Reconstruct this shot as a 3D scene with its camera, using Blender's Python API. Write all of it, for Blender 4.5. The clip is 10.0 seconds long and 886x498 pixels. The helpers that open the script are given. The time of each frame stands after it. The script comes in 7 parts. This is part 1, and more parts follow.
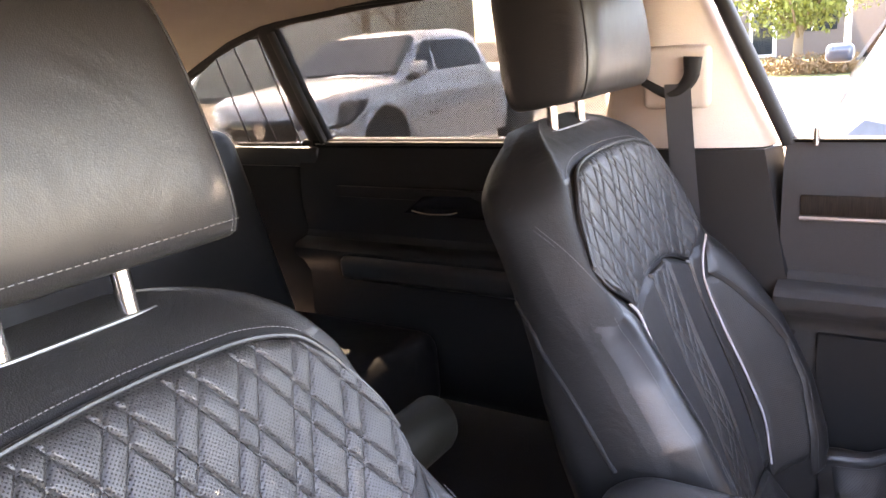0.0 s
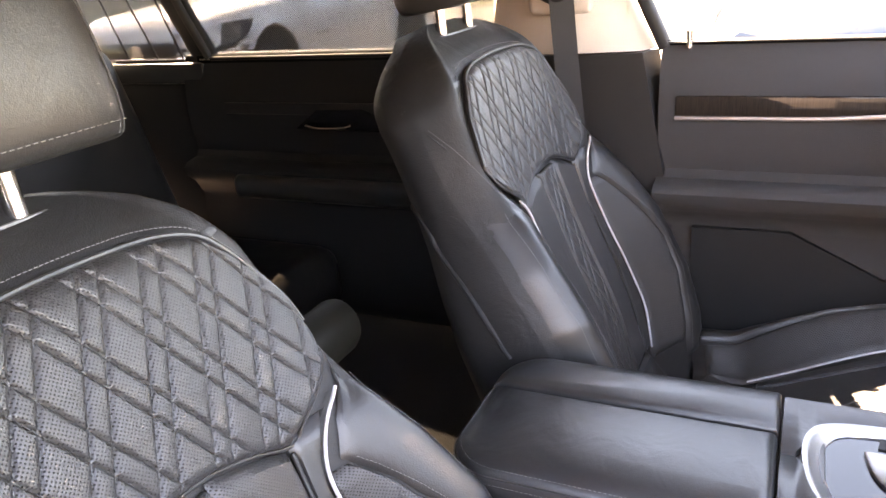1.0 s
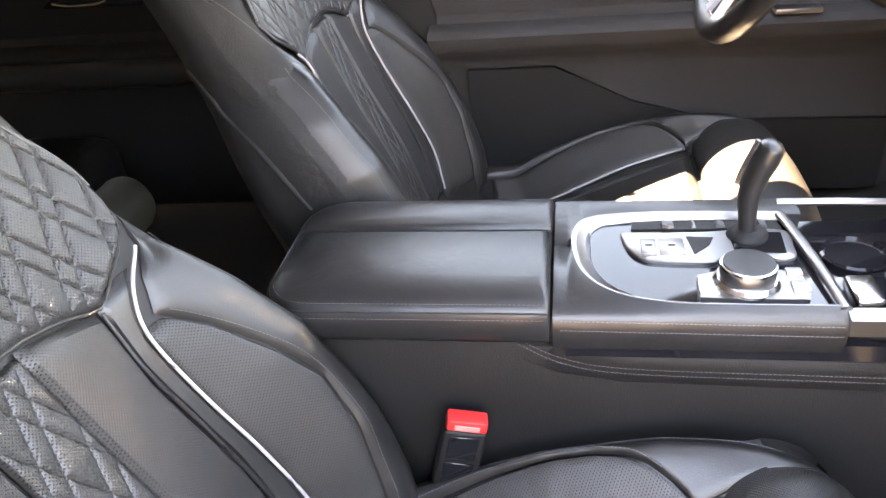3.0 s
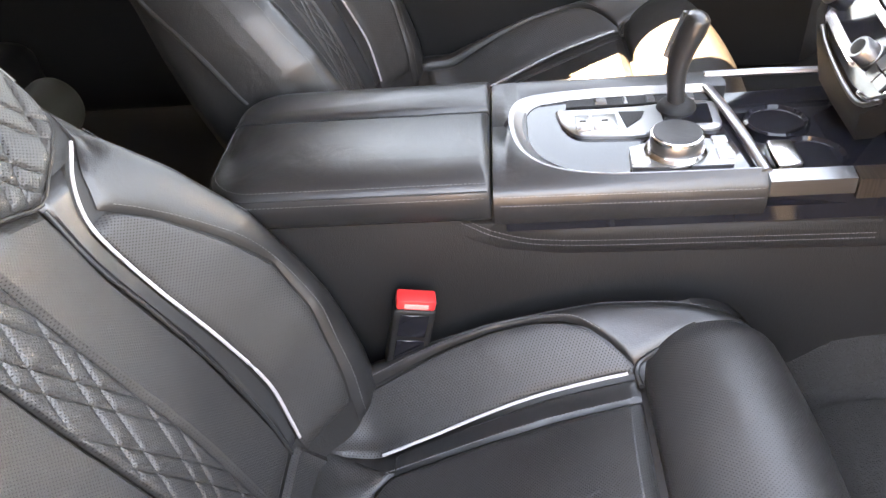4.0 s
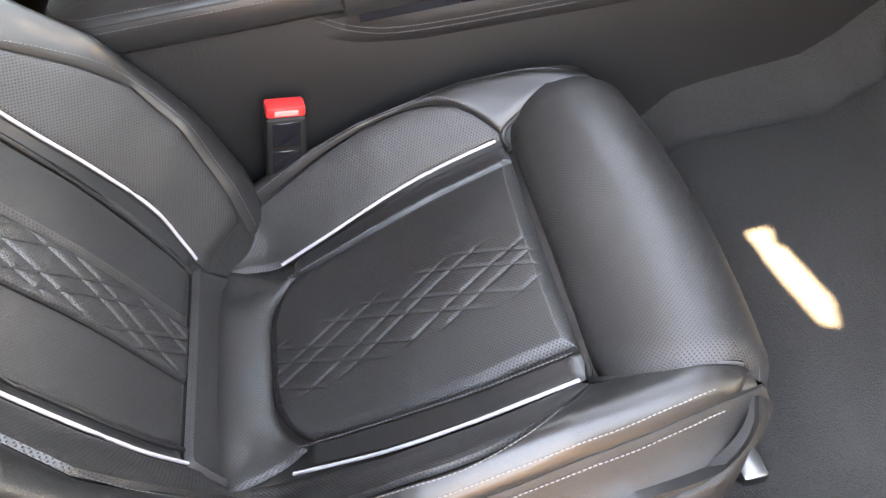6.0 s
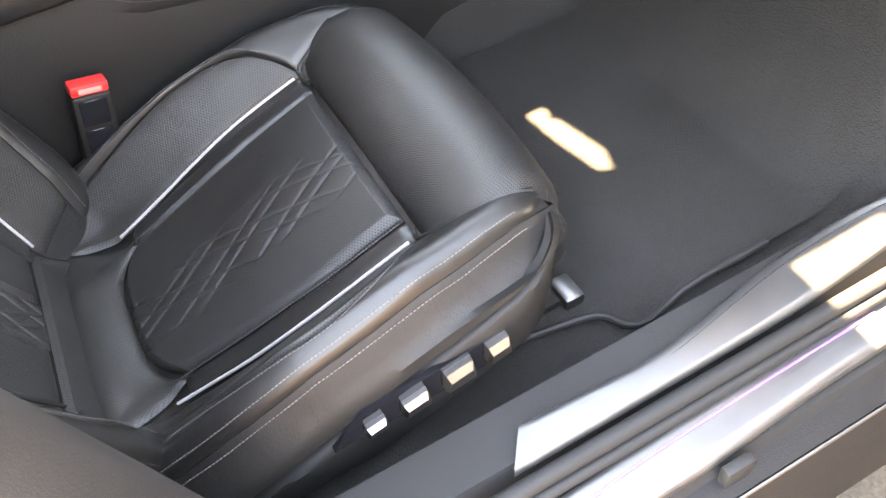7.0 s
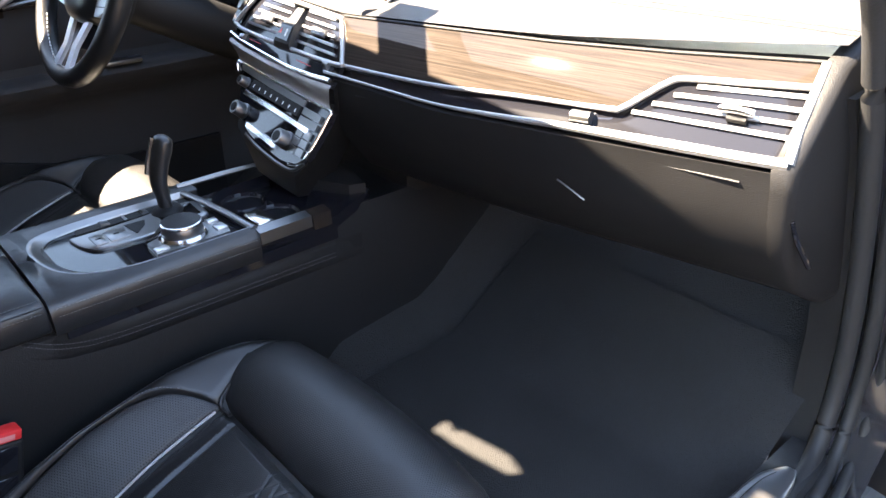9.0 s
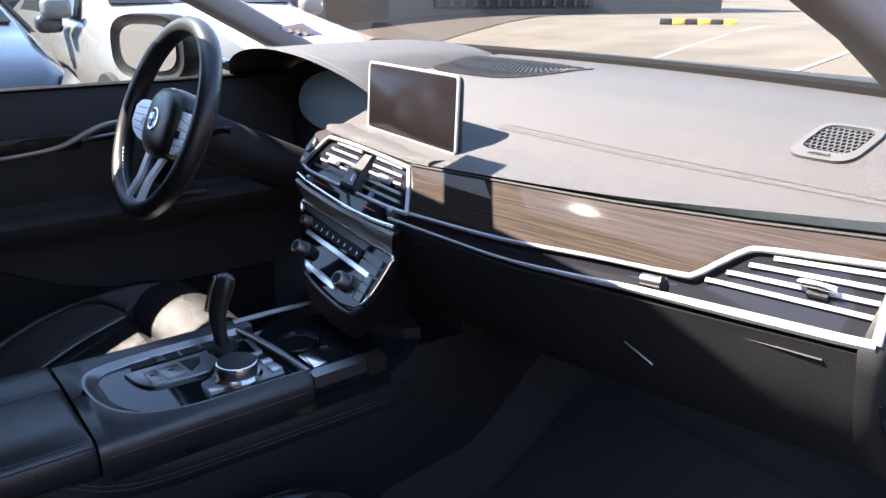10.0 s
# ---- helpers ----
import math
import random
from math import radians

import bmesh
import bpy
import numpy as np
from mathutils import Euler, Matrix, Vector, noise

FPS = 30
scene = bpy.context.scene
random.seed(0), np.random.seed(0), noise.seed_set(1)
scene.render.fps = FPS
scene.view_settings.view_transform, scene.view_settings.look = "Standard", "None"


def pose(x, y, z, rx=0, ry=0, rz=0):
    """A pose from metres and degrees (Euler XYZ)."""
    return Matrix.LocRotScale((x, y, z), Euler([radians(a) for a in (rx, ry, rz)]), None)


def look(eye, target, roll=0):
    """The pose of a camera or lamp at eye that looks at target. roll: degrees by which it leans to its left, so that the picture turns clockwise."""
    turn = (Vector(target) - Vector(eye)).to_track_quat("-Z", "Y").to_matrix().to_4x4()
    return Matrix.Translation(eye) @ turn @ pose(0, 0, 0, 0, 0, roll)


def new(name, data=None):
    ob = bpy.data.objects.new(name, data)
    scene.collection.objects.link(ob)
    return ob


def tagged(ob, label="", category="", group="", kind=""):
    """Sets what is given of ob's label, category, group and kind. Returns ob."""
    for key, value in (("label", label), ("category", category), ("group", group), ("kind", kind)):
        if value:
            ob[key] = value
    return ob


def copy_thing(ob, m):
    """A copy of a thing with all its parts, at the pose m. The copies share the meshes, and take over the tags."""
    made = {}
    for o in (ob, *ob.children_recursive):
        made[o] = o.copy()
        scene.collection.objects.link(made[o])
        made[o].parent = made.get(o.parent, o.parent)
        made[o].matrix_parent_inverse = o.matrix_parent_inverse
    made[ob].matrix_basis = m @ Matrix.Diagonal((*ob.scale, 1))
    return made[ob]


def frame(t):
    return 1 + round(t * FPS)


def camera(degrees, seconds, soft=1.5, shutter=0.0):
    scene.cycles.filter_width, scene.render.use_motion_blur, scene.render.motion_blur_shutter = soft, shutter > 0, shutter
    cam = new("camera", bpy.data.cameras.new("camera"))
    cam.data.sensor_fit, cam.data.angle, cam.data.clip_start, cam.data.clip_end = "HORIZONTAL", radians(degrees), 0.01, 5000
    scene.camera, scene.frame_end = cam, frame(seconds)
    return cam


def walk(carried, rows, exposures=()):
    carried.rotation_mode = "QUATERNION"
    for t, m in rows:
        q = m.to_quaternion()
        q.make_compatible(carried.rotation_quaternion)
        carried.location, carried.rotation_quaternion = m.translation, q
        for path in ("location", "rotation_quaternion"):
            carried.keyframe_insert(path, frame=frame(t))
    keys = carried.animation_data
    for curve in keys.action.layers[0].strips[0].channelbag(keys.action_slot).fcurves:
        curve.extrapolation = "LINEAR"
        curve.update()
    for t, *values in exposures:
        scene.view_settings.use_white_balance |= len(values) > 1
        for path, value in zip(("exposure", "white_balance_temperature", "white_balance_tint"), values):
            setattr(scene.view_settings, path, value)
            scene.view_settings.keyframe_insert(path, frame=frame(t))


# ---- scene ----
cam = camera(60.2, 10.0)
PATH = [
    (0, (0.695, 0.257, 1.235), (-0.909, -0.819, 0.716), -4.6),
    (0.5, (0.708, 0.267, 1.227), (-0.929, -0.708, 0.617), -4.8),
    (1, (0.725, 0.276, 1.216), (-0.944, -0.553, 0.49), -4.8),
    (1.5, (0.738, 0.284, 1.209), (-0.946, -0.41, 0.384), -5.1),
    (2, (0.75, 0.29, 1.202), (-0.948, -0.266, 0.304), -5.3),
    (2.5, (0.764, 0.3, 1.195), (-0.937, -0.132, 0.236), -5.7),
    (4, (0.808, 0.304, 1.181), (-0.736, 0.115, -0.076), -6.7),
    (4.5, (0.826, 0.305, 1.182), (-0.607, 0.152, -0.205), -7.4),
    (5, (0.842, 0.303, 1.176), (-0.498, 0.179, -0.304), -8.4),
    (6.5, (0.981, 0.29, 1.119), (-0.307, 0.544, -0.39), -9.9),
    (7, (1.067, 0.265, 1.123), (-0.141, 0.731, -0.402), -9.6),
    (7.5, (1.095, 0.236, 1.129), (-0.056, 0.886, -0.372), -8.4),
    (8, (1.081, 0.192, 1.145), (-0.087, 1.036, -0.242), -5.9),
    (8.5, (1.061, 0.155, 1.181), (-0.184, 1.206, 0.021), -2.9),
    (9, (1.047, 0.134, 1.197), (-0.292, 1.282, 0.256), -1.3),
    (9.5, (1.021, 0.121, 1.216), (-0.402, 1.3, 0.453), -0.1),
    (10, (1.002, 0.124, 1.228), (-0.489, 1.288, 0.579), 0.3),
]
walk(cam, [(t, look(eye, target, roll)) for t, eye, target, roll in PATH],
     [(0, 6.5, 9900, 28), (1.2, 6.55, 11600, 26), (2.5, 6.6, 11800, 22), (5, 6.8, 14000, 20), (7.0, 6.6, 14000, 18), (8, 6.1, 13200, 16), (8.5, 5.85, 11000, 14), (9.1, 4.6, 7700, 14), (9.5, 3.8, 6950, 15), (10, 3.6, 6750, 15)])

# ---- world, sun, exposure ----
SUN_DIR = Vector((-0.43, -0.50, 0.76)).normalized()
world = bpy.data.worlds.new("sky")
scene.world = world
world.use_nodes = True
wn = world.node_tree.nodes
sky = wn.new("ShaderNodeTexSky")
sky.sky_type = "NISHITA"
sky.sun_disc = False
sky.altitude = 800
sky.dust_density = 0.4
sky.ozone_density = 1.6
sky.sun_elevation = math.asin(SUN_DIR.z)
sky.sun_rotation = math.atan2(SUN_DIR.x, SUN_DIR.y)
world.node_tree.links.new(sky.outputs[0], wn["Background"].inputs[0])
wn["Background"].inputs[1].default_value = 0.12
sun = new("sun", bpy.data.lights.new("sun", "SUN"))
sun.data.energy = 4.6
sun.data.angle = radians(0.53)
sun.data.color = (1.0, 0.95, 0.86)
sun.matrix_world = look((0, 0, 0), -SUN_DIR)


# ---- materials ----
def material(name, color, rough=0.5, metal=0.0, grain=0.0, grain_scale=400.0, vary=0.12, vary_scale=9.0, coat=0.0, spec=0.5, crease=0.0):
    m = bpy.data.materials.new(name)
    m.use_nodes = True
    nt = m.node_tree
    b = nt.nodes["Principled BSDF"]
    b.inputs["Roughness"].default_value = rough
    b.inputs["Metallic"].default_value = metal
    b.inputs["Specular IOR Level"].default_value = spec
    b.inputs["Coat Weight"].default_value = coat
    b.inputs["Coat Roughness"].default_value = 0.04
    co = nt.nodes.new("ShaderNodeTexCoord")
    n1 = nt.nodes.new("ShaderNodeTexNoise")
    n1.inputs["Scale"].default_value = vary_scale
    n1.inputs["Detail"].default_value = 6
    nt.links.new(co.outputs["Object"], n1.inputs["Vector"])
    ramp = nt.nodes.new("ShaderNodeMapRange")
    ramp.inputs["To Min"].default_value = 1 - vary
    ramp.inputs["To Max"].default_value = 1 + vary
    nt.links.new(n1.outputs["Fac"], ramp.inputs["Value"])
    mix = nt.nodes.new("ShaderNodeVectorMath")
    mix.operation = "SCALE"
    mix.inputs[0].default_value = color[:3]
    nt.links.new(ramp.outputs[0], mix.inputs["Scale"])
    nt.links.new(mix.outputs[0], b.inputs["Base Color"])
    rr = nt.nodes.new("ShaderNodeMapRange")
    rr.inputs["To Min"].default_value = max(0.02, rough - 0.10 * min(1, rough * 3))
    rr.inputs["To Max"].default_value = min(1, rough + 0.10 * min(1, rough * 3))
    nt.links.new(n1.outputs["Fac"], rr.inputs["Value"])
    nt.links.new(rr.outputs[0], b.inputs["Roughness"])
    if grain:
        v = nt.nodes.new("ShaderNodeTexVoronoi")
        v.inputs["Scale"].default_value = grain_scale
        nt.links.new(co.outputs["Object"], v.inputs["Vector"])
        n2 = nt.nodes.new("ShaderNodeTexNoise")
        n2.inputs["Scale"].default_value = grain_scale * 0.35
        n2.inputs["Detail"].default_value = 4
        nt.links.new(co.outputs["Object"], n2.inputs["Vector"])
        add = nt.nodes.new("ShaderNodeMath")
        add.operation = "ADD"
        nt.links.new(v.outputs["Distance"], add.inputs[0])
        nt.links.new(n2.outputs["Fac"], add.inputs[1])
        bump = nt.nodes.new("ShaderNodeBump")
        bump.inputs["Strength"].default_value = grain
        bump.inputs["Distance"].default_value = 0.001
        nt.links.new(add.outputs[0], bump.inputs["Height"])
        nt.links.new(bump.outputs[0], b.inputs["Normal"])
        if crease:
            n3 = nt.nodes.new("ShaderNodeTexNoise")
            n3.inputs["Scale"].default_value = 17
            n3.inputs["Detail"].default_value = 3
            n3.inputs["Distortion"].default_value = 0.8
            nt.links.new(co.outputs["Object"], n3.inputs["Vector"])
            soft = nt.nodes.new("ShaderNodeBump")
            soft.inputs["Strength"].default_value = crease
            soft.inputs["Distance"].default_value = 0.012
            nt.links.new(n3.outputs["Fac"], soft.inputs["Height"])
            nt.links.new(soft.outputs[0], bump.inputs["Normal"])
    return m


def perforated(name, color, rough, pitch=0.0028):
    """Leather with rows of small punched holes, laid out on the panel's own metric UV."""
    m = material(name, color, rough, grain=0.16, grain_scale=900, vary=0.3, crease=0.14)
    nt = m.node_tree
    b = nt.nodes["Principled BSDF"]
    uv = nt.nodes.new("ShaderNodeUVMap")
    mp = nt.nodes.new("ShaderNodeMapping")
    mp.inputs["Rotation"].default_value = (0, 0, radians(45))
    mp.inputs["Scale"].default_value = (1 / pitch, 1 / pitch, 1)
    nt.links.new(uv.outputs[0], mp.inputs[0])
    v = nt.nodes.new("ShaderNodeTexVoronoi")
    v.voronoi_dimensions = "2D"
    v.inputs["Scale"].default_value = 1.0
    v.inputs["Randomness"].default_value = 0.0
    nt.links.new(mp.outputs[0], v.inputs["Vector"])
    hole = nt.nodes.new("ShaderNodeMapRange")
    hole.inputs["From Min"].default_value = 0.12
    hole.inputs["From Max"].default_value = 0.30
    nt.links.new(v.outputs["Distance"], hole.inputs["Value"])
    old = b.inputs["Base Color"].links[0].from_socket
    shine = nt.nodes.new("ShaderNodeMapRange")
    shine.inputs["To Min"].default_value = 0.16
    shine.inputs["To Max"].default_value = 0.5
    nt.links.new(hole.outputs[0], shine.inputs["Value"])
    nt.links.new(shine.outputs[0], b.inputs["Specular IOR Level"])
    mul = nt.nodes.new("ShaderNodeVectorMath")
    mul.operation = "SCALE"
    nt.links.new(old, mul.inputs[0])
    fl = nt.nodes.new("ShaderNodeMapRange")
    fl.inputs["To Min"].default_value = 0.2
    nt.links.new(hole.outputs[0], fl.inputs["Value"])
    nt.links.new(fl.outputs[0], mul.inputs["Scale"])
    nt.links.new(mul.outputs[0], b.inputs["Base Color"])
    bump = nt.nodes.new("ShaderNodeBump")
    bump.inputs["Strength"].default_value = 0.46
    bump.inputs["Distance"].default_value = 0.0012
    nt.links.new(hole.outputs[0], bump.inputs["Height"])
    prev = b.inputs["Normal"].links[0].from_socket
    nt.links.new(prev, bump.inputs["Normal"])
    nt.links.new(bump.outputs[0], b.inputs["Normal"])
    return m


def glass(name, tint=(1, 1, 1), clear=0.85, edge=0.9):
    m = bpy.data.materials.new(name)
    m.use_nodes = True
    nt = m.node_tree
    out = nt.nodes["Material Output"]
    nt.nodes.remove(nt.nodes["Principled BSDF"])
    tr = nt.nodes.new("ShaderNodeBsdfTransparent")
    tr.inputs[0].default_value = (tint[0] * clear, tint[1] * clear, tint[2] * clear, 1)
    gl = nt.nodes.new("ShaderNodeBsdfGlossy")
    gl.inputs["Roughness"].default_value = 0.02
    lw = nt.nodes.new("ShaderNodeLayerWeight")
    lw.inputs["Blend"].default_value = 0.5
    power = nt.nodes.new("ShaderNodeMath")
    power.operation = "POWER"
    power.inputs[1].default_value = 5.0
    nt.links.new(lw.outputs["Facing"], power.inputs[0])
    gloss = nt.nodes.new("ShaderNodeMath")
    gloss.operation = "MULTIPLY_ADD"
    gloss.inputs[1].default_value = edge
    gloss.inputs[2].default_value = 0.04
    nt.links.new(power.outputs[0], gloss.inputs[0])
    mx = nt.nodes.new("ShaderNodeMixShader")
    nt.links.new(gloss.outputs[0], mx.inputs[0])
    nt.links.new(tr.outputs[0], mx.inputs[1])
    nt.links.new(gl.outputs[0], mx.inputs[2])
    nt.links.new(mx.outputs[0], out.inputs[0])
    return m


LEATHER = material("black_leather", (0.011, 0.0106, 0.0106), 0.33, grain=0.16, grain_scale=800, vary=0.2, spec=0.46, crease=0.12)
LEATHER_SOFT = material("black_nappa_leather", (0.013, 0.0128, 0.013), 0.33, grain=0.12, grain_scale=900, vary=0.2, crease=0.12)
PERF = perforated("perforated_black_leather", (0.019, 0.0178, 0.0174), 0.40)
DASH_LEATHER = material("black_dash_leather", (0.0245, 0.0222, 0.0220), 0.58, grain=0.75, grain_scale=1500, vary=0.16)
PLASTIC = material("black_plastic", (0.0085, 0.0083, 0.0085), 0.55, grain=0.25, grain_scale=700, vary=0.2, spec=0.24)
RUBBER = material("black_rubber", (0.016, 0.016, 0.0165), 0.6, grain=0.15, spec=0.25)
BLACK_SEAL = material("dull_black_seal", (0.004, 0.004, 0.004), 0.85, grain=0.2, spec=0.08)
GLOSS_BLACK = material("gloss_black_panel", (0.008, 0.008, 0.010), 0.05, vary=0.05, spec=0.34)
CARPET = material("dark_carpet", (0.020, 0.0195, 0.019), 0.95, grain=1.0, grain_scale=500, vary=0.25, spec=0.1)
BEIGE = material("beige_headliner", (0.39, 0.325, 0.28), 0.9, grain=0.3, grain_scale=600, spec=0.2)
CHROME = material("brushed_chrome", (0.75, 0.74, 0.73), 0.18, 1.0, vary=0.05)
SILVER = material("satin_silver_bright", (0.25, 0.248, 0.247), 0.34, 1.0, vary=0.08)
PALE_SATIN = material("pale_satin_chrome", (0.34, 0.335, 0.33), 0.42, 0.75, vary=0.06)
LEATHER_SIDE = material("matte_black_leather", (0.011, 0.0106, 0.0106), 0.52, grain=0.25, grain_scale=700, vary=0.25, spec=0.3, crease=0.2)
SATIN = material("satin_silver", (0.19, 0.188, 0.187), 0.36, 1.0, vary=0.06)
PIPING = material("pale_silver_piping", (0.38, 0.355, 0.355), 0.45, vary=0.06)
THREAD = material("grey_thread", (0.12, 0.115, 0.115), 0.8)
RED = material("red_plastic", (0.72, 0.03, 0.03), 0.35, vary=0.05)
BELT = material("black_webbing", (0.03, 0.03, 0.032), 0.85, grain=0.6, grain_scale=900)
SCREEN = material("dark_screen", (0.005, 0.0035, 0.0035), 0.22, vary=0.05, spec=0.2)
CAR_WHITE = material("white_car_paint", (0.42, 0.415, 0.40), 0.3, coat=0.8, vary=0.03)
CAR_BLUE = material("pale_blue_car_paint", (0.032, 0.046, 0.070), 0.3, 0.2, coat=1.0, vary=0.05)
# White car's paint lowered to grey so sunlight doesn't blow it out.
CAR_WHITE_LOW = material("lowered_white_car_paint", (0.19, 0.188, 0.182), 0.3, coat=0.8, vary=0.03)
CAR_BLACK = material("black_car_paint", (0.012, 0.012, 0.014), 0.2, coat=1.0, vary=0.05)
CAR_GLASS = material("dark_car_glass", (0.02, 0.024, 0.028), 0.10, spec=0.22, vary=0.05)
TYRE = material("tyre_rubber", (0.02, 0.02, 0.02), 0.8)
RIM = material("alloy_rim", (0.5, 0.5, 0.5), 0.35, 0.9)
LAMP_LENS = material("lamp_lens", (0.07, 0.072, 0.078), 0.12, 0.3, coat=0.4, vary=0.5, vary_scale=14)
# Darker than real asphalt; the shade on the ground is put into it.
ASPHALT = material("shade_dimmed_asphalt", (0.036, 0.0245, 0.0165), 0.95, grain=1.0, grain_scale=110, vary=1.7, vary_scale=120)
CONCRETE = material("concrete_paving", (0.30, 0.28, 0.25), 0.9, grain=0.4, grain_scale=60)
SANDY_LOT = material("sandy_worn_concrete", (0.088, 0.072, 0.054), 0.95, grain=0.6, grain_scale=40, vary=0.7, vary_scale=0.6)
DARK_SIDING = material("dark_grey_siding", (0.06, 0.057, 0.055), 0.8, grain=0.3, grain_scale=30, vary=0.3)
BARK = material("bark", (0.16, 0.12, 0.09), 0.9, grain=1.0, grain_scale=60)
LEAF = material("spring_leaves", (0.105, 0.13, 0.022), 0.6, vary=0.4, vary_scale=3)
SHRUB = material("reddish_shrub_leaves", (0.14, 0.075, 0.03), 0.7, vary=0.5, vary_scale=3)
DRIVE = material("worn_concrete_drive", (0.135, 0.128, 0.115), 0.9, grain=0.5, grain_scale=50, vary=0.5, vary_scale=0.8)
BRICK_WALL = material("brown_wall", (0.13, 0.105, 0.095), 0.9, grain=0.4, grain_scale=40)
WHITE = material("white_paint", (0.8, 0.8, 0.78), 0.6)
YELLOW = material("yellow_paint", (0.75, 0.50, 0.05), 0.6)
STEEL = material("brushed_steel_sill", (0.13, 0.13, 0.133), 0.34, 0.8, vary=0.08, vary_scale=30)
GLASS = glass("window_glass", (0.96, 1.0, 0.98), 0.78)
SCREEN_GLASS = glass("laminated_windscreen_glass", (0.97, 1.0, 0.98), 0.55, 0.3)
TINTED = glass("tinted_window_glass", (0.97, 1.0, 0.98), 0.105)
SIDE_GLASS = glass("side_window_glass", (0.95, 1.0, 0.99), 0.38)


def wood_material():
    m = material("oak_wood_trim", (0.2, 0.12, 0.07), 0.6, spec=0.02, coat=0.5)
    nt = m.node_tree
    b = nt.nodes["Principled BSDF"]
    b.inputs["Coat Roughness"].default_value = 0.015
    co = nt.nodes.new("ShaderNodeTexCoord")
    turned = nt.nodes.new("ShaderNodeMapping")
    turned.inputs["Rotation"].default_value = (0, 0, -math.atan(0.17))
    nt.links.new(co.outputs["Object"], turned.inputs[0])
    mp = nt.nodes.new("ShaderNodeMapping")
    mp.inputs["Scale"].default_value = (7.0, 620, 30)
    nt.links.new(turned.outputs[0], mp.inputs[0])
    n = nt.nodes.new("ShaderNodeTexNoise")
    n.inputs["Scale"].default_value = 1.0
    n.inputs["Detail"].default_value = 8
    n.inputs["Roughness"].default_value = 0.65
    nt.links.new(mp.outputs[0], n.inputs["Vector"])
    r = nt.nodes.new("ShaderNodeValToRGB")
    r.color_ramp.elements[0].position = 0.35
    r.color_ramp.elements[0].color = (0.009, 0.0066, 0.0052, 1)
    r.color_ramp.elements[1].position = 0.66
    r.color_ramp.elements[1].color = (0.029, 0.0212, 0.0165, 1)
    nt.links.new(n.outputs["Fac"], r.inputs[0])
    nt.links.new(r.outputs[0], b.inputs["Base Color"])
    bump = nt.nodes.new("ShaderNodeBump")
    bump.inputs["Strength"].default_value = 0.12
    bump.inputs["Distance"].default_value = 0.0004
    nt.links.new(n.outputs["Fac"], bump.inputs["Height"])
    nt.links.new(bump.outputs[0], b.inputs["Normal"])
    return m


WOOD = wood_material()


# ---- building helpers ----
def thing(name, label, category, at=(0, 0, 0), group="", kind=""):
    e = new(name)
    e.empty_display_size = 0.02
    e.location = at
    return tagged(e, label, category, group, kind)


def finish(bm, mat, name, smooth=True, angle=40):
    bmesh.ops.recalc_face_normals(bm, faces=bm.faces)
    me = bpy.data.meshes.new(name)
    bm.to_mesh(me)
    bm.free()
    me.materials.append(mat)
    if smooth:
        me.shade_smooth()
        me.set_sharp_from_angle(angle=radians(angle))
    return me


def part(name, bm, mat, parent=None, label="", smooth=True, angle=40):
    ob = new(name, finish(bm, mat, name, smooth, angle))
    if parent:
        ob.parent = parent
    return tagged(ob, label)


def solo(name, bm, mat, label, category, group="", kind="", smooth=True, angle=40):
    return tagged(new(name, finish(bm, mat, name, smooth, angle)), label, category, group, kind)


def interp(x, xs, ys):
    return float(np.interp(x, xs, ys))


def catmull(points, n=8):
    """A smooth line through the points."""
    p = [Vector(q) for q in points]
    p = [p[0] * 2 - p[1]] + p + [p[-1] * 2 - p[-2]]
    out = []
    for i in range(1, len(p) - 2):
        a, b, c, d = p[i - 1:i + 3]
        for k in range(n):
            t = k / n
            out.append(0.5 * (2 * b + (c - a) * t + (2 * a - 5 * b + 4 * c - d) * t * t + (3 * b - a - 3 * c + d) * t ** 3))
    out.append(p[-2])
    return out


def add_tube(bm, path, radius, sides=8, flat=1.0, up=None, caps=True):
    """A round (or flattened) rod along a line of points."""
    path = [Vector(q) for q in path]
    rings = []
    for i, q in enumerate(path):
        d = (path[min(i + 1, len(path) - 1)] - path[max(i - 1, 0)]).normalized()
        ref = Vector(up) if up else (Vector((0, 0, 1)) if abs(d.z) < 0.9 else Vector((1, 0, 0)))
        a = d.cross(ref).normalized()
        b = a.cross(d).normalized()
        r = radius[i] if isinstance(radius, (list, tuple)) else radius
        rings.append([bm.verts.new(q + a * (r * math.cos(k / sides * math.tau)) + b * (r * flat * math.sin(k / sides * math.tau)))
                      for k in range(sides)])
    for r0, r1 in zip(rings, rings[1:]):
        for k in range(sides):
            bm.faces.new((r0[k], r0[(k + 1) % sides], r1[(k + 1) % sides], r1[k]))
    if caps:
        bm.faces.new(rings[0][::-1])
        bm.faces.new(rings[-1])
    return bm


def tube(path, radius, sides=8, flat=1.0, up=None):
    return add_tube(bmesh.new(), path, radius, sides, flat, up)


def add_box(bm, lo, hi, bevel=0.0, segments=2, turn=None):
    """A box between two corners with rounded edges."""
    lo, hi = Vector(lo), Vector(hi)
    m = Matrix.Translation((lo + hi) / 2) @ (turn or Matrix()) @ Matrix.Diagonal((*(hi - lo), 1))
    g = bmesh.new()
    bmesh.ops.create_cube(g, size=1, matrix=m)
    if bevel:
        bmesh.ops.bevel(g, geom=g.edges[:], offset=bevel, segments=segments, profile=0.5, affect="EDGES", clamp_overlap=True)
    vs = {v: bm.verts.new(v.co) for v in g.verts}
    for f in g.faces:
        bm.faces.new([vs[v] for v in f.verts])
    g.free()
    return bm


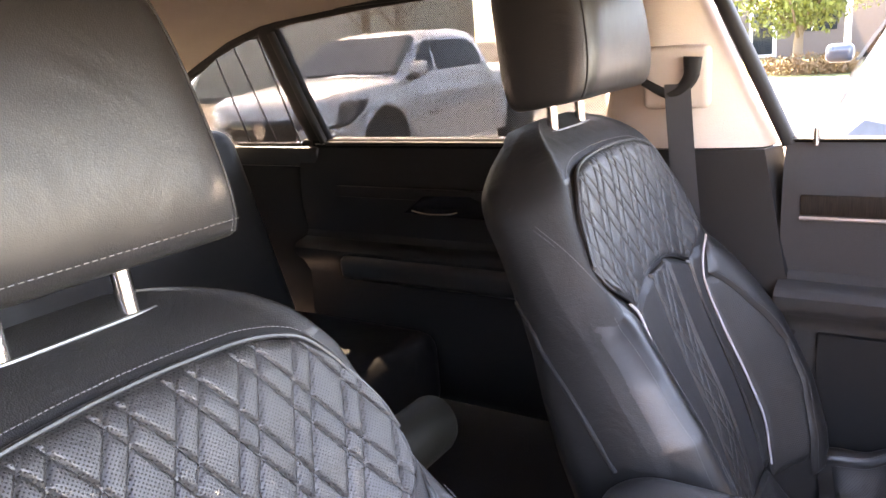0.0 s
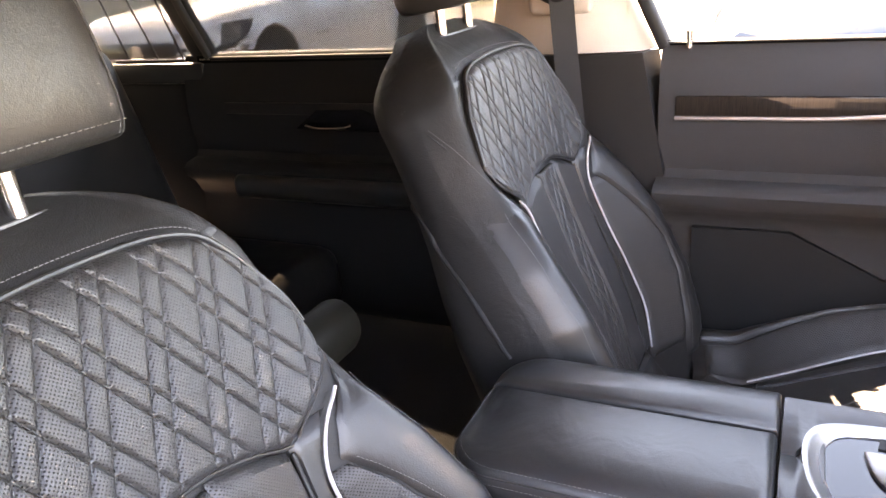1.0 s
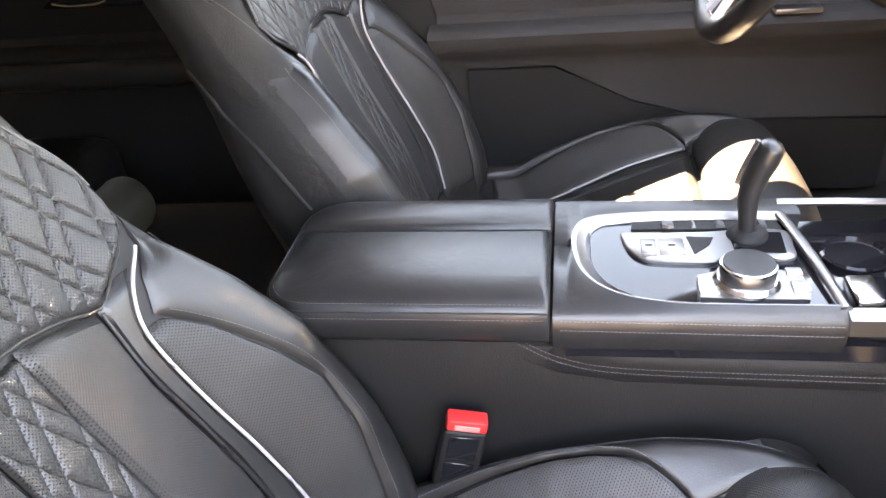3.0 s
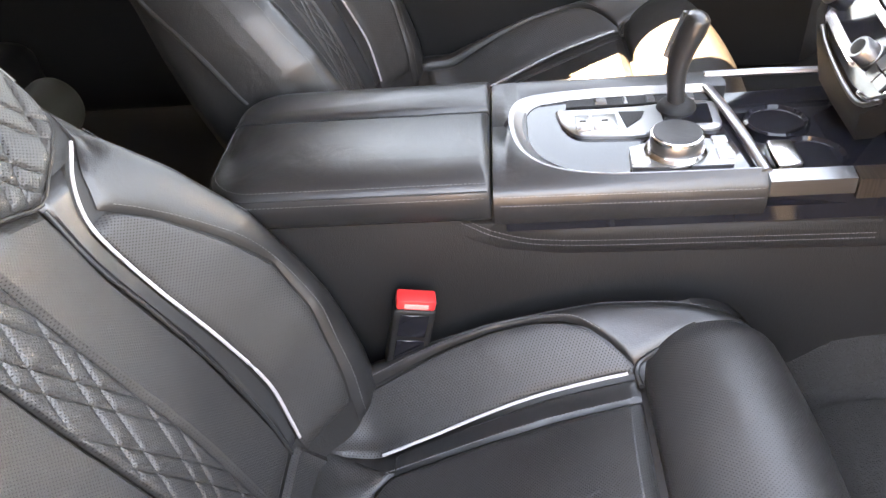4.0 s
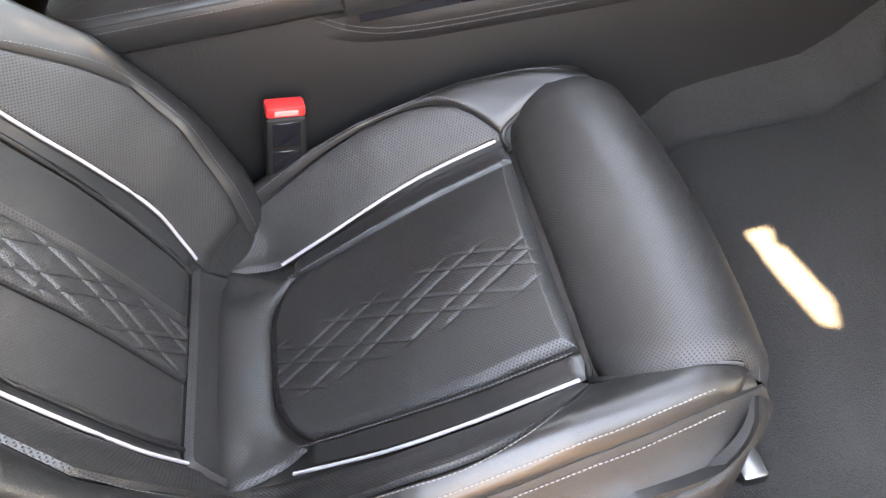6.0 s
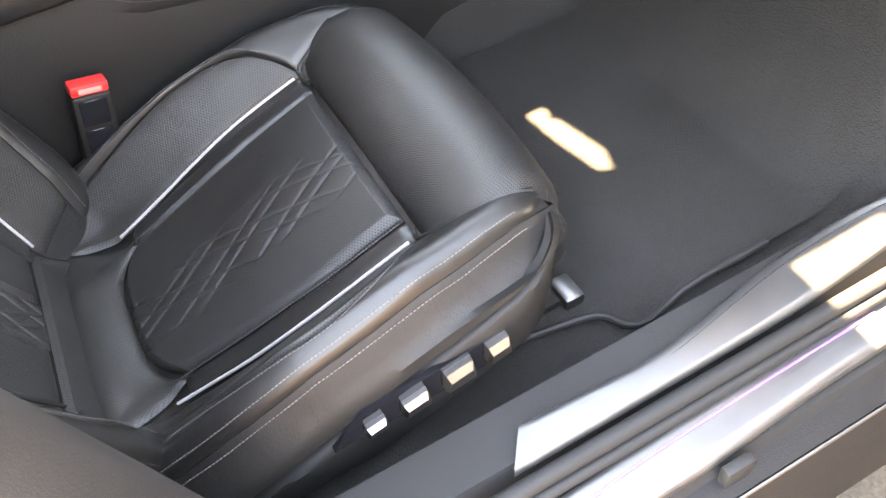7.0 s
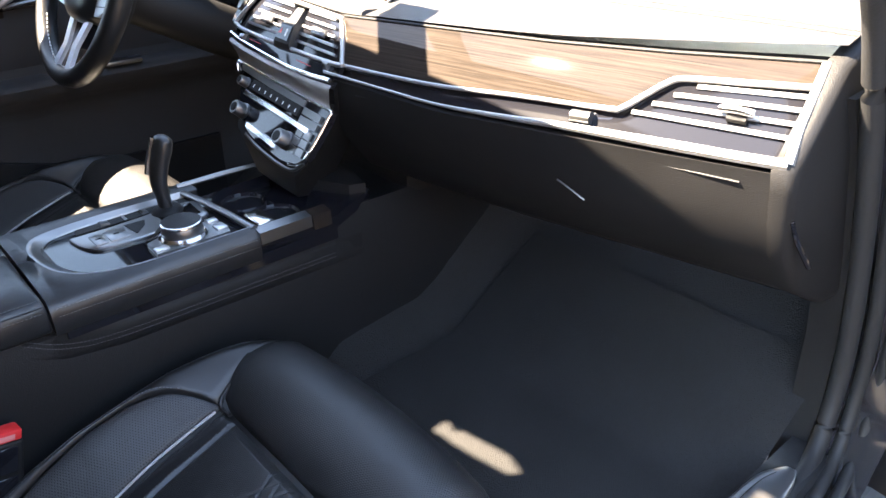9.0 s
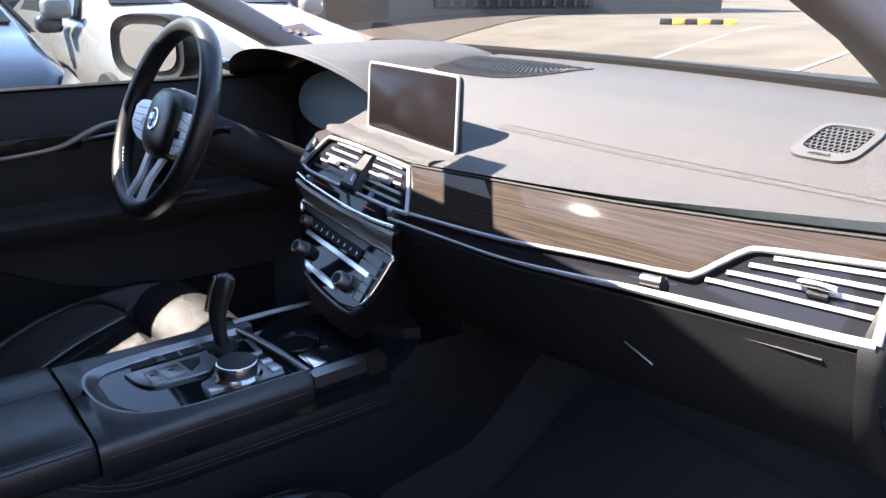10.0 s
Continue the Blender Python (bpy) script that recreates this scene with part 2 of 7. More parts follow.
def box(lo, hi, bevel=0.0, segments=2, turn=None):
    return add_box(bmesh.new(), lo, hi, bevel, segments, turn)


def loft(rings, closed=True, caps=True, bm=None):
    """A skin over a row of point rings of the same count."""
    bm = bm or bmesh.new()
    vr = [[bm.verts.new(p) for p in r] for r in rings]
    n = len(vr[0])
    for r0, r1 in zip(vr, vr[1:]):
        for k in range(n if closed else n - 1):
            bm.faces.new((r0[k], r0[(k + 1) % n], r1[(k + 1) % n], r1[k]))
    if caps and closed:
        bm.faces.new(vr[0][::-1])
        bm.faces.new(vr[-1])
    return bm


def sheet(fn, na, nb, uv=None, bm=None):
    """A grid fn(a, b), a and b from 0 to 1; uv(a, b) gives metric texture places."""
    bm = bm or bmesh.new()
    vs = [[bm.verts.new(fn(i / na, j / nb)) for j in range(nb + 1)] for i in range(na + 1)]
    lay = bm.loops.layers.uv.verify() if uv else None
    for i in range(na):
        for j in range(nb):
            f = bm.faces.new((vs[i][j], vs[i + 1][j], vs[i + 1][j + 1], vs[i][j + 1]))
            if uv:
                for l, (p, q) in zip(f.loops, ((i, j), (i + 1, j), (i + 1, j + 1), (i, j + 1))):
                    l[lay].uv = uv(p / na, q / nb)
    return bm


def plate(outline, thick, axis):
    """A flat piece with the outline (points in space) and a thickness along axis."""
    bm = bmesh.new()
    axis = Vector(axis)
    top = [bm.verts.new(Vector(p)) for p in outline]
    low = [bm.verts.new(Vector(p) - axis * thick) for p in outline]
    bm.faces.new(top)
    bm.faces.new(low[::-1])
    n = len(top)
    for k in range(n):
        bm.faces.new((top[k], low[k], low[(k + 1) % n], top[(k + 1) % n]))
    return bm


def stitches(path, length=0.0028, gap=0.0018, radius=0.00042, lift=(0, 0, 0)):
    """Short thread dashes along a line."""
    bm = bmesh.new()
    p = [Vector(q) + Vector(lift) for q in path]
    run = [0.0]
    for a, b in zip(p, p[1:]):
        run.append(run[-1] + (b - a).length)

    def at(s):
        return Vector([float(np.interp(s, run, [q[i] for q in p])) for i in range(3)])
    s = 0.0
    while s + length < run[-1]:
        add_tube(bm, (at(s), at(s + length)), radius, 4)
        s += length + gap
    return bm


def lathe(profile, sides=32, m=None, bm=None):
    """A turned piece about z: profile of (radius, height)."""
    bm = bm or bmesh.new()
    m = m or Matrix()
    rings = [[bm.verts.new(m @ Vector((r * math.cos(k / sides * math.tau), r * math.sin(k / sides * math.tau), h))) for k in range(sides)]
             for r, h in profile]
    for r0, r1 in zip(rings, rings[1:]):
        for k in range(sides):
            bm.faces.new((r0[k], r0[(k + 1) % sides], r1[(k + 1) % sides], r1[k]))
    bm.faces.new(rings[0][::-1])
    bm.faces.new(rings[-1])
    return bm


# ---- front seats ----
TILT = radians(24)
CUSH = radians(19.5)
BACK_V = Vector((0, -math.sin(TILT), math.cos(TILT)))
BACK_N = Vector((0, math.cos(TILT), math.sin(TILT)))
BACK_0 = Vector((0, 0.047, 0.45))
CUSH_V = Vector((0, math.cos(CUSH), math.sin(CUSH)))
CUSH_N = Vector((0, -math.sin(CUSH), math.cos(CUSH)))
CUSH_0 = Vector((0, 0.146, 0.424))


def smooth(t):
    t = min(1, max(0, t))
    return t * t * (3 - 2 * t)


def back_edge(v):
    """Half width of the backrest at the height v."""
    return interp(v, (-0.08, 0.0, 0.08, 0.16, 0.25, 0.33, 0.40, 0.45, 0.52, 0.58, 0.63, 0.66, 0.685, 0.70),
                  (0.235, 0.255, 0.275, 0.285, 0.283, 0.268, 0.246, 0.238, 0.232, 0.218, 0.190, 0.160, 0.115, 0.06))


def back_w(u, v):
    """How far the backrest's face stands out at (u, v)."""
    e = back_edge(v)
    h = interp(v, (-0.08, 0.03, 0.12, 0.25, 0.34, 0.40, 0.46, 0.55), (0.065, 0.088, 0.092, 0.078, 0.052, 0.030, 0.010, 0.0))
    a = abs(u)
    w = h * smooth((a - 0.112) / max(0.03, e - 0.035 - 0.112))
    s = a / e
    if s > 0.87:
        w -= 0.058 * ((s - 0.87) / 0.13) ** 2.0
    if v > 0.58:
        w -= 0.055 * ((v - 0.58) / 0.11) ** 2
    w += 0.010 * math.exp(-((v - 0.16) / 0.10) ** 2) * math.exp(-(u / 0.12) ** 2)
    return w


def back_at(u, v, off=0.0):
    return BACK_0 + Vector((u, 0, 0)) + BACK_V * v + BACK_N * (back_w(u, v) + off)


def cush_edge(v):
    return interp(v, (-0.10, 0.0, 0.08, 0.15, 0.23, 0.30, 0.34, 0.38, 0.41, 0.43, 0.45), (0.245, 0.262, 0.267, 0.268, 0.266, 0.261, 0.256, 0.248, 0.239, 0.231, 0.222))


def cush_w(u, v):
    e = cush_edge(v)
    h = interp(v, (-0.10, 0.0, 0.15, 0.28, 0.36, 0.44), (0.058, 0.066, 0.070, 0.060, 0.040, 0.010))
    a = abs(u)
    w = h * smooth((a - 0.150) / 0.085)
    s = a / e
    if s > 0.82:
        w -= 0.045 * ((s - 0.82) / 0.18) ** 2.2
    w += 0.012 * math.exp(-((v - 0.20) / 0.12) ** 2) * math.exp(-(u / 0.11) ** 2)
    if v < -0.01:
        w += 0.03 * smooth((-0.01 - v) / 0.08)
    if v > 0.38:
        w -= 0.012 * ((v - 0.38) / 0.05) ** 2
    return w


def cush_at(u, v, off=0.0):
    return CUSH_0 + Vector((u, 0, 0)) + CUSH_V * v + CUSH_N * (cush_w(u, v) + off)


def quilt(u, v, du=0.0595, lean=0.54, deep=0.0040, first=(0.0042, -0.0158), second=(0.018, -0.003)):
    """Relief of a puffed diamond quilt whose sewn lines run in close pairs."""
    h = 0.0
    for sign, lines in ((1, first), (-1, second)):
        for line in lines:
            q = ((sign * u + lean * v - line) / du) % 1.0
            d = min(q, 1 - q) * du * 0.88
            h = max(h, 0.55 * math.exp(-(d / 0.0014) ** 2) + 0.45 * math.exp(-d / 0.0050))
    return -deep * h


def panel(at, fa, na, nb, size, height=0.0045, edge=0.010, relief=None):
    """An upholstered patch of a seat face: fa(a, b) gives (u, v); its rim dips into the seam."""
    def place(a, b):
        u, v = fa(a, b)
        d = min(a * size[0], (1 - a) * size[0], b * size[1], (1 - b) * size[1])
        t = min(1, d / edge)
        off = -0.003 + (height + 0.003) * math.sqrt(t * (2 - t))
        if relief:
            off += relief(u, v) * t
        return at(u, v, off)
    return sheet(place, na, nb, uv=fa)


def between(lo, hi, v0, v1):
    """(a, b) to (u, v): a runs from the line lo(v) to hi(v), b from v0 to v1."""
    def fa(a, b):
        v = v0 + (v1 - v0) * b
        return lo(v) + (hi(v) - lo(v)) * a, v
    return fa


def line_on(at, pts, off=0.002, n=6):
    """A smooth line over a seat face through (u, v) points."""
    return [at(p.x, p.y, off) for p in catmull([(u, v, 0) for u, v in pts], n)]


def mirror(pts, s):
    return [(u * s, v) for u, v in pts]


def pipe_u(v):
    return interp(v, (0.02, 0.05, 0.09, 0.15, 0.24, 0.31, 0.35, 0.375, 0.40, 0.423), (0.131, 0.138, 0.147, 0.149, 0.143, 0.140, 0.1405, 0.147, 0.163, 0.192))


def strip_u(v):
    return interp(v, (0.015, 0.06, 0.20, 0.33, 0.39), (0.112, 0.122, 0.127, 0.119, 0.124))


def bolster_seam_u(v):
    return interp(v, (-0.03, 0.005, 0.065, 0.133, 0.195, 0.253, 0.317, 0.365), (0.176, 0.185, 0.203, 0.220, 0.227, 0.211, 0.187, 0.157))


def head_point(a, t):
    """A point of the headrest's skin: a runs round it, t from bottom to top (-90 to 90 degrees)."""
    z = 0.108 * math.copysign(abs(math.sin(t)) ** 0.45, math.sin(t))
    k = abs(math.cos(t)) ** 0.35
    cx, cy = math.cos(a), math.sin(a)
    x = 0.152 * math.copysign(abs(cx) ** 0.42, cx) * (0.90 + 0.10 * k) * (1 - 0.17 * (z + 0.1) / 0.2)
    y = 0.056 * math.copysign(abs(cy) ** 0.55, cy) * (0.35 + 0.65 * k)
    if cy > 0:
        y += 0.012 * (x / 0.14) ** 2 - 0.012 * (z / 0.1) ** 2 * 0.6
    return Vector((x, y, z))


def headrest_mesh():
    """A padded block: wide, rounded, a little hollow in front."""
    na, nb = 40, 36
    return loft([[head_point(i / na * math.tau, j / nb * math.pi - math.pi / 2) for i in range(na)] for j in range(nb + 1)])


HEAD_AT = Vector((0, -0.298, 1.190))
# seams on the flanks of the backrest
SIDE_SEAM = ((0.2099, -0.2653, 0.964), (0.2199, -0.222, 0.9406), (0.2205, -0.1845, 0.9175), (0.2168, -0.151, 0.8882), (0.2131, -0.1267, 0.8634))
SHELL_EDGE = ((0.2135, -0.2569, 0.8275), (0.2372, -0.2185, 0.7969), (0.2446, -0.2008, 0.7741), (0.27, -0.1433, 0.7263), (0.2849, -0.0796, 0.6512))


def make_seat(name, label):
    seat = thing(name, label, "car seat")
    # backrest shell with its closed sides and rear
    rings = []
    for i in range(73):
        v = -0.08 + 0.78 * (i / 72)
        e = back_edge(v)
        ring = [back_at(e * math.sin(s * math.pi / 2), v, interp(abs(math.sin(s * math.pi / 2)), (0.80, 0.93), (-0.006, -0.0008))) for s in np.linspace(-1, 1, 81)]
        for s, w in ((1.01, -0.075), (0.985, -0.10), (0.90, -0.125), (0.5, -0.14), (0.0, -0.142), (-0.5, -0.14), (-0.90, -0.125), (-0.985, -0.10), (-1.01, -0.075)):
            fade = 0.35 * smooth((v - 0.60) / 0.10)
            ring.append(BACK_0 + Vector((e * s, 0, 0)) + BACK_V * v + BACK_N * (w * (1 - fade) - 0.03 * smooth((v - 0.5) / 0.2)))
        rings.append(ring)
    back = part("backrest", loft(rings), LEATHER_SIDE, seat)

    # quilted shoulder panel
    lo = ((0, 0.434), (0.045, 0.430), (0.09, 0.416), (0.128, 0.400), (0.150, 0.412), (0.185, 0.434), (0.203, 0.452), (0.212, 0.480))
    hi = ((0, 0.625), (0.06, 0.623), (0.11, 0.618), (0.150, 0.604), (0.172, 0.580), (0.190, 0.550), (0.205, 0.515), (0.212, 0.486))

    def shoulder(a, b):
        u = (a * 2 - 1) * 0.212
        v0 = interp(abs(u), [p[0] for p in lo], [p[1] for p in lo])
        v1 = interp(abs(u), [p[0] for p in hi], [p[1] for p in hi])
        return u, v0 + (v1 - v0) * b
    part("quilted_panel", panel(back_at, shoulder, 380, 180, (0.42, 0.19), 0.007, 0.012, quilt), PERF, back, "diamond-quilted perforated black leather")
    rim = [(-u, v) for u, v in hi[::-1]] + list(hi[1:])
    low = [(-u, v) for u, v in lo[::-1]] + list(lo[1:])
    part("piping", tube(line_on(back_at, rim, 0.003, 4), 0.0026), LEATHER_SOFT, back)
    part("piping", tube(line_on(back_at, low, 0.001, 3), 0.0020), LEATHER_SOFT, back)
    outer = [(u * 1.035, 0.425 + (v - 0.425) * 1.05) for u, v in rim]
    part("stitching", stitches(line_on(back_at, outer, -0.004, 6)), THREAD, back)

    # centre of the back: two smooth perforated flanks and a quilted band between them
    arch = lambda u: interp(abs(u), [p[0] for p in lo], [p[1] for p in lo]) - 0.004
    for s in (-1, 1):
        def flank(a, b, s=s):
            v = 0.02 + 0.40 * b
            u0 = 0.037
            u1 = strip_u(v) - 0.001
            u = u0 + (u1 - u0) * a
            return s * u, 0.02 + (arch(u) - 0.02) * b
        part("insert", panel(back_at, flank, 14, 40, (0.09, 0.38), 0.005), PERF, back, "perforated black leather")

        def trim(a, b, s=s):
            v = 0.02 + 0.39 * b
            return s * (strip_u(v) + 0.002 + (pipe_u(v) - strip_u(v) - 0.004) * a), v
        part("strip", panel(back_at, trim, 8, 40, (0.03, 0.38), 0.004, 0.006), LEATHER_SOFT, back, "smooth black leather")
        part("piping", tube(line_on(back_at, [(s * pipe_u(v), v) for v in (0.022, 0.05, 0.10, 0.18, 0.26, 0.32, 0.355, 0.38, 0.402, 0.421)], 0.004), 0.0019),
             PIPING, back, "pale silver piping")
        part("piping", tube(line_on(back_at, [(s * strip_u(v), v) for v in (0.02, 0.08, 0.16, 0.25, 0.33, 0.395)], 0.003), 0.0022), LEATHER_SOFT, back)

        def lower(a, b, s=s):
            v = 0.0 + 0.355 * b
            return s * (pipe_u(max(v, 0.02)) + 0.002 + (bolster_seam_u(v) - pipe_u(max(v, 0.02)) - 0.003) * a), v
        part("bolster", panel(back_at, lower, 16, 40, (0.07, 0.36), 0.004), PERF, back, "perforated black leather side bolster")

        def upper(a, b, s=s):
            v = -0.03 + 0.635 * b
            u0 = bolster_seam_u(v) + 0.002 if v < 0.36 else interp(v, (0.36, 0.395, 0.42, 0.44, 0.46, 0.485, 0.515, 0.55, 0.58, 0.605), (0.160, 0.176, 0.198, 0.207, 0.216, 0.219, 0.212, 0.197, 0.179, 0.157))
            u1 = back_edge(v) * 0.985
            return s * (u0 + (u1 - u0) * a), v
        part("bolster_edge", panel(back_at, upper, 24, 120, (0.06, 0.63), 0.002, 0.014, lambda u, v: -0.010 * smooth((v - 0.385) / 0.06)), LEATHER, back, "smooth black leather bolster edge")
        seam = [(s * bolster_seam_u(v), v) for v in (-0.02, 0.06, 0.14, 0.22, 0.29, 0.335, 0.36)]
        part("stitching", stitches(line_on(back_at, [(u + s * 0.006, v) for u, v in seam], 0.0045), radius=0.00034), THREAD, back)
        part("stitching", stitches(line_on(back_at, [(s * back_edge(v) * 0.93, v) for v in (0.0, 0.1, 0.2, 0.3, 0.38, 0.42)], 0.0035), radius=0.00034), THREAD, back)
        part("stitching", stitches(catmull([Vector((s * x, y, z)) for x, y, z in SIDE_SEAM], 8), radius=0.0005), THREAD, back)
        part("side_seam", tube(catmull([Vector((s * (x + 0.001), y - 0.004, z - 0.004)) for x, y, z in SIDE_SEAM], 8), 0.0013, 6), LEATHER, back)
        part("shell_edge", tube(catmull([Vector((s * x, y, z)) for x, y, z in SHELL_EDGE], 8), 0.0042, 8), PLASTIC, back, "hard edge of the rear seat shell")
    part("band", panel(back_at, lambda a, b: ((a * 2 - 1) * 0.035, 0.02 + (0.424 - 0.02) * b), 60, 300, (0.07, 0.40), 0.005, 0.008,
                       lambda u, v: quilt(u, v, 0.052, 0.42, 0.0032, (0.012, -0.0065), (0.008, 0.027))), PERF, back, "narrow diamond-quilted leather band")
    # slot and posts of the headrest
    slot = [(u, -0.268 - 0.006 * (u / 0.1) ** 2, 1.0465 - 0.002 * (u / 0.1) ** 2) for u in np.linspace(-0.095, 0.095, 9)]
    part("headrest_slot", tube(slot, 0.0022, 8), SATIN, back, "thin satin slot edge")

    # cushion
    rings = []
    for i in range(57):
        v = -0.10 + 0.53 * (i / 56)
        e = cush_edge(v)
        drop = 0.15 + 0.30 * max(0.0, v) * math.tan(CUSH)
        ring = [cush_at(e * 0.95 * math.sin(s * math.pi / 2), v, -0.006) for s in np.linspace(-1, 1, 81)]
        for s, w in ((0.97, -0.06), (0.98, -0.085), (0.95, -0.10), (0.5, -0.11), (0, -0.11), (-0.5, -0.11), (-0.95, -0.10), (-0.98, -0.085), (-0.97, -0.06)):
            ring.append(CUSH_0 + Vector((e * s, 0, 0)) + CUSH_V * min(v, 0.42) + CUSH_N * w)
        rings.append(ring)
    cush = part("cushion", loft(rings), LEATHER, seat)

    def cpipe(v):
        return interp(v, (-0.01, 0.10, 0.20, 0.295), (0.140, 0.158, 0.167, 0.166))

    def cstrip(v):
        return interp(v, (-0.03, 0.0, 0.10, 0.20, 0.30), (0.098, 0.110, 0.122, 0.130, 0.131))
    front = 0.303

    def rear_v(k):
        return -0.028 + 0.042 * abs(k) ** 5

    def insert_fn(a, b):
        k = a * 2 - 1
        v = rear_v(k) + (front - rear_v(k)) * b
        return k * (cstrip(v) - 0.001), v
    def insert_relief(u, v):
        band = smooth((0.044 - abs(u - 0.02)) / 0.012)
        crown = 0.006 * (1 - (u / 0.13) ** 2) + 0.005 * smooth((v - 0.16) / 0.14)
        return crown + band * quilt(u - 0.02, v, 0.052, 0.42, 0.0026, (0.012, -0.0065), (0.008, 0.027))
    part("insert", panel(cush_at, insert_fn, 200, 250, (0.27, 0.33), 0.004, 0.012, insert_relief),
         PERF, cush, "perforated black leather seat insert with a quilted middle band")
    for s in (-1, 1):
        part("strip", panel(cush_at, between(lambda v, s=s: s * (cstrip(v) + 0.002), lambda v, s=s: s * (cpipe(v) - 0.003), 0.006, front), 8, 40, (0.03, 0.31), 0.002, 0.006),
             LEATHER_SOFT, cush, "smooth black leather")
        part("piping", tube(line_on(cush_at, [(s * cpipe(v), v) for v in (-0.008, 0.05, 0.11, 0.18, 0.24, 0.295)], 0.004), 0.0019), PIPING, cush, "pale silver piping")
        cseam = lambda v: interp(v, (-0.09, 0.0, 0.10, 0.17, 0.21, 0.24, 0.265, 0.285, 0.297, 0.303), (0.197, 0.210, 0.224, 0.229, 0.228, 0.222, 0.211, 0.195, 0.182, 0.172))
        part("bolster", panel(cush_at, between(lambda v, s=s: s * (cpipe(max(v, -0.01)) + 0.003), lambda v, s=s: s * (cseam(v) - 0.001), -0.075, front), 14, 44, (0.07, 0.37), 0.004),
             PERF, cush, "perforated black leather side bolster")

        def rim_fn(a, b, s=s):
            v = -0.085 + 0.515 * b
            u0 = cseam(v) + 0.002 if v < front else interp(v, (front, 0.36, 0.40, 0.43), (0.174, 0.190, 0.199, 0.206))
            u1 = cush_edge(v) * 0.945 - 0.010 * smooth((v - 0.40) / 0.03) ** 2
            return s * (u0 + (u1 - u0) * a), v
        part("bolster_edge", panel(cush_at, rim_fn, 28, 110, (0.06, 0.5), 0.005), LEATHER, cush, "smooth black leather bolster edge")
        part("piping", tube(line_on(cush_at, [(s * 0.150, 0.306), (s * 0.172, 0.307), (s * 0.185, 0.345), (s * 0.195, 0.385), (s * 0.203, 0.425)], 0.0015), 0.0032), LEATHER, cush)
        part("stitching", stitches(line_on(cush_at, [(s * (cseam(v) + 0.006), v) for v in (-0.08, 0.0, 0.10, 0.19, 0.25, 0.28)], 0.0054), radius=0.00055), THREAD, cush)
        part("stitching", stitches(line_on(cush_at, [(s * (cstrip(v) + 0.004), v) for v in (0.0, 0.05, 0.12, 0.20, 0.30)], 0.0046), radius=0.00055), THREAD, cush)
        for k, off in ((0.920, 0.0055), (0.968, 0.0025)):
            part("stitching", stitches(line_on(cush_at, [(s * cush_edge(v) * k, v) for v in (-0.08, 0.0, 0.10, 0.20, 0.30, 0.36, 0.40)], off), radius=0.0006), THREAD, cush)
    def roll_fn(a, b):
        k = a * 2 - 1
        v1 = rear_v(k * 0.98) - 0.001
        v0 = -0.092 + 0.020 * abs(k) ** 3
        return k * interp(b, (0, 1), (0.150, 0.116)), v0 + (v1 - v0) * b
    part("rear_roll", panel(cush_at, roll_fn, 90, 30, (0.27, 0.06), 0.010, 0.030, lambda u, v: -0.013 * smooth((abs(u) - 0.07) / 0.06)), PERF, cush,
         "black leather roll at the back of the cushion")
    part("lower_strip", panel(back_at, lambda a, b: ((a * 2 - 1) * interp(b, (0, 1), (0.15, 0.128)), -0.075 + 0.09 * b), 40, 16, (0.27, 0.09), 0.005), PERF, back, "perforated black leather")

    # thigh support in front
    def thigh(a, b):
        prof = catmull([(0.306, -0.012, 0), (0.318, 0.012, 0), (0.350, 0.028, 0), (0.390, 0.028, 0), (0.428, 0.008, 0), (0.446, -0.030, 0), (0.440, -0.075, 0), (0.41, -0.10, 0)], 6)
        run = [0.0]
        for p, r in zip(prof, prof[1:]):
            run.append(run[-1] + (r - p).length)
        q = Vector([interp(b * run[-1], run, [p[i] for p in prof]) for i in range(3)])
        half = interp(q.x, (0.30, 0.36, 0.44), (0.176, 0.198, 0.213))
        s = a * 2 - 1
        end = smooth((abs(s) - 0.86) / 0.14)
        bow = 0.016 * (1 - s * s)
        v = q.x + bow * smooth((q.x - 0.31) / 0.1) - end * 0.010 * (1 if q.x > 0.38 else 0)
        w = q.y - end * 0.004 * (1 if q.y > -0.02 else 0)
        return CUSH_0 + Vector((half * s, 0, 0)) + CUSH_V * v + CUSH_N * w

    def thigh_uv(a, b):
        return a * 0.40, b * 0.27
    part("thigh_support", sheet(thigh, 72, 84, thigh_uv), PERF, cush, "rounded perforated leather thigh support")

    # base, side trims, rails
    part("seat_base", box((-0.235, 0.02, 0.362), (0.235, 0.50, 0.382), 0.008), PLASTIC, seat)
    for s in (-1, 1):
        band = []
        cover = []
        for i in range(61):
            v = -0.09 + 0.525 * i / 60
            e = cush_edge(v)
            nose = 1 - math.sqrt(max(0.0, 1 - (max(0.0, v - 0.35) / 0.086) ** 2))
            q = CUSH_0 + CUSH_V * v
            top = [cush_at(s * e * k, v, off) for k, off in ((0.935, -0.004), (0.948, 0.0005), (0.975, 0.0015), (0.995, -0.001))]
            last = top[-1]
            x1 = s * (0.281 - 0.062 * nose)
            zg = q.z - 0.014
            band.append(top + [Vector((last.x * 0.45 + x1 * 0.55, last.y, last.z - 0.012)), Vector((x1 * 0.995, last.y * 0.5 + q.y * 0.5, last.z * 0.5 + zg * 0.5)),
                               Vector((x1, q.y - 0.004, zg)), Vector((x1 * 0.985, q.y - 0.005, zg - 0.006)), Vector((x1 * 0.95, q.y - 0.006, zg - 0.007))])
            x2 = s * (0.284 - 0.060 * nose)
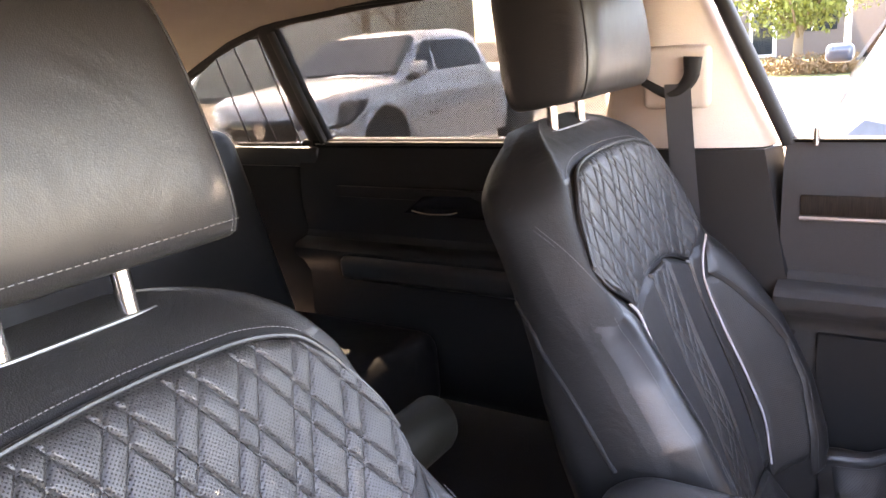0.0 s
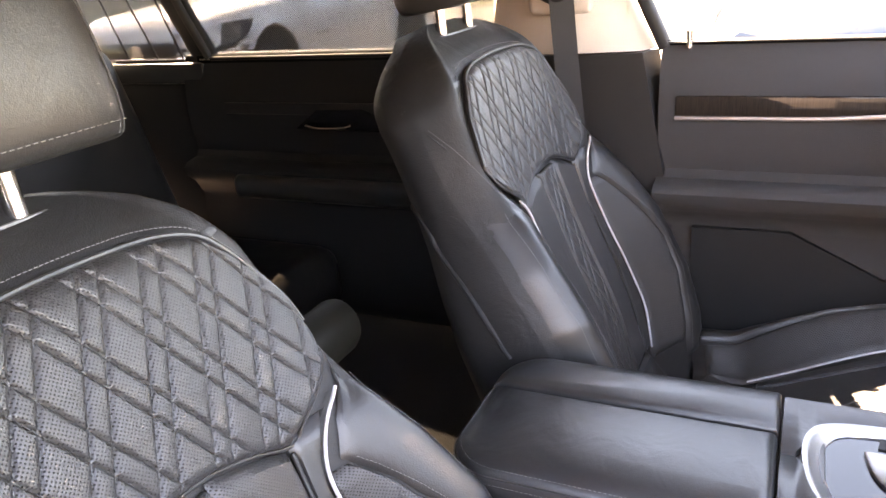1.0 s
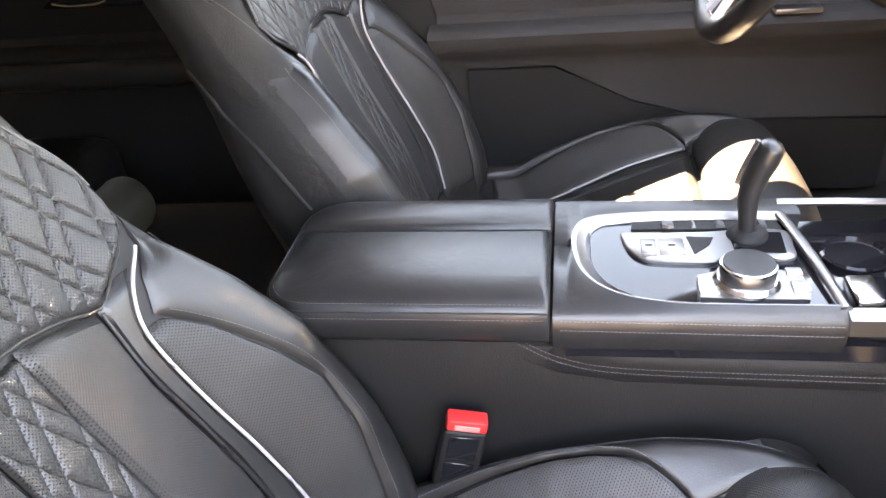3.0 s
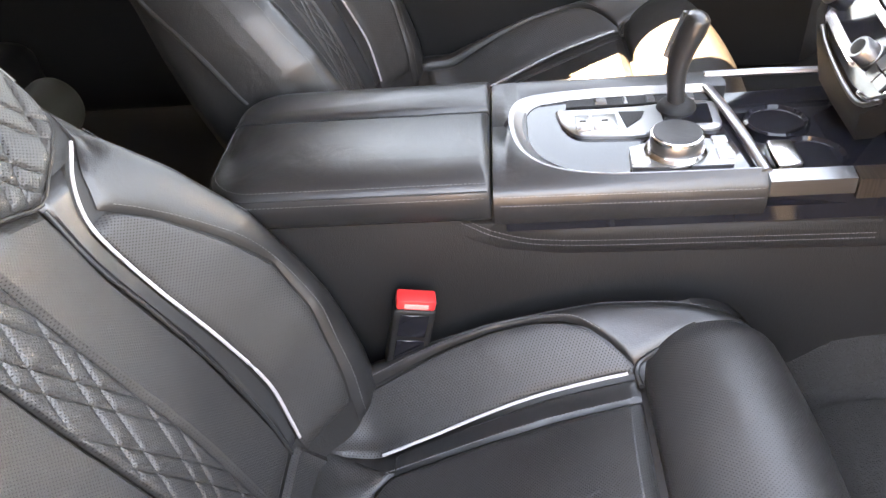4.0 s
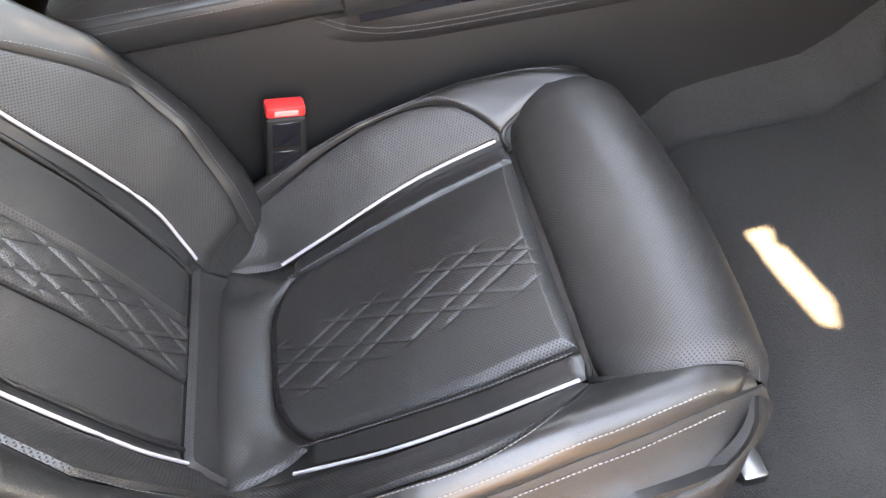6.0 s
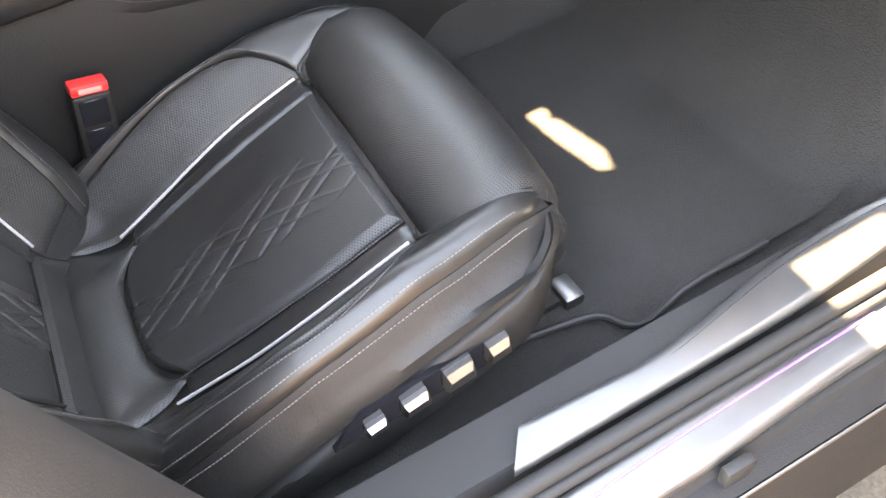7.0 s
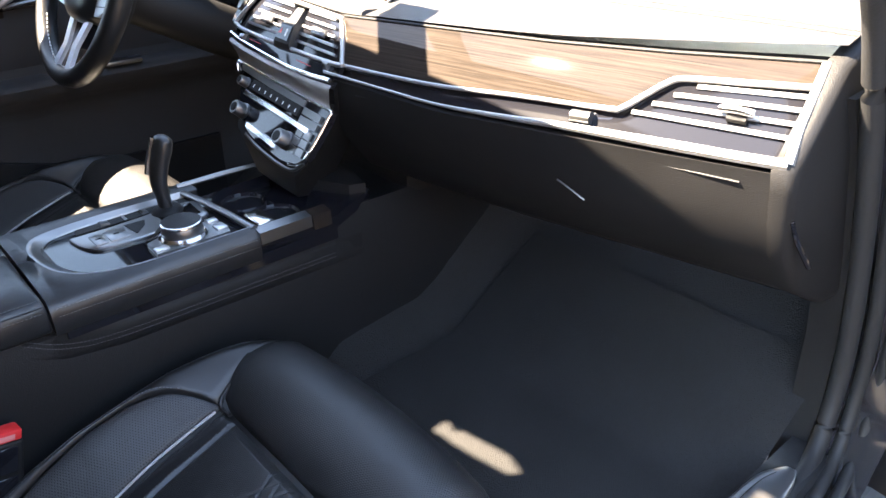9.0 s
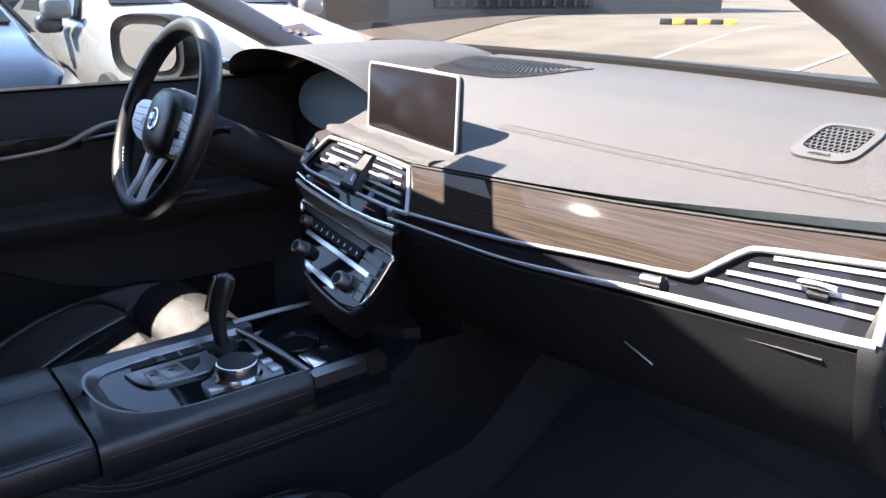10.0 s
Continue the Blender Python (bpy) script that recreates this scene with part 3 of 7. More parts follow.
            zb = max(0.385, q.z - 0.098) + 0.02 * nose
            cover.append([Vector((x2 * 0.955, q.y - 0.004, zg - 0.009)), Vector((x2 * 0.985, q.y - 0.004, zg - 0.010)), Vector((x2, q.y - 0.005, zg - 0.014)),
                          Vector((s * (0.2875 - 0.060 * nose), q.y - 0.008, (q.z + zb) / 2 + 0.004)), Vector((s * (0.289 - 0.060 * nose), q.y - 0.010, (q.z + zb) / 2 - 0.015)),
                          Vector((s * (0.288 - 0.060 * nose), q.y - 0.012, zb + 0.004)), Vector((s * (0.283 - 0.058 * nose), q.y - 0.012, zb)), Vector((s * 0.22, q.y - 0.012, zb - 0.003))])
        part("skirt", loft(band, closed=False, caps=False), LEATHER_SIDE, seat, "black leather cushion side")
        side = part("side_trim", loft(cover, closed=False, caps=False), PLASTIC, seat, "black plastic seat side cover")
        part("rail", box((s * 0.20 - 0.02, 0.0, 0.362), (s * 0.20 + 0.02, 0.60, 0.378), 0.003), PLASTIC, seat)
        if s > 0:
            part("rail_end", box((0.19, 0.572, 0.366), (0.232, 0.600, 0.386), 0.006), SATIN, seat, "bright end of the seat rail")
            con = part("switch_panel", plate([(0.2905, 0.262, 0.440), (0.2905, 0.43, 0.452), (0.2875, 0.470, 0.485), (0.2870, 0.462, 0.494), (0.2895, 0.30, 0.474)], 0.008, (1, 0, 0)),
                       GLOSS_BLACK, side, "gloss black seat switch panel")
    for y, z, l, h in ((0.308, 0.455, 0.026, 0.012), (0.352, 0.459, 0.034, 0.017), (0.402, 0.467, 0.038, 0.023), (0.447, 0.477, 0.029, 0.022)):
        # a wedge with a sloping upper facet and an upright face
        rings = []
        for x, k in ((0.284, 1.0), (0.296, 0.94), (0.301, 0.78)):
            up = h * (0.5 if x < 0.30 else 0.1)
            rings.append([Vector((x, y - l / 2 * k, z - h / 2)), Vector((x, y + l / 2 * k, z - h / 2 + l * 0.15)), Vector((x, y + l / 2 * k * 0.86, z + up + l * 0.15)), Vector((x, y - l / 2 * k * 0.8, z + up))])
        part("seat_switch", loft(rings), SATIN, con, "silver seat adjuster switch", angle=20)

    # headrest on two chrome posts
    hr = part("headrest", headrest_mesh(), LEATHER, seat, "padded black leather headrest")
    hr.matrix_basis = Matrix.Translation(HEAD_AT) @ Matrix.Rotation(radians(12), 4, "X")
    edge = [(0.137 * math.copysign(abs(math.cos(t)) ** 0.42, math.cos(t)), 0.052, -0.094) for t in np.linspace(0, math.pi, 40)]
    part("stitching", stitches([hr.matrix_basis @ Vector(p) for p in edge], 0.004, 0.0025, 0.0005), THREAD, seat)
    for a in (0.62, math.pi - 0.62):
        line = [head_point(a, t) * 1.004 for t in np.linspace(-1.15, 1.25, 40)]
        part("seam", tube(line, 0.0011, 6), RUBBER, hr)
        part("stitching", stitches([p * 1.004 + Vector((0.005 if a > 1 else -0.005, 0.0006, 0)) for p in line], 0.0036, 0.0024, 0.0005), THREAD, hr)
    for u in (-0.052, 0.052):
        post = part("headrest_post", tube([HEAD_AT + Vector((u, 0.012, -0.04)), HEAD_AT + Vector((u, 0.014, -0.09)), Vector((u, -0.276, 1.030))], 0.0085, 14), CHROME, seat, "chrome headrest post")
    return seat


passenger = make_seat("car_seat", "black quilted leather car seat with pale silver piping")
passenger.location = (0.405, 0, 0)
driver = copy_thing(passenger, pose(-0.415, 0.085, 0.032))
# the driver's backrest stands a little more upright and further back on its cushion
UPRIGHT = Matrix.Translation((0, -0.078, 0)) @ Matrix.Translation(BACK_0) @ Matrix.Rotation(radians(-3.3), 4, "X") @ Matrix.Translation(-BACK_0)
for o in driver.children:
    if o.name.split(".")[0] in ("backrest", "headrest", "headrest_post", "stitching"):
        o.matrix_basis = UPRIGHT @ o.matrix_basis
for o in driver.children:
    if o.name.split(".")[0] == "headrest":
        o.matrix_basis = o.matrix_basis @ Matrix.Translation((0, 0.022, 0)) @ Matrix.Diagonal((0.95, 1.42, 1.0, 1))
tagged(driver, "black quilted leather driver's seat with sunlight on its cushion")
for o in (passenger, driver):
    tagged(o, group="front seats")


# ---- car floor, sills, roof ----
def shape_floor():
    xs = np.linspace(-0.76, 0.74, 31)
    ys = np.linspace(-1.3, 1.35, 54)

    def z(x, y):
        h = 0.355
        h += 0.16 * math.exp(-((x - 0.02) / 0.11) ** 4)
        h += 0.046 * smooth((y - 0.60) / 0.10)
        if y > 0.88:
            h += 0.62 * (y - 0.88)
        if y < -0.15:
            h += 0.02 * smooth((-0.15 - y) / 0.2)
        return h
    return sheet(lambda a, b: (-0.76 + 1.50 * a, -1.3 + 2.65 * b, z(-0.76 + 1.50 * a, -1.3 + 2.65 * b)), 40, 60)


solo("floor", shape_floor(), CARPET, "dark carpeted car floor with a centre tunnel", "floor", kind="structure")
mat_pts = [(0.19, 0.40), (0.62, 0.40)] + [(p.x, p.y) for p in catmull([(0.640, 0.50, 0), (0.655, 0.585, 0), (0.668, 0.608, 0), (0.690, 0.618, 0), (0.703, 0.634, 0), (0.706, 0.66, 0), (0.706, 0.80, 0)], 5)] + [(0.70, 1.10), (0.18, 1.10)]


def mat_z(y):
    return 0.367 + 0.048 * smooth((y - 0.60) / 0.10) + max(0, 0.62 * (y - 0.885))


def mat_right(y):
    return interp(y, [p[1] for p in mat_pts[1:-1]], [p[0] for p in mat_pts[1:-1]])


floor_mat = solo("floor_mat", sheet(lambda a, b: (0.19 + (mat_right(0.40 + 0.70 * b) - 0.19) * a, 0.40 + 0.70 * b, mat_z(0.40 + 0.70 * b)), 16, 60), CARPET, "dark grey carpet floor mat in the footwell", "floor mat")
part("mat_edge", tube([(x, y, mat_z(y) + 0.001) for x, y in mat_pts[1:-2]], 0.0045, 8), RUBBER, floor_mat)


def strip_along(section, ys, bm=None):
    """A profile of (x, z) drawn out along y; section may change with y."""
    return loft([[(x, y, z) for x, z in (section(y) if callable(section) else section)] for y in ys], bm=bm)


# right sill: inner trim with a steel tread, outer step, black rocker
sill = thing("door_sill", "dark door sill with a brushed steel tread plate", "door sill", kind="structure")
part("sill_body", strip_along([(0.72, 0.34), (0.742, 0.452), (0.80, 0.456), (0.812, 0.425), (0.885, 0.418), (0.90, 0.40), (0.905, 0.34), (0.80, 0.30)], (-0.25, 0.2, 0.6, 0.99, 1.05)), RUBBER, sill)
tread = [(0.772, 0.425), (0.776, 0.50), (0.778, 0.58), (0.754, 0.735), (0.747, 0.83), (0.749, 0.915), (0.766, 0.955), (0.778, 0.957)]
tread_out = [(0.812, 0.395), (0.812, 0.50), (0.812, 0.60), (0.811, 0.72), (0.806, 0.80), (0.800, 0.87), (0.792, 0.93), (0.784, 0.957)]
in_line = catmull([(x, y, 0) for x, y in tread], 5)
out_line = catmull([(x, y, 0) for x, y in tread_out], 5)
trim_bm = loft([[(a.x, a.y, 0.457), (a.x + 0.0008, a.y, 0.4615)] + [(a.x + (b.x - a.x) * k, a.y + (b.y - a.y) * k, 0.4645 + 0.0022 * math.sin(k * math.pi)) for k in (0.08, 0.25, 0.45, 0.65, 0.85, 0.94)] + [(b.x, b.y, 0.4605), (b.x, b.y, 0.456)] for a, b in zip(in_line, out_line)])
part("inner_tread", trim_bm, STEEL, sill, "brushed steel sill trim", angle=60)
part("tread_groove", tube([(a.x + 0.012, a.y, 0.4655) for a in in_line[4:-8]], 0.0009, 6), RUBBER, sill)
for z0, x0, r in ((0.455, 0.826, 0.009), (0.448, 0.838, 0.006)):
    part("door_seal", tube([(x0, y, z0) for y in np.linspace(-0.2, 0.92, 24)], r, 16), RUBBER, sill, "black rubber door seal")
out_pts = [(0.846, 0.36), (0.890, 0.36), (0.889, 0.55), (0.880, 0.72), (0.878, 0.84), (0.868, 0.90), (0.845, 0.935), (0.822, 0.942), (0.824, 0.73), (0.842, 0.45)]
round_out = [(p.x, p.y) for p in catmull([(x, y, 0) for x, y in out_pts[2:9]], 6)]
ring_pts = [out_pts[0], out_pts[1]] + round_out + [out_pts[9]]
cx, cy = 0.856, 0.65
part("outer_tread", loft([[(cx + (x - cx) * k, cy + (y - cy) * (1 - (1 - k) * 0.12), z) for x, y in ring_pts] for k, z in ((1.0, 0.428), (1.0, 0.439), (0.94, 0.4415), (0.6, 0.4425), (0.2, 0.443))]), STEEL, sill, "brushed steel outer tread plate", angle=60)
part("lit_line", tube(catmull([(0.868, 0.385, 0.4440), (0.862, 0.43, 0.4440), (0.855, 0.50, 0.4440), (0.850, 0.66, 0.4440), (0.848, 0.80, 0.4440)], 5), 0.0013, 8),
     material("violet_line", (0.24, 0.10, 0.42), 0.5, spec=0.2), sill, "thin violet inlay line")
part("lit_line", tube(catmull([(0.862, 0.845, 0.4440), (0.862, 0.875, 0.4440), (0.850, 0.905, 0.4440)], 5), 0.0036, 8, 0.4), bpy.data.materials["violet_line"], sill, "thin violet inlay line")
part("sill_hook", box((0.892, 0.565, 0.405), (0.905, 0.60, 0.435), 0.004), RUBBER, sill)
part("rocker", strip_along([(0.86, 0.20), (0.89, 0.41), (0.915, 0.405), (0.935, 0.37), (0.945, 0.30), (0.93, 0.22)], (-0.6, 0.4, 1.1, 1.3)), PLASTIC, sill, "black outer rocker")
part("bright_line", tube([(0.918, -0.5, 0.404), (0.918, 1.2, 0.404)], 0.0018, 6), SATIN, sill)

# door opening frame in front of the passenger: kick panel and rubber seals
front_post = thing("front_pillar", "dark front door pillar with ribbed rubber door seals", "pillar", kind="structure")
seal_line = [(0.775, 0.80, 1.13), (0.775, 0.875, 1.06), (0.775, 0.955, 0.90), (0.775, 1.015, 0.74), (0.775, 1.045, 0.62), (0.775, 1.050, 0.53), (0.780, 1.02, 0.465), (0.788, 0.96, 0.445), (0.795, 0.90, 0.448)]
for k, (dx, dy, r) in enumerate(((0, 0, 0.012), (0.022, 0.012, 0.009), (0.042, 0.020, 0.008))):
    part("door_seal", tube(catmull([(x + dx, y + dy, z - dx * 0.15) for x, y, z in seal_line], 10), r, 16), RUBBER, front_post, "black rubber door seal")
part("kick_panel", plate([(0.762, 0.915, 0.965), (0.762, 0.955, 0.90), (0.762, 1.015, 0.74), (0.762, 1.045, 0.62), (0.762, 1.05, 0.50), (0.762, 1.00, 0.36), (0.762, 1.40, 0.36), (0.762, 1.40, 0.99)], 0.04, (1, 0, 0)), PLASTIC, front_post)
part("hinge_post", plate([(0.85, 0.90, 1.03), (0.85, 1.03, 0.74), (0.85, 1.065, 0.60), (0.85, 1.06, 0.50), (0.85, 1.0, 0.42), (0.85, 0.95, 0.30), (0.85, 1.45, 0.30), (0.85, 1.45, 1.03)], 0.08, (1, 0, 0)), CAR_BLACK, front_post)


def pillar_beam(path, half_w, half_t, across):
    across = Vector(across).normalized()
    path = [Vector(p) for p in path]
    rings = []
    for i, p in enumerate(path):
        d = (path[min(i + 1, len(path) - 1)] - path[max(i - 1, 0)]).normalized()
        n = d.cross(across).normalized()
        rings.append([p + across * (half_w * math.copysign(abs(math.cos(t)) ** 0.6, math.cos(t))) + n * (half_t * math.copysign(abs(math.sin(t)) ** 0.6, math.sin(t)))
                      for t in np.linspace(0, math.tau, 16, endpoint=False)])
    return loft(rings)


A_PATH = [(0.735, 1.12, 1.03), (0.725, 0.95, 1.125), (0.71, 0.78, 1.215), (0.69, 0.62, 1.285), (0.67, 0.48, 1.335)]
part("windscreen_pillar", pillar_beam(A_PATH, 0.028, 0.030, (1, -0.35, 0)), material("taupe_pillar_trim", (0.20, 0.17, 0.16), 0.9, grain=0.3, grain_scale=600), front_post, "taupe windscreen pillar trim")
solo("windscreen_pillar", pillar_beam([(-x - 0.01, y, z) for x, y, z in A_PATH], 0.031, 0.03, (1, 0.35, 0)), bpy.data.materials["taupe_pillar_trim"], "taupe windscreen pillar trim beside the driver", "pillar", kind="structure")

# headliner and roof, with unseen gaps added to shape sun patches
ROOF_Y = (-1.9, -1.7, -1.46, -1.30, -1.17, -0.95, -0.78, -0.5, 0.0, 0.3, 0.36, 0.42, 0.46)
ROOF_Z = (1.00, 1.10, 1.215, 1.28, 1.31, 1.325, 1.335, 1.345, 1.355, 1.35, 1.335, 1.32, 1.305)


def roof_z(x, y, lift=0.0):
    e = interp(y, ROOF_Y, ROOF_Z)
    return e + 0.075 * (1 - (abs(x) / 0.74) ** 2.6) + lift


# Floor patch outline and sill opening, cut into the roof to shape light.
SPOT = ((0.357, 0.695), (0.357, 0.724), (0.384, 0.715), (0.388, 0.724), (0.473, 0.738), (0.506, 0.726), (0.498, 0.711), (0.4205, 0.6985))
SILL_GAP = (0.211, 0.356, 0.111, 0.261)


def inside(x, y, poly):
    hit = False
    for (xa, ya), (xb, yb) in zip(poly, poly[1:] + poly[:1]):
        if (ya > y) != (yb > y) and x < xa + (y - ya) * (xb - xa) / (yb - ya):
            hit = not hit
    return hit


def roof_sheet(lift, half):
    """The roof skin, with made-up gaps that shape the sun patches on floor and sill."""
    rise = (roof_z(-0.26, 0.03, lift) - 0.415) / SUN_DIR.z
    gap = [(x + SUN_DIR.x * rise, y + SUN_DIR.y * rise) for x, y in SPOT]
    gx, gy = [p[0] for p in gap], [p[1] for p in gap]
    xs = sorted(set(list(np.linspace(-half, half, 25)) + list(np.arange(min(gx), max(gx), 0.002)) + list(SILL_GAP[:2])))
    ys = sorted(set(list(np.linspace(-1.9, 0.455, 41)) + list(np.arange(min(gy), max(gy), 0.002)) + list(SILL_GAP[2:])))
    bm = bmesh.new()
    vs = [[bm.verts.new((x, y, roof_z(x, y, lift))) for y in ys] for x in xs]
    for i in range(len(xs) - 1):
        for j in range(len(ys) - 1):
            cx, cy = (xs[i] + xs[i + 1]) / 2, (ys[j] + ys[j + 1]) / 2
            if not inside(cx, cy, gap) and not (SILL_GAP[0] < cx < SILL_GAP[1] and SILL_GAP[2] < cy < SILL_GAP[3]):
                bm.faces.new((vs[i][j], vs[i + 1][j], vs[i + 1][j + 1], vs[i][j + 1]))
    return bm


solo("ceiling", roof_sheet(0.0, 0.735), BEIGE, "beige fabric headliner with added gaps for the sun patches", "headliner", kind="structure")
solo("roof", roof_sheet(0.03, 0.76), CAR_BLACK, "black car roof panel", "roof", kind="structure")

# windscreen
ws = solo("windscreen", sheet(lambda a, b: ((a * 2 - 1) * (0.74 - 0.06 * b), 1.43 - 1.01 * b - 0.10 * (a * 2 - 1) ** 2 * (1 - b), 1.075 + 0.32 * b - 0.02 * (a * 2 - 1) ** 2 * b), 20, 12),
          SCREEN_GLASS, "clear windscreen", "window", kind="structure")
ws.visible_shadow = False

# Unseen block, added to cast the dark shape on the wood trim.
solo("shadow_block", loft([[(-0.017 + w * c, 0.557 + 0.075 * q, 1.345 - 0.30 * 0.075 * q - 0.045 * h) for c, q, h in ((-1, -1, 0), (1, -1, 0), (1, 1, 0), (-1, 1, 0))] for w, h in ((0.046, 0.0), (0.046, 0.7), (0.040, 1.0))]), PLASTIC,
          "unseen black block added under the windscreen to shade the wood trim", "sensor housing", kind="structure", angle=30)

cowl = [[(x, 1.315 - 0.10 * (x / 0.74) ** 2, 1.080), (x, 1.317 - 0.10 * (x / 0.74) ** 2, 1.096), (x, 1.330 - 0.10 * (x / 0.74) ** 2, 1.102), (x, 1.36 - 0.10 * (x / 0.74) ** 2, 1.096), (x, 1.36 - 0.10 * (x / 0.74) ** 2, 1.06)] for x in np.linspace(-0.72, 0.72, 30)]
solo("windscreen_cowl", loft(cowl), BLACK_SEAL, "black band along the windscreen's base", "cowl", kind="structure")

# ---- left side: doors, pillars, glass ----
BELT_Z = 1.03


def door_panel(y0, y1, name, label):
    d = thing(name, label, "car door")
    prof = [(-0.80, BELT_Z - 0.01), (-0.765, BELT_Z), (-0.735, BELT_Z - 0.004), (-0.722, BELT_Z - 0.03), (-0.712, 0.96), (-0.705, 0.905), (-0.705, 0.865), (-0.715, 0.80), (-0.705, 0.785),
            (-0.665, 0.778), (-0.655, 0.768), (-0.66, 0.745), (-0.685, 0.725), (-0.705, 0.69), (-0.70, 0.60), (-0.69, 0.52), (-0.70, 0.42), (-0.74, 0.38), (-0.80, 0.38)]
    # The rear door's shade is put in by darker plastic instead of leather.
    part("panel", strip_along(prof, np.linspace(y0, y1, 14)), DASH_LEATHER if y1 > 0.5 else PLASTIC, d, "black leather-covered door panel")
    return d


front_door = door_panel(0.03, 1.02, "driver_door", "closed driver's door lined in black leather with a bright trim strip")
part("trim_strip", box((-0.712, 0.06, 0.903), (-0.703, 0.50, 0.938), 0.003), WOOD, front_door, "dark wood trim strip")
strip_pts = catmull([(-0.702, 0.06, 0.898), (-0.702, 0.20, 0.899), (-0.701, 0.30, 0.900), (-0.700, 0.40, 0.906), (-0.698, 0.455, 0.914), (-0.696, 0.497, 0.931), (-0.694, 0.534, 0.947), (-0.694, 0.577, 0.955), (-0.697, 0.70, 0.958)], 6)
part("trim_line", tube(strip_pts, [interp(i, (0, 20, 30, 48), (0.0035, 0.0045, 0.0065, 0.004)) for i in range(len(strip_pts))], 10, 0.6, (1, 0, 0)), material("warm_satin_line", (0.34, 0.31, 0.30), 0.4, 0.8, vary=0.05), front_door, "warm satin line rising round the handle")
part("handle_recess", plate([(-0.702, 0.49, 0.916), (-0.702, 0.60, 0.922), (-0.702, 0.60, 0.944), (-0.702, 0.53, 0.936)], 0.004, (1, 0, 0)), GLOSS_BLACK, front_door, smooth=False)
part("door_handle", tube(catmull([(-0.698, 0.500, 0.922), (-0.690, 0.53, 0.929), (-0.690, 0.57, 0.933), (-0.698, 0.60, 0.934)], 5), 0.007, 10, 0.6), SATIN, front_door, "satin door pull")
part("speaker_cover", plate([(-0.688, 0.10, 0.695), (-0.688, 0.27, 0.695), (-0.686, 0.42, 0.62), (-0.684, 0.58, 0.575), (-0.684, 0.90, 0.57), (-0.69, 0.90, 0.42), (-0.69, 0.10, 0.42)], 0.012, (1, 0, 0)), PLASTIC, front_door)
part("window_button", box((-0.69, 0.66, 0.782), (-0.66, 0.74, 0.792), 0.003), SATIN, front_door)
part("lock_pin", tube([(-0.728, 0.078, 1.02), (-0.728, 0.078, 1.05)], 0.006, 10), CHROME, front_door, "chrome lock pin")
part("belt_seal", box((-0.75, 0.03, 1.024), (-0.730, 1.0, 1.033), 0.003), BLACK_SEAL, front_door)
part("bright_strip", box((-0.7305, 0.03, 1.0285), (-0.7275, 1.0, 1.0315), 0.001), SATIN, front_door, "bright window strip")

rear_door = door_panel(-1.10, -0.26, "rear_door", "closed rear door lined in black leather with a mesh window blind")
part("belt_seal", box((-0.75, -1.06, 1.008), (-0.724, -0.28, 1.028), 0.004), BLACK_SEAL, rear_door)
part("bright_strip", box((-0.7245, -1.05, 1.0165), (-0.7215, -0.28, 1.0195), 0.001), SATIN, rear_door, "thin satin strip under the blind")
part("trim_strip", box((-0.712, -0.98, 0.893), (-0.700, -0.28, 0.920), 0.003), PLASTIC, rear_door)
recess = [(-0.699, -0.78, 0.862), (-0.699, -0.72, 0.905), (-0.699, -0.60, 0.908), (-0.699, -0.53, 0.880), (-0.699, -0.56, 0.858)]
part("handle_recess", plate(recess, 0.006, (1, 0, 0)), GLOSS_BLACK, rear_door)
part("door_handle", tube(catmull([(-0.690, -0.745, 0.872), (-0.682, -0.70, 0.868), (-0.682, -0.645, 0.870), (-0.688, -0.625, 0.874)], 5), 0.006, 8, 0.6), CHROME, rear_door, "chrome inner door handle")
part("armrest", box((-0.705, -0.95, 0.70), (-0.64, -0.30, 0.76), 0.02, 3), LEATHER, rear_door, "black leather door armrest")

# window frames
frame_l = thing("left_window_frame", "black window frame with a sloping rear post", "window frame", kind="structure")
part("rear_post", pillar_beam([(-0.745, -1.035, 1.0), (-0.742, -1.10, 1.13), (-0.735, -1.18, 1.315)], 0.012, 0.034, (1, 0, 0)), PLASTIC, frame_l)
part("blind_rail", pillar_beam([(-0.725, -1.02, 1.02), (-0.722, -1.075, 1.13), (-0.716, -1.145, 1.29)], 0.008, 0.009, (1, 0, 0)), RUBBER, frame_l)
part("top_rail", pillar_beam([(-0.738, -1.25, 1.295), (-0.738, -1.10, 1.322), (-0.738, -0.85, 1.338), (-0.738, -0.4, 1.35), (-0.738, 0.05, 1.355), (-0.735, 0.35, 1.34)], 0.014, 0.016, (1, 0, 0)), PLASTIC, frame_l)
part("rear_rail", pillar_beam([(-0.738, -1.25, 1.295), (-0.736, -1.38, 1.255), (-0.732, -1.50, 1.195), (-0.72, -1.66, 1.08)], 0.014, 0.012, (1, 0, 0)), RUBBER, frame_l)
part("quarter_sill", box((-0.76, -1.75, 0.96), (-0.715, -1.04, 1.012), 0.01), LEATHER, frame_l)
part("quarter_strip", tube([(-0.73, -1.33, 1.016), (-0.73, -1.10, 1.016)], 0.004, 6), SATIN, frame_l)
for y0, y1 in ((-1.40, -1.32), (-1.32, -1.22), (-1.22, -1.14)):
    part("blind_rib", tube([(-0.738, y1 + 0.03, 1.01), (-0.735, y0, 1.30)], 0.0022, 6), RUBBER, frame_l)
part("door_frame_front", pillar_beam([(-0.742, 0.035, 1.02), (-0.735, -0.02, 1.14), (-0.725, -0.115, 1.345)], 0.016, 0.012, (1, 0, 0)), RUBBER, frame_l)

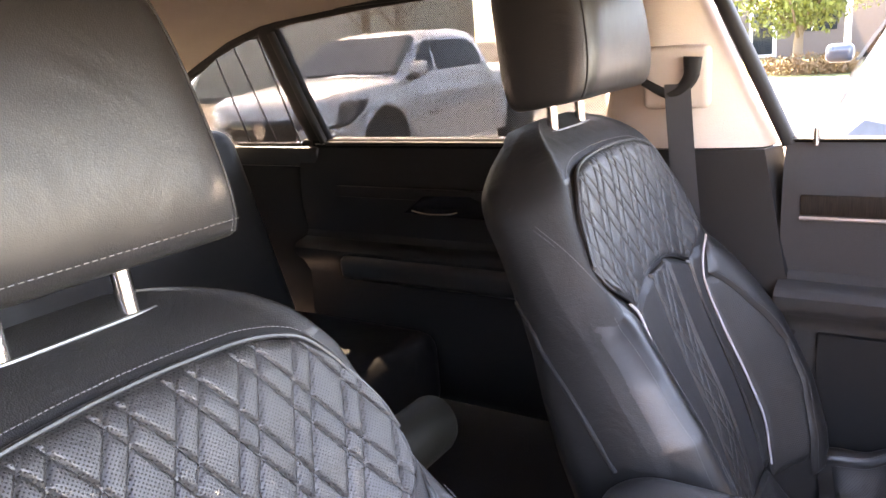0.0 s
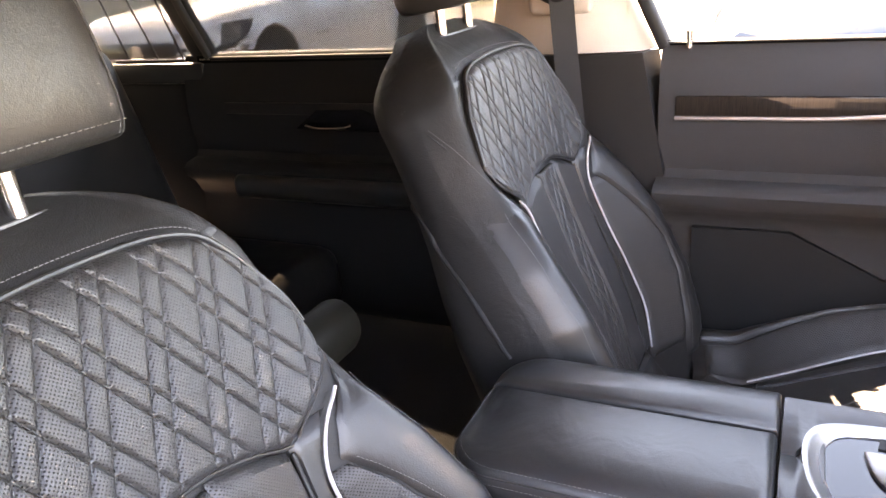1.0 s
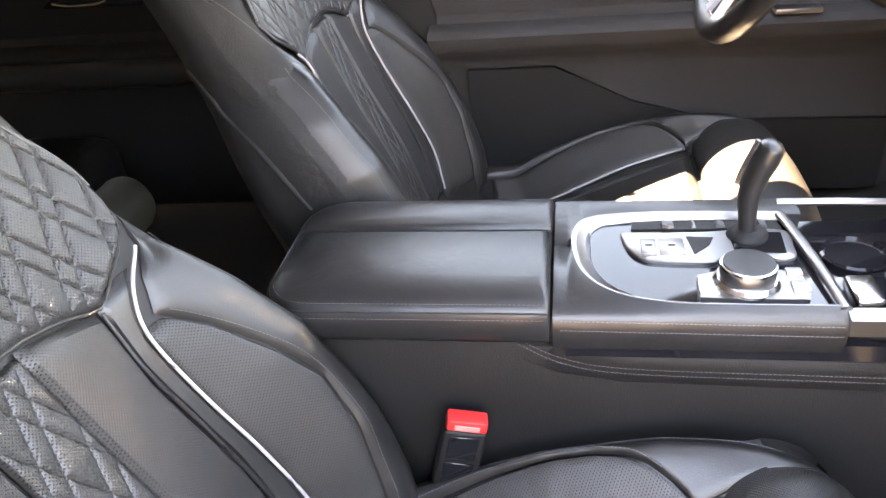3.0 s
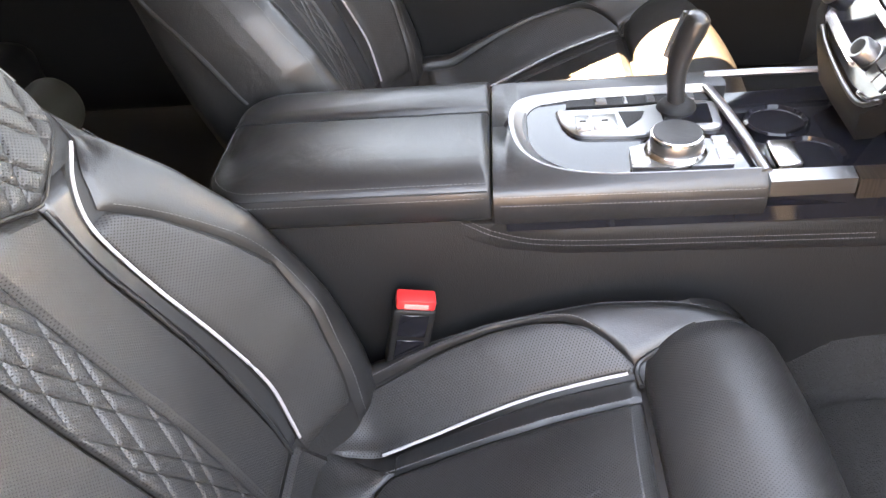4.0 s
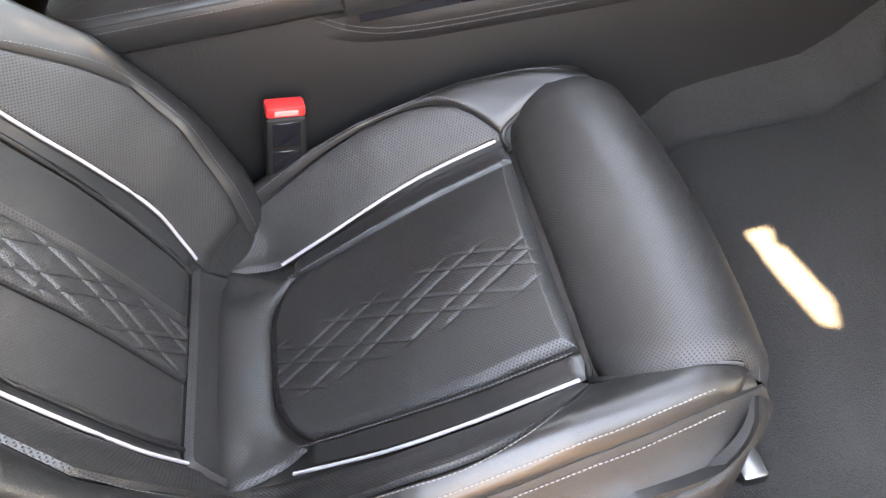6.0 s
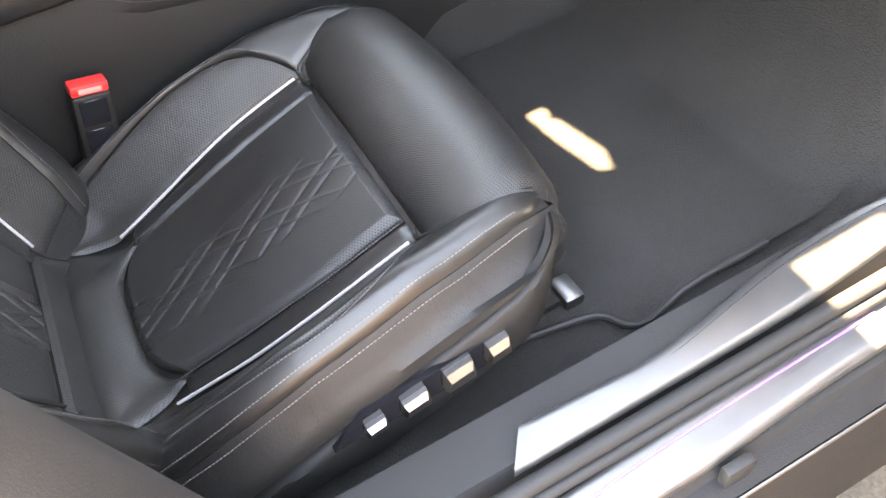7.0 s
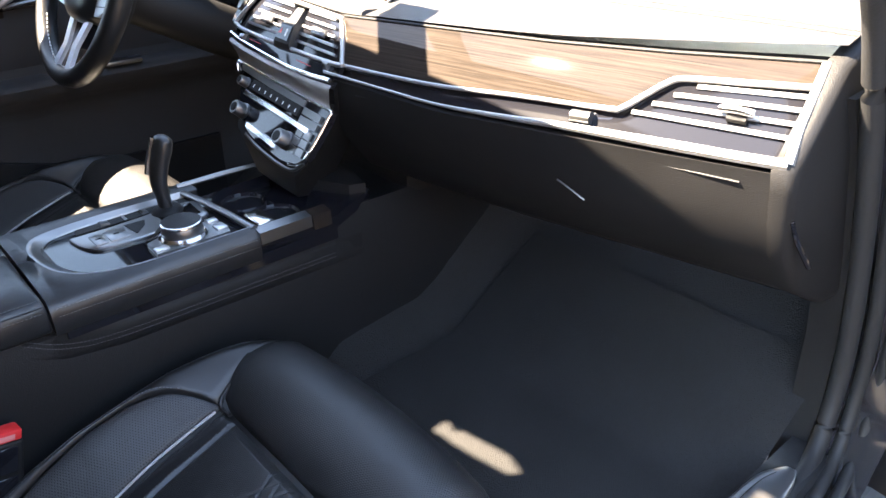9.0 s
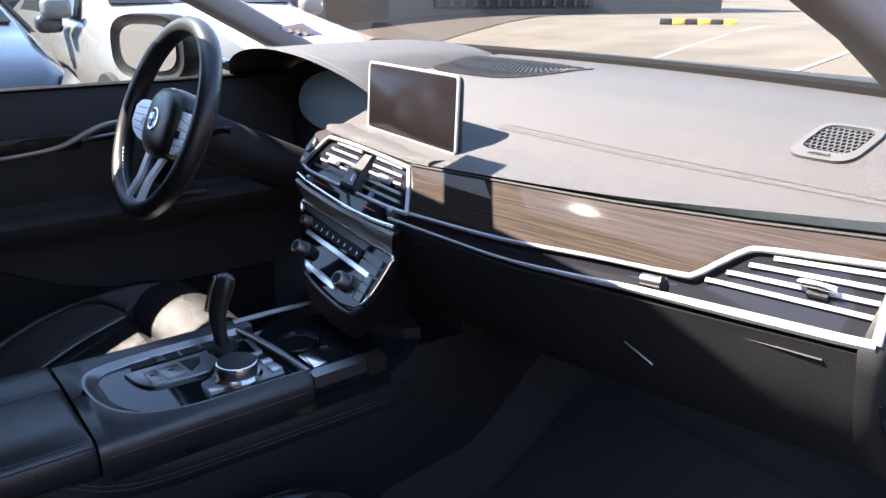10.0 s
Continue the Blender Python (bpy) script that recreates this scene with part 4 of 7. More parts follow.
# mesh blind in the rear door
def mesh_material():
    m = bpy.data.materials.new("blind_mesh")
    m.use_nodes = True
    nt = m.node_tree
    out = nt.nodes["Material Output"]
    b = nt.nodes["Principled BSDF"]
    b.inputs["Base Color"].default_value = (0.02, 0.02, 0.02, 1)
    b.inputs["Roughness"].default_value = 0.9
    co = nt.nodes.new("ShaderNodeTexCoord")
    mp = nt.nodes.new("ShaderNodeMapping")
    mp.inputs["Rotation"].default_value = (radians(45), 0, 0)
    mp.inputs["Scale"].default_value = (0, 260, 260)
    nt.links.new(co.outputs["Object"], mp.inputs[0])
    v = nt.nodes.new("ShaderNodeTexVoronoi")
    v.inputs["Scale"].default_value = 1.0
    v.inputs["Randomness"].default_value = 0.0
    nt.links.new(mp.outputs[0], v.inputs["Vector"])
    th = nt.nodes.new("ShaderNodeMath")
    th.operation = "LESS_THAN"
    th.inputs[1].default_value = 0.35
    nt.links.new(v.outputs["Distance"], th.inputs[0])
    tr = nt.nodes.new("ShaderNodeBsdfTransparent")
    mx = nt.nodes.new("ShaderNodeMixShader")
    nt.links.new(th.outputs[0], mx.inputs[0])
    nt.links.new(b.outputs[0], mx.inputs[1])
    nt.links.new(tr.outputs[0], mx.inputs[2])
    nt.links.new(mx.outputs[0], out.inputs[0])
    return m


MESH = mesh_material()
def make_blind(label, fn, na, nb):
    b = thing("window_blind", label, "window blind")
    part("mesh", sheet(fn, na, nb), MESH, b, "fine black mesh", smooth=False)
    for v, r in ((0.0, 0.005), (0.985, 0.006)):
        part("rod", tube([Vector(fn(t, v)) + Vector((0.004, 0, 0)) for t in np.linspace(0.02, 0.98, 8)], r, 8), RUBBER, b)
    return b


make_blind("raised black mesh blind in the rear window", lambda a, b: (-0.728, -1.03 - 0.12 * b + (0.75 + 0.12 * b) * a, 1.02 + 0.32 * b), 6, 4)
make_blind("black mesh blind in the quarter window", lambda a, b: (-0.742, -1.62 + 0.24 * b + (0.56 - 0.24 * b - 0.13 * b) * a, 1.01 + 0.28 * b), 4, 4)
for nm, y0, y1, y2, y3 in (("window_1", 0.03, 1.0, -0.12, 0.50), ("window_2", -1.04, -0.30, -1.17, -0.30), ("window_3", -1.70, -1.05, -1.30, -1.18)):
    g = solo(nm, sheet(lambda a, b: (-0.752, y0 + (y1 - y0) * a + ((y2 - y0) * (1 - a) + (y3 - y1) * a) * b, 1.02 + 0.325 * b), 4, 4), SIDE_GLASS if nm == "window_1" else TINTED, "side window glass", "window", kind="structure")
    g.visible_shadow = nm != "window_1"

# left centre pillar with belt
bp = thing("centre_pillar", "beige upper and black lower centre pillar with a seat belt", "pillar", kind="structure")
upper = loft([[(-0.755, y0, z), (-0.715 + i, y0 + 0.02, z), (-0.69 + i, (y0 + y1) / 2, z), (-0.715 + i, y1 - 0.02, z), (-0.755, y1, z)]
              for y0, y1, z, i in ((-0.315, 0.015, 1.018, 0.0), (-0.30, -0.025, 1.10, 0.0), (-0.285, -0.07, 1.20, 0.0), (-0.265, -0.115, 1.30, 0.0), (-0.26, -0.12, 1.36, 0.0))])
part("upper_trim", upper, BEIGE, bp, "beige pillar trim", angle=60)
part("lower_trim", loft([[(-0.76, y0, z), (-0.705, y0 + 0.02, z), (-0.685, (y0 + y1) / 2, z), (-0.705, y1 - 0.02, z), (-0.76, y1, z)]
                         for y0, y1, z in ((-0.32, 0.02, 1.016), (-0.33, 0.06, 0.80), (-0.34, 0.10, 0.60), (-0.34, 0.14, 0.38))]), PLASTIC, bp, angle=60)
part("anchor_cover", box((-0.70, -0.205, 1.09), (-0.672, -0.085, 1.20), 0.014, 3), BEIGE, bp, "beige belt anchor cover")
belt = thing("seat_belt", "black seat belt hanging from the centre pillar", "seat belt")
part("belt_guide", tube(catmull([(-0.668, -0.200, 1.140), (-0.664, -0.150, 1.118), (-0.664, -0.117, 1.142), (-0.666, -0.112, 1.180)], 6), [interp(i, (0, 6, 12, 18), (0.007, 0.009, 0.013, 0.0165)) for i in range(19)], 12, 0.5, (1, 0, 0)), PLASTIC, belt)
part("webbing", sheet(lambda a, b: (-0.660 - 0.02 * b + 0.002 * math.sin(9 * b), -0.160 + 0.046 * a + 0.035 * b + 0.02 * b * b, 1.135 - 0.62 * b), 4, 24), BELT, belt)

# right centre pillar beside the camera and its belt
rp = thing("right_pillar", "dark centre pillar beside the open door", "pillar", kind="structure")
part("pillar_trim", loft([[(0.79, y0, z), (0.745, y0 + 0.02, z), (0.73, (y0 + y1) / 2, z), (0.745, y1 - 0.02, z), (0.79, y1, z), (0.83, y1 - 0.02, z), (0.83, y0, z)]
                          for y0, y1, z in ((-0.30, 0.215, 0.38), (-0.30, 0.165, 0.64), (-0.30, 0.12, 0.86), (-0.30, 0.02, 1.10), (-0.30, -0.08, 1.36))]), material("brown_black_trim", (0.016, 0.013, 0.012), 0.45, grain=0.2, grain_scale=600), rp, angle=60)

# rear bench in the shade
bench = thing("rear_bench", "black leather rear bench in deep shade", "car seat")
part("bench_cushion", box((-0.68, -1.20, 0.40), (0.68, -0.68, 0.60), 0.05, 4), LEATHER, bench)
part("bench_back", box((-0.68, -1.42, 0.50), (0.68, -1.18, 1.06), 0.06, 4, Matrix.Rotation(radians(18), 4, "X")), LEATHER, bench)
part("centre_armrest", box((-0.14, -1.19, 0.60), (0.16, -0.80, 0.74), 0.03, 4), LEATHER, bench)
part("piping", tube(catmull([(0.10, -1.02, 1.02), (0.12, -0.99, 0.93), (0.16, -0.98, 0.86)], 6), 0.003, 6), PIPING, bench, "pale silver piping")
solo("rear_shelf", box((-0.72, -1.95, 0.94), (0.72, -1.38, 0.98), 0.01), CARPET, "dark rear parcel shelf", "shelf", kind="structure")
solo("rear_bulkhead", box((-0.80, -1.98, 0.30), (0.80, -1.92, 1.00), 0.01), PLASTIC, "dark panel closing the rear", "panel", kind="structure")
solo("left_rear_side", box((-0.80, -1.95, 0.30), (-0.74, -1.08, 1.0), 0.01), PLASTIC, "dark closed rear side of the cabin", "car side", kind="structure")
solo("right_rear_side", box((0.76, -1.95, 0.30), (0.80, -0.30, 1.33), 0.01), PLASTIC, "dark closed rear side of the cabin", "car side", kind="structure")
solo("rear_console_end", loft([[(x, -0.300 + 0.038 * math.cos(t) * k, 0.733 + 0.042 * math.sin(t) * k) for t in np.linspace(0, math.tau, 24, endpoint=False)]
                                     for x, k in ((-0.09, 0.7), (-0.085, 0.92), (-0.075, 1.0), (0.055, 1.0), (0.065, 0.92), (0.07, 0.7))]), material("dark_olive_vinyl", (0.0075, 0.0068, 0.0048), 0.5, grain=0.2, grain_scale=700, vary=0.2, spec=0.14), "rounded dark padded end of the rear console", "console")


# ---- the open passenger door, swung out in front of the sill ----
HINGE = Vector((0.90, 1.075, 0.0))
swing = Matrix.Translation(HINGE) @ Matrix.Rotation(radians(62), 4, "Z")
odoor = thing("passenger_door", "open passenger door lined in black leather with bright trim", "car door")
odoor.matrix_world = swing
prof = [(0.06, 0.99), (0.03, 1.0), (0.0, 1.0), (-0.015, 0.97), (-0.022, 0.90), (-0.022, 0.83), (-0.012, 0.77), (-0.022, 0.755), (-0.062, 0.748), (-0.070, 0.738), (-0.064, 0.715), (-0.03, 0.69), (-0.022, 0.60), (-0.03, 0.50), (-0.02, 0.40), (0.02, 0.34), (0.08, 0.34), (0.11, 0.60)]
part("panel", loft([[(x, y, z) for x, z in prof] for y in np.linspace(-1.05, -0.02, 10)]), PLASTIC, odoor, "black leather-covered door panel", angle=50)
part("outer_skin", box((0.085, -1.06, 0.32), (0.12, 0.0, 1.0), 0.012), CAR_BLACK, odoor)
part("trim_strip", box((-0.028, -0.98, 0.845), (-0.020, -0.06, 0.875), 0.003), WOOD, odoor)
part("chrome_line", box((-0.031, -0.98, 0.862), (-0.024, -0.06, 0.868), 0.002), SATIN, odoor)
part("handle", tube(catmull([(-0.03, -0.30, 0.87), (-0.05, -0.34, 0.885), (-0.05, -0.42, 0.89), (-0.03, -0.46, 0.885)], 5), 0.008, 8, 0.6), CHROME, odoor, "chrome door pull")
part("window_frame", tube([(0.04, -1.04, 0.99), (0.01, -1.05, 1.15), (-0.03, -1.03, 1.34), (-0.035, -0.80, 1.345), (-0.03, -0.55, 1.30), (0.0, -0.25, 1.12), (0.03, -0.05, 1.0)], 0.016, 8), RUBBER, odoor)
dg = part("door_glass", sheet(lambda a, b: (0.035 - 0.06 * b, -1.03 + a * (0.96 - 0.45 * b), 0.99 + 0.34 * b), 4, 4), GLASS, odoor, "window glass")
dg.visible_shadow = False
part("speaker_grille", lathe([(0.07, 0.0), (0.085, 0.0), (0.085, 0.012), (0.07, 0.012)], 28, Matrix.Translation((-0.028, -0.22, 0.52)) @ Matrix.Rotation(radians(-90), 4, "Y")), SATIN, odoor, "silver speaker ring")
part("lower_strip", box((-0.034, -0.60, 0.42), (-0.026, -0.10, 0.46), 0.004), SATIN, odoor)
part("check_strap", box((-0.02, -0.06, 0.70), (0.02, 0.02, 0.73), 0.004), PLASTIC, odoor)


# ---- centre console ----
con = thing("centre_console", "black leather centre console with a split armrest lid", "centre console")
part("console_body", loft([[(x, y, z) for x, z in ((0.135 - d, 0.35), (0.130 - d, 0.55), (0.128 - d, 0.66 - d), (0.114 - d, 0.690 - d), (-0.080 + d, 0.690 - d), (-0.095 + d, 0.66 - d), (-0.10 + d, 0.55), (-0.105 + d, 0.35))]
                           for y, d in ((-0.02, 0), (0.1, 0), (0.3, 0), (0.5, 0), (0.64, 0), (0.70, 0.003), (0.80, 0.006), (0.95, 0.010), (1.12, 0.014))]), PLASTIC, con, "soft black console flank", angle=30)


def lid_outline(x0, x1, y0, y1, inset):
    """Plan of a lid half with a rounded outer rear corner; inset shrinks it, more on its padded sides."""
    out = 1 if x1 > x0 else -1
    xa, xb = x0 + out * inset * 0.22, x1 - out * inset
    ya, yb = y0 + inset, y1 - inset * 0.25
    r = max(0.006, 0.060 - inset * 0.7)
    pts = [(xa, yb), (xa, ya)]
    for t in np.linspace(-math.pi / 2, 0, 12):
        pts.append((xb - out * r * (1 - math.cos(t)), ya + r * (1 + math.sin(t))))
    for y in np.linspace(ya + r + 0.02, yb - 0.003, 6):
        pts.append((xb, y))
    pts.append((xb - out * 0.002, yb))
    return pts


LID_PROFILE = ((0.004, -0.050), (0.0, -0.044), (0.0, -0.026), (0.0012, -0.017), (0.005, -0.0085), (0.011, -0.0035), (0.020, 0.0), (0.034, 0.0022), (0.050, 0.0034))


def lid(x0, x1):
    k = min(1.0, abs(x1 - x0) / 0.115)
    return loft([[(x, y, 0.7245 + dz) for x, y in lid_outline(x0, x1, -0.045, 0.280, d * k)] for d, dz in LID_PROFILE])


def lid_seam(x0, x1, inset, dz):
    """Line along the lid's rear edge, round its corner and along its padded side."""
    return [(x, y, 0.7245 + dz) for x, y in lid_outline(x0, x1, -0.045, 0.280, inset)[1:-1]]


l1 = part("armrest_lid", lid(-0.0135, 0.142), LEATHER_SOFT, con, "padded black leather lid", angle=60)
l2 = part("armrest_lid", lid(-0.0165, -0.105), LEATHER_SOFT, con, "padded black leather lid", angle=60)
for inset, dz in ((0.0085, -0.0045), (-0.0004, -0.0185)):
    for half, x0, x1 in ((l1, -0.0135, 0.142), (l2, -0.0165, -0.105)):
        part("stitching", stitches(lid_seam(x0, x1, inset, dz), 0.0030, 0.0020, radius=0.00036), THREAD, half)
part("edge_seam", tube(lid_seam(-0.0135, 0.142, 0.0022, -0.0118), 0.0010, 6), RUBBER, l1, "dark sewn joint")
part("hinge_strip", tube(catmull([(0.02, -0.046, 0.70), (0.035, -0.052, 0.67), (0.045, -0.05, 0.63)], 5), 0.003, 6), CHROME, con, "thin chrome edge")

# leather surround of the control panel
def surround():
    bm = bmesh.new()
    ys = (0.2825, 0.296, 0.304, 0.312, 0.320, 0.335, 0.36, 0.39, 0.46, 0.545, 0.568)
    right = [[(0.139, y, 0.668), (0.1425, y, 0.680), (0.1425, y, 0.696), (0.1395, y, 0.707), (0.132, y, 0.715), (xi + 0.004, y, 0.719), (xi, y, 0.716), (xi, y, 0.690)]
             for y, xi in zip(ys, (0.012, 0.012, 0.025, 0.062, 0.076, 0.095, 0.110, 0.119, 0.124, 0.125, 0.125))]
    loft(right, bm=bm)
    left = [[(-0.105, y, 0.660), (-0.106, y, 0.690), (-0.104, y, 0.706), (-0.098, y, 0.716), (xi - 0.004, y, 0.719), (xi, y, 0.716), (xi, y, 0.690)]
            for y, xi in zip(ys, (0.012, 0.012, -0.005, -0.036, -0.044, -0.053, -0.058, -0.061, -0.062, -0.060, -0.058))]
    loft(left, bm=bm)
    return bm


part("surround_base", box((-0.096, 0.2855, 0.698), (0.124, 0.324, 0.7132), 0.002), LEATHER_SOFT, con)
part("surround", surround(), LEATHER_SOFT, con, "black leather surround", angle=50)
part("stitching", stitches([(0.1405, 0.29, 0.7045), (0.1405, 0.565, 0.701)], lift=(0.0004, 0, 0.0004)), THREAD, con)
part("stitching", stitches([(0.1427, 0.29, 0.6945), (0.1427, 0.565, 0.691)], lift=(0.0003, 0, 0)), THREAD, con)
rim_pts = [(0.129, 0.562, 0.7175), (0.128, 0.46, 0.7175), (0.124, 0.395, 0.7175), (0.107, 0.345, 0.7175), (0.070, 0.314, 0.7175), (0.012, 0.302, 0.7175), (-0.034, 0.308, 0.7175), (-0.055, 0.332, 0.7175), (-0.063, 0.39, 0.7175), (-0.063, 0.46, 0.7175), (-0.060, 0.545, 0.7175)]
rim_line = catmull(rim_pts, 8)
inner = [Vector((0.030 + (p.x - 0.030) * interp(p.y, (0.30, 0.36, 0.56), (0.89, 0.91, 0.94)), 0.56 + (p.y - 0.56) * 0.925, 0.7118)) for p in rim_line]
part("panel_rim", loft([[q + Vector((0, 0, 0.0)) for q in (p + Vector((0, 0, -0.004)), p + Vector((0, 0, 0.0018)), p.lerp(r, 0.12) + Vector((0, 0, 0.0028)), p.lerp(r, 0.35) + Vector((0, 0, 0.0016)), p.lerp(r, 0.75) + Vector((0, 0, 0.0006)), r, r + Vector((0, 0, -0.004)))] for p, r in zip(rim_line, inner)], closed=False, caps=False), SILVER, con, "broad satin chrome panel rim", angle=60)
part("panel_rim", tube(catmull([(-0.060, 0.545, 0.716), (-0.01, 0.552, 0.7175), (0.06, 0.560, 0.7175), (0.131, 0.566, 0.716)], 5), 0.006, 10, 0.7), SILVER, con, "satin chrome cross rim")
part("control_panel", plate([(x * 0.97, 0.305 + (y - 0.305) * 1.0, 0.7105) for x, y, z in catmull(rim_pts, 3)], 0.008, (0, 0, 1)), GLOSS_BLACK, con, "gloss black control panel", smooth=False)
gate = [(p.x, p.y) for p in catmull([(-0.020, 0.359, 0), (0.013, 0.365, 0), (0.036, 0.379, 0), (0.042, 0.41, 0), (0.043, 0.455, 0), (0.033, 0.470, 0), (0.033, 0.50, 0), (0.035, 0.540, 0), (0.005, 0.546, 0), (-0.024, 0.545, 0), (-0.027, 0.50, 0), (-0.022, 0.464, 0), (-0.019, 0.408, 0)], 4)]
gc = (0.008, 0.455)
part("gear_plate", loft([[(gc[0] + (x - gc[0]) * k, gc[1] + (y - gc[1]) * (1 - (1 - k) * 0.5), z) for x, y in gate] for k, z in ((1.0, 0.708), (1.0, 0.7140), (0.95, 0.7158), (0.5, 0.7160))]), SILVER, con, "satin silver gear selector plate", angle=40)
part("gear_gate", plate([(x, y, 0.7168) for x, y in ((-0.018, 0.480), (0.026, 0.480), (0.028, 0.534), (-0.016, 0.537))], 0.002, (0, 0, 1)), GLOSS_BLACK, con, "dark gear gate", smooth=False)
part("gear_recess", plate([(x, y, 0.7168) for x, y in ((-0.008, 0.432), (-0.006, 0.462), (0.010, 0.456), (0.030, 0.437))], 0.002, (0, 0, 1)), PLASTIC, con, "dark wedge recess", smooth=False)
for y0, y1 in ((0.380, 0.397), (0.400, 0.428)):
    part("button", box((-0.004, y0, 0.7145), (0.031, y1, 0.7175), 0.0012), SILVER, con, "silver push button")
    part("printed_bar", box((0.010, (y0 + y1) / 2 - 0.004, 0.7172), (0.014, (y0 + y1) / 2 + 0.004, 0.7178)), PLASTIC, con)
part("key_slot", plate([(x, y, 0.7125) for x, y in ((-0.050, 0.375), (-0.032, 0.372), (-0.032, 0.543), (-0.050, 0.540))], 0.004, (0, 0, 1)), PLASTIC, con, "dark slot of rocker keys", smooth=False)
for y, l in ((0.415, 0.016), (0.445, 0.006), (0.475, 0.012), (0.500, 0.006), (0.522, 0.012)):
    part("rocker_key", loft([[(-0.048, y - l / 2, 0.711), (-0.034, y - l / 2, 0.711), (-0.035, y - l / 2 + 0.002, 0.717), (-0.047, y - l / 2 + 0.002, 0.7165)], [(-0.048, y + l / 2, 0.711), (-0.034, y + l / 2, 0.711), (-0.035, y + l / 2 - 0.002, 0.7145), (-0.047, y + l / 2 - 0.002, 0.7145)]]), SATIN if l > 0.01 else RIM, con, "small silver rocker key", angle=30)

knob = thing("controller_knob", "round ribbed rotary controller with a black top on a silver plate", "rotary knob")
KN = Matrix.Translation((0.083, 0.482, 0.7145)) @ Matrix.Diagonal((1, 1, 0.84, 1))
part("base_plate", plate([(x, y, 0.7165) for x, y in ((0.062, 0.46), (0.072, 0.434), (0.112, 0.432), (0.115, 0.470), (0.115, 0.537), (0.094, 0.543), (0.066, 0.538), (0.060, 0.513))], 0.006, (0, 0, 1)), SILVER, knob, "silver button plate", smooth=False)
for a, b2 in (((0.060, 0.524), (0.074, 0.540)), ((0.084, 0.524), (0.104, 0.540)), ((0.096, 0.432), (0.108, 0.452))):
    part("button", box((a[0], a[1], 0.715), (b2[0], b2[1], 0.7195), 0.0015), RIM, knob)
part("skirt", lathe([(0.034, 0.0), (0.034, 0.005), (0.031, 0.009), (0.030, 0.010)], 40, KN), CHROME, knob, "chrome ring")
rings = []
for r, h in ((0.0275, 0.009), (0.028, 0.012), (0.028, 0.021), (0.027, 0.024)):
    rings.append([KN @ Vector(((r + (0.00022 if k % 2 else 0)) * math.cos(k / 90 * math.tau), (r + (0.00022 if k % 2 else 0)) * math.sin(k / 90 * math.tau), h)) for k in range(90)])
part("grip", loft(rings), SATIN, knob, "ribbed silver grip")
part("top_ring", lathe([(0.027, 0.024), (0.0285, 0.026), (0.028, 0.029), (0.026, 0.030)], 40, KN), CHROME, knob)
part("touch_top", lathe([(0.0262, 0.0300), (0.0255, 0.0310), (0.01, 0.0306)], 40, KN), LEATHER, knob, "black touch surface")

shifter = thing("gear_shifter", "curved black leather gear shifter leaning over its gate", "gear shifter")
sp = catmull([(-0.012, 0.500, 0.712), (-0.013, 0.498, 0.738), (-0.015, 0.497, 0.764), (-0.014, 0.503, 0.793), (-0.011, 0.512, 0.820), (-0.010, 0.516, 0.832)], 6)
rad = [interp(i, (0, 6, 14, 22, 27, 29, 30), (0.0105, 0.010, 0.0125, 0.0145, 0.0125, 0.009, 0.005)) for i in range(len(sp))]
part("lever", tube(sp, rad, 20, 1.25, (1, 0, 0)), LEATHER_SOFT, shifter)
part("insert", tube([q + Vector((-0.006, -0.013, 0.004)) for q in sp[14:28]], 0.0045, 8), CHROME, shifter, "silver back edge of the shifter")
part("boot", lathe([(0.024, 0.0), (0.022, 0.006), (0.014, 0.012)], 24, Matrix.Translation((-0.012, 0.50, 0.714))), PLASTIC, shifter)

# cup holder well in front
well = thing("cup_holder", "gloss black cup holder well with chrome rims", "cup holder")
part("well_floor", plate([(-0.085, 0.55, 0.690), (0.125, 0.57, 0.690), (0.142, 0.68, 0.690), (0.10, 0.79, 0.700), (-0.075, 0.74, 0.700)], 0.02, (0, 0, 1)), GLOSS_BLACK, well, smooth=False)
for x, y in ((0.0, 0.615), (0.075, 0.632)):
    part("cup_rim", lathe([(0.030, 0.0), (0.036, 0.0), (0.037, 0.006), (0.034, 0.008), (0.031, 0.004)], 36, Matrix.Translation((x, y, 0.692))), GLOSS_BLACK, well, "glossy cup rim")
part("latch", box((0.055, 0.585, 0.692), (0.105, 0.615, 0.708), 0.005, 3), CHROME, well, "chrome divider latch")
part("side_rail", strip_along([(0.122, 0.695), (0.128, 0.716), (0.146, 0.713), (0.147, 0.695)], (0.567, 0.62, 0.652)), SATIN, well, "satin silver side rail", angle=30)
part("side_rail", strip_along([(0.124, 0.695), (0.130, 0.717), (0.149, 0.713), (0.150, 0.69)], (0.653, 0.672, 0.684)), WOOD, well, "wood end of the rail", angle=30)
part("side_rail", tube([(-0.087, 0.548, 0.717), (-0.083, 0.62, 0.719), (-0.073, 0.70, 0.721)], 0.005, 8), SATIN, well, "satin silver side rail")
part("tray", plate([(-0.07, 0.70, 0.722), (0.03, 0.715, 0.72), (0.095, 0.755, 0.715), (0.105, 0.78, 0.715), (-0.07, 0.80, 0.74)], 0.02, (0, 0, 1)), PLASTIC, well, smooth=False)
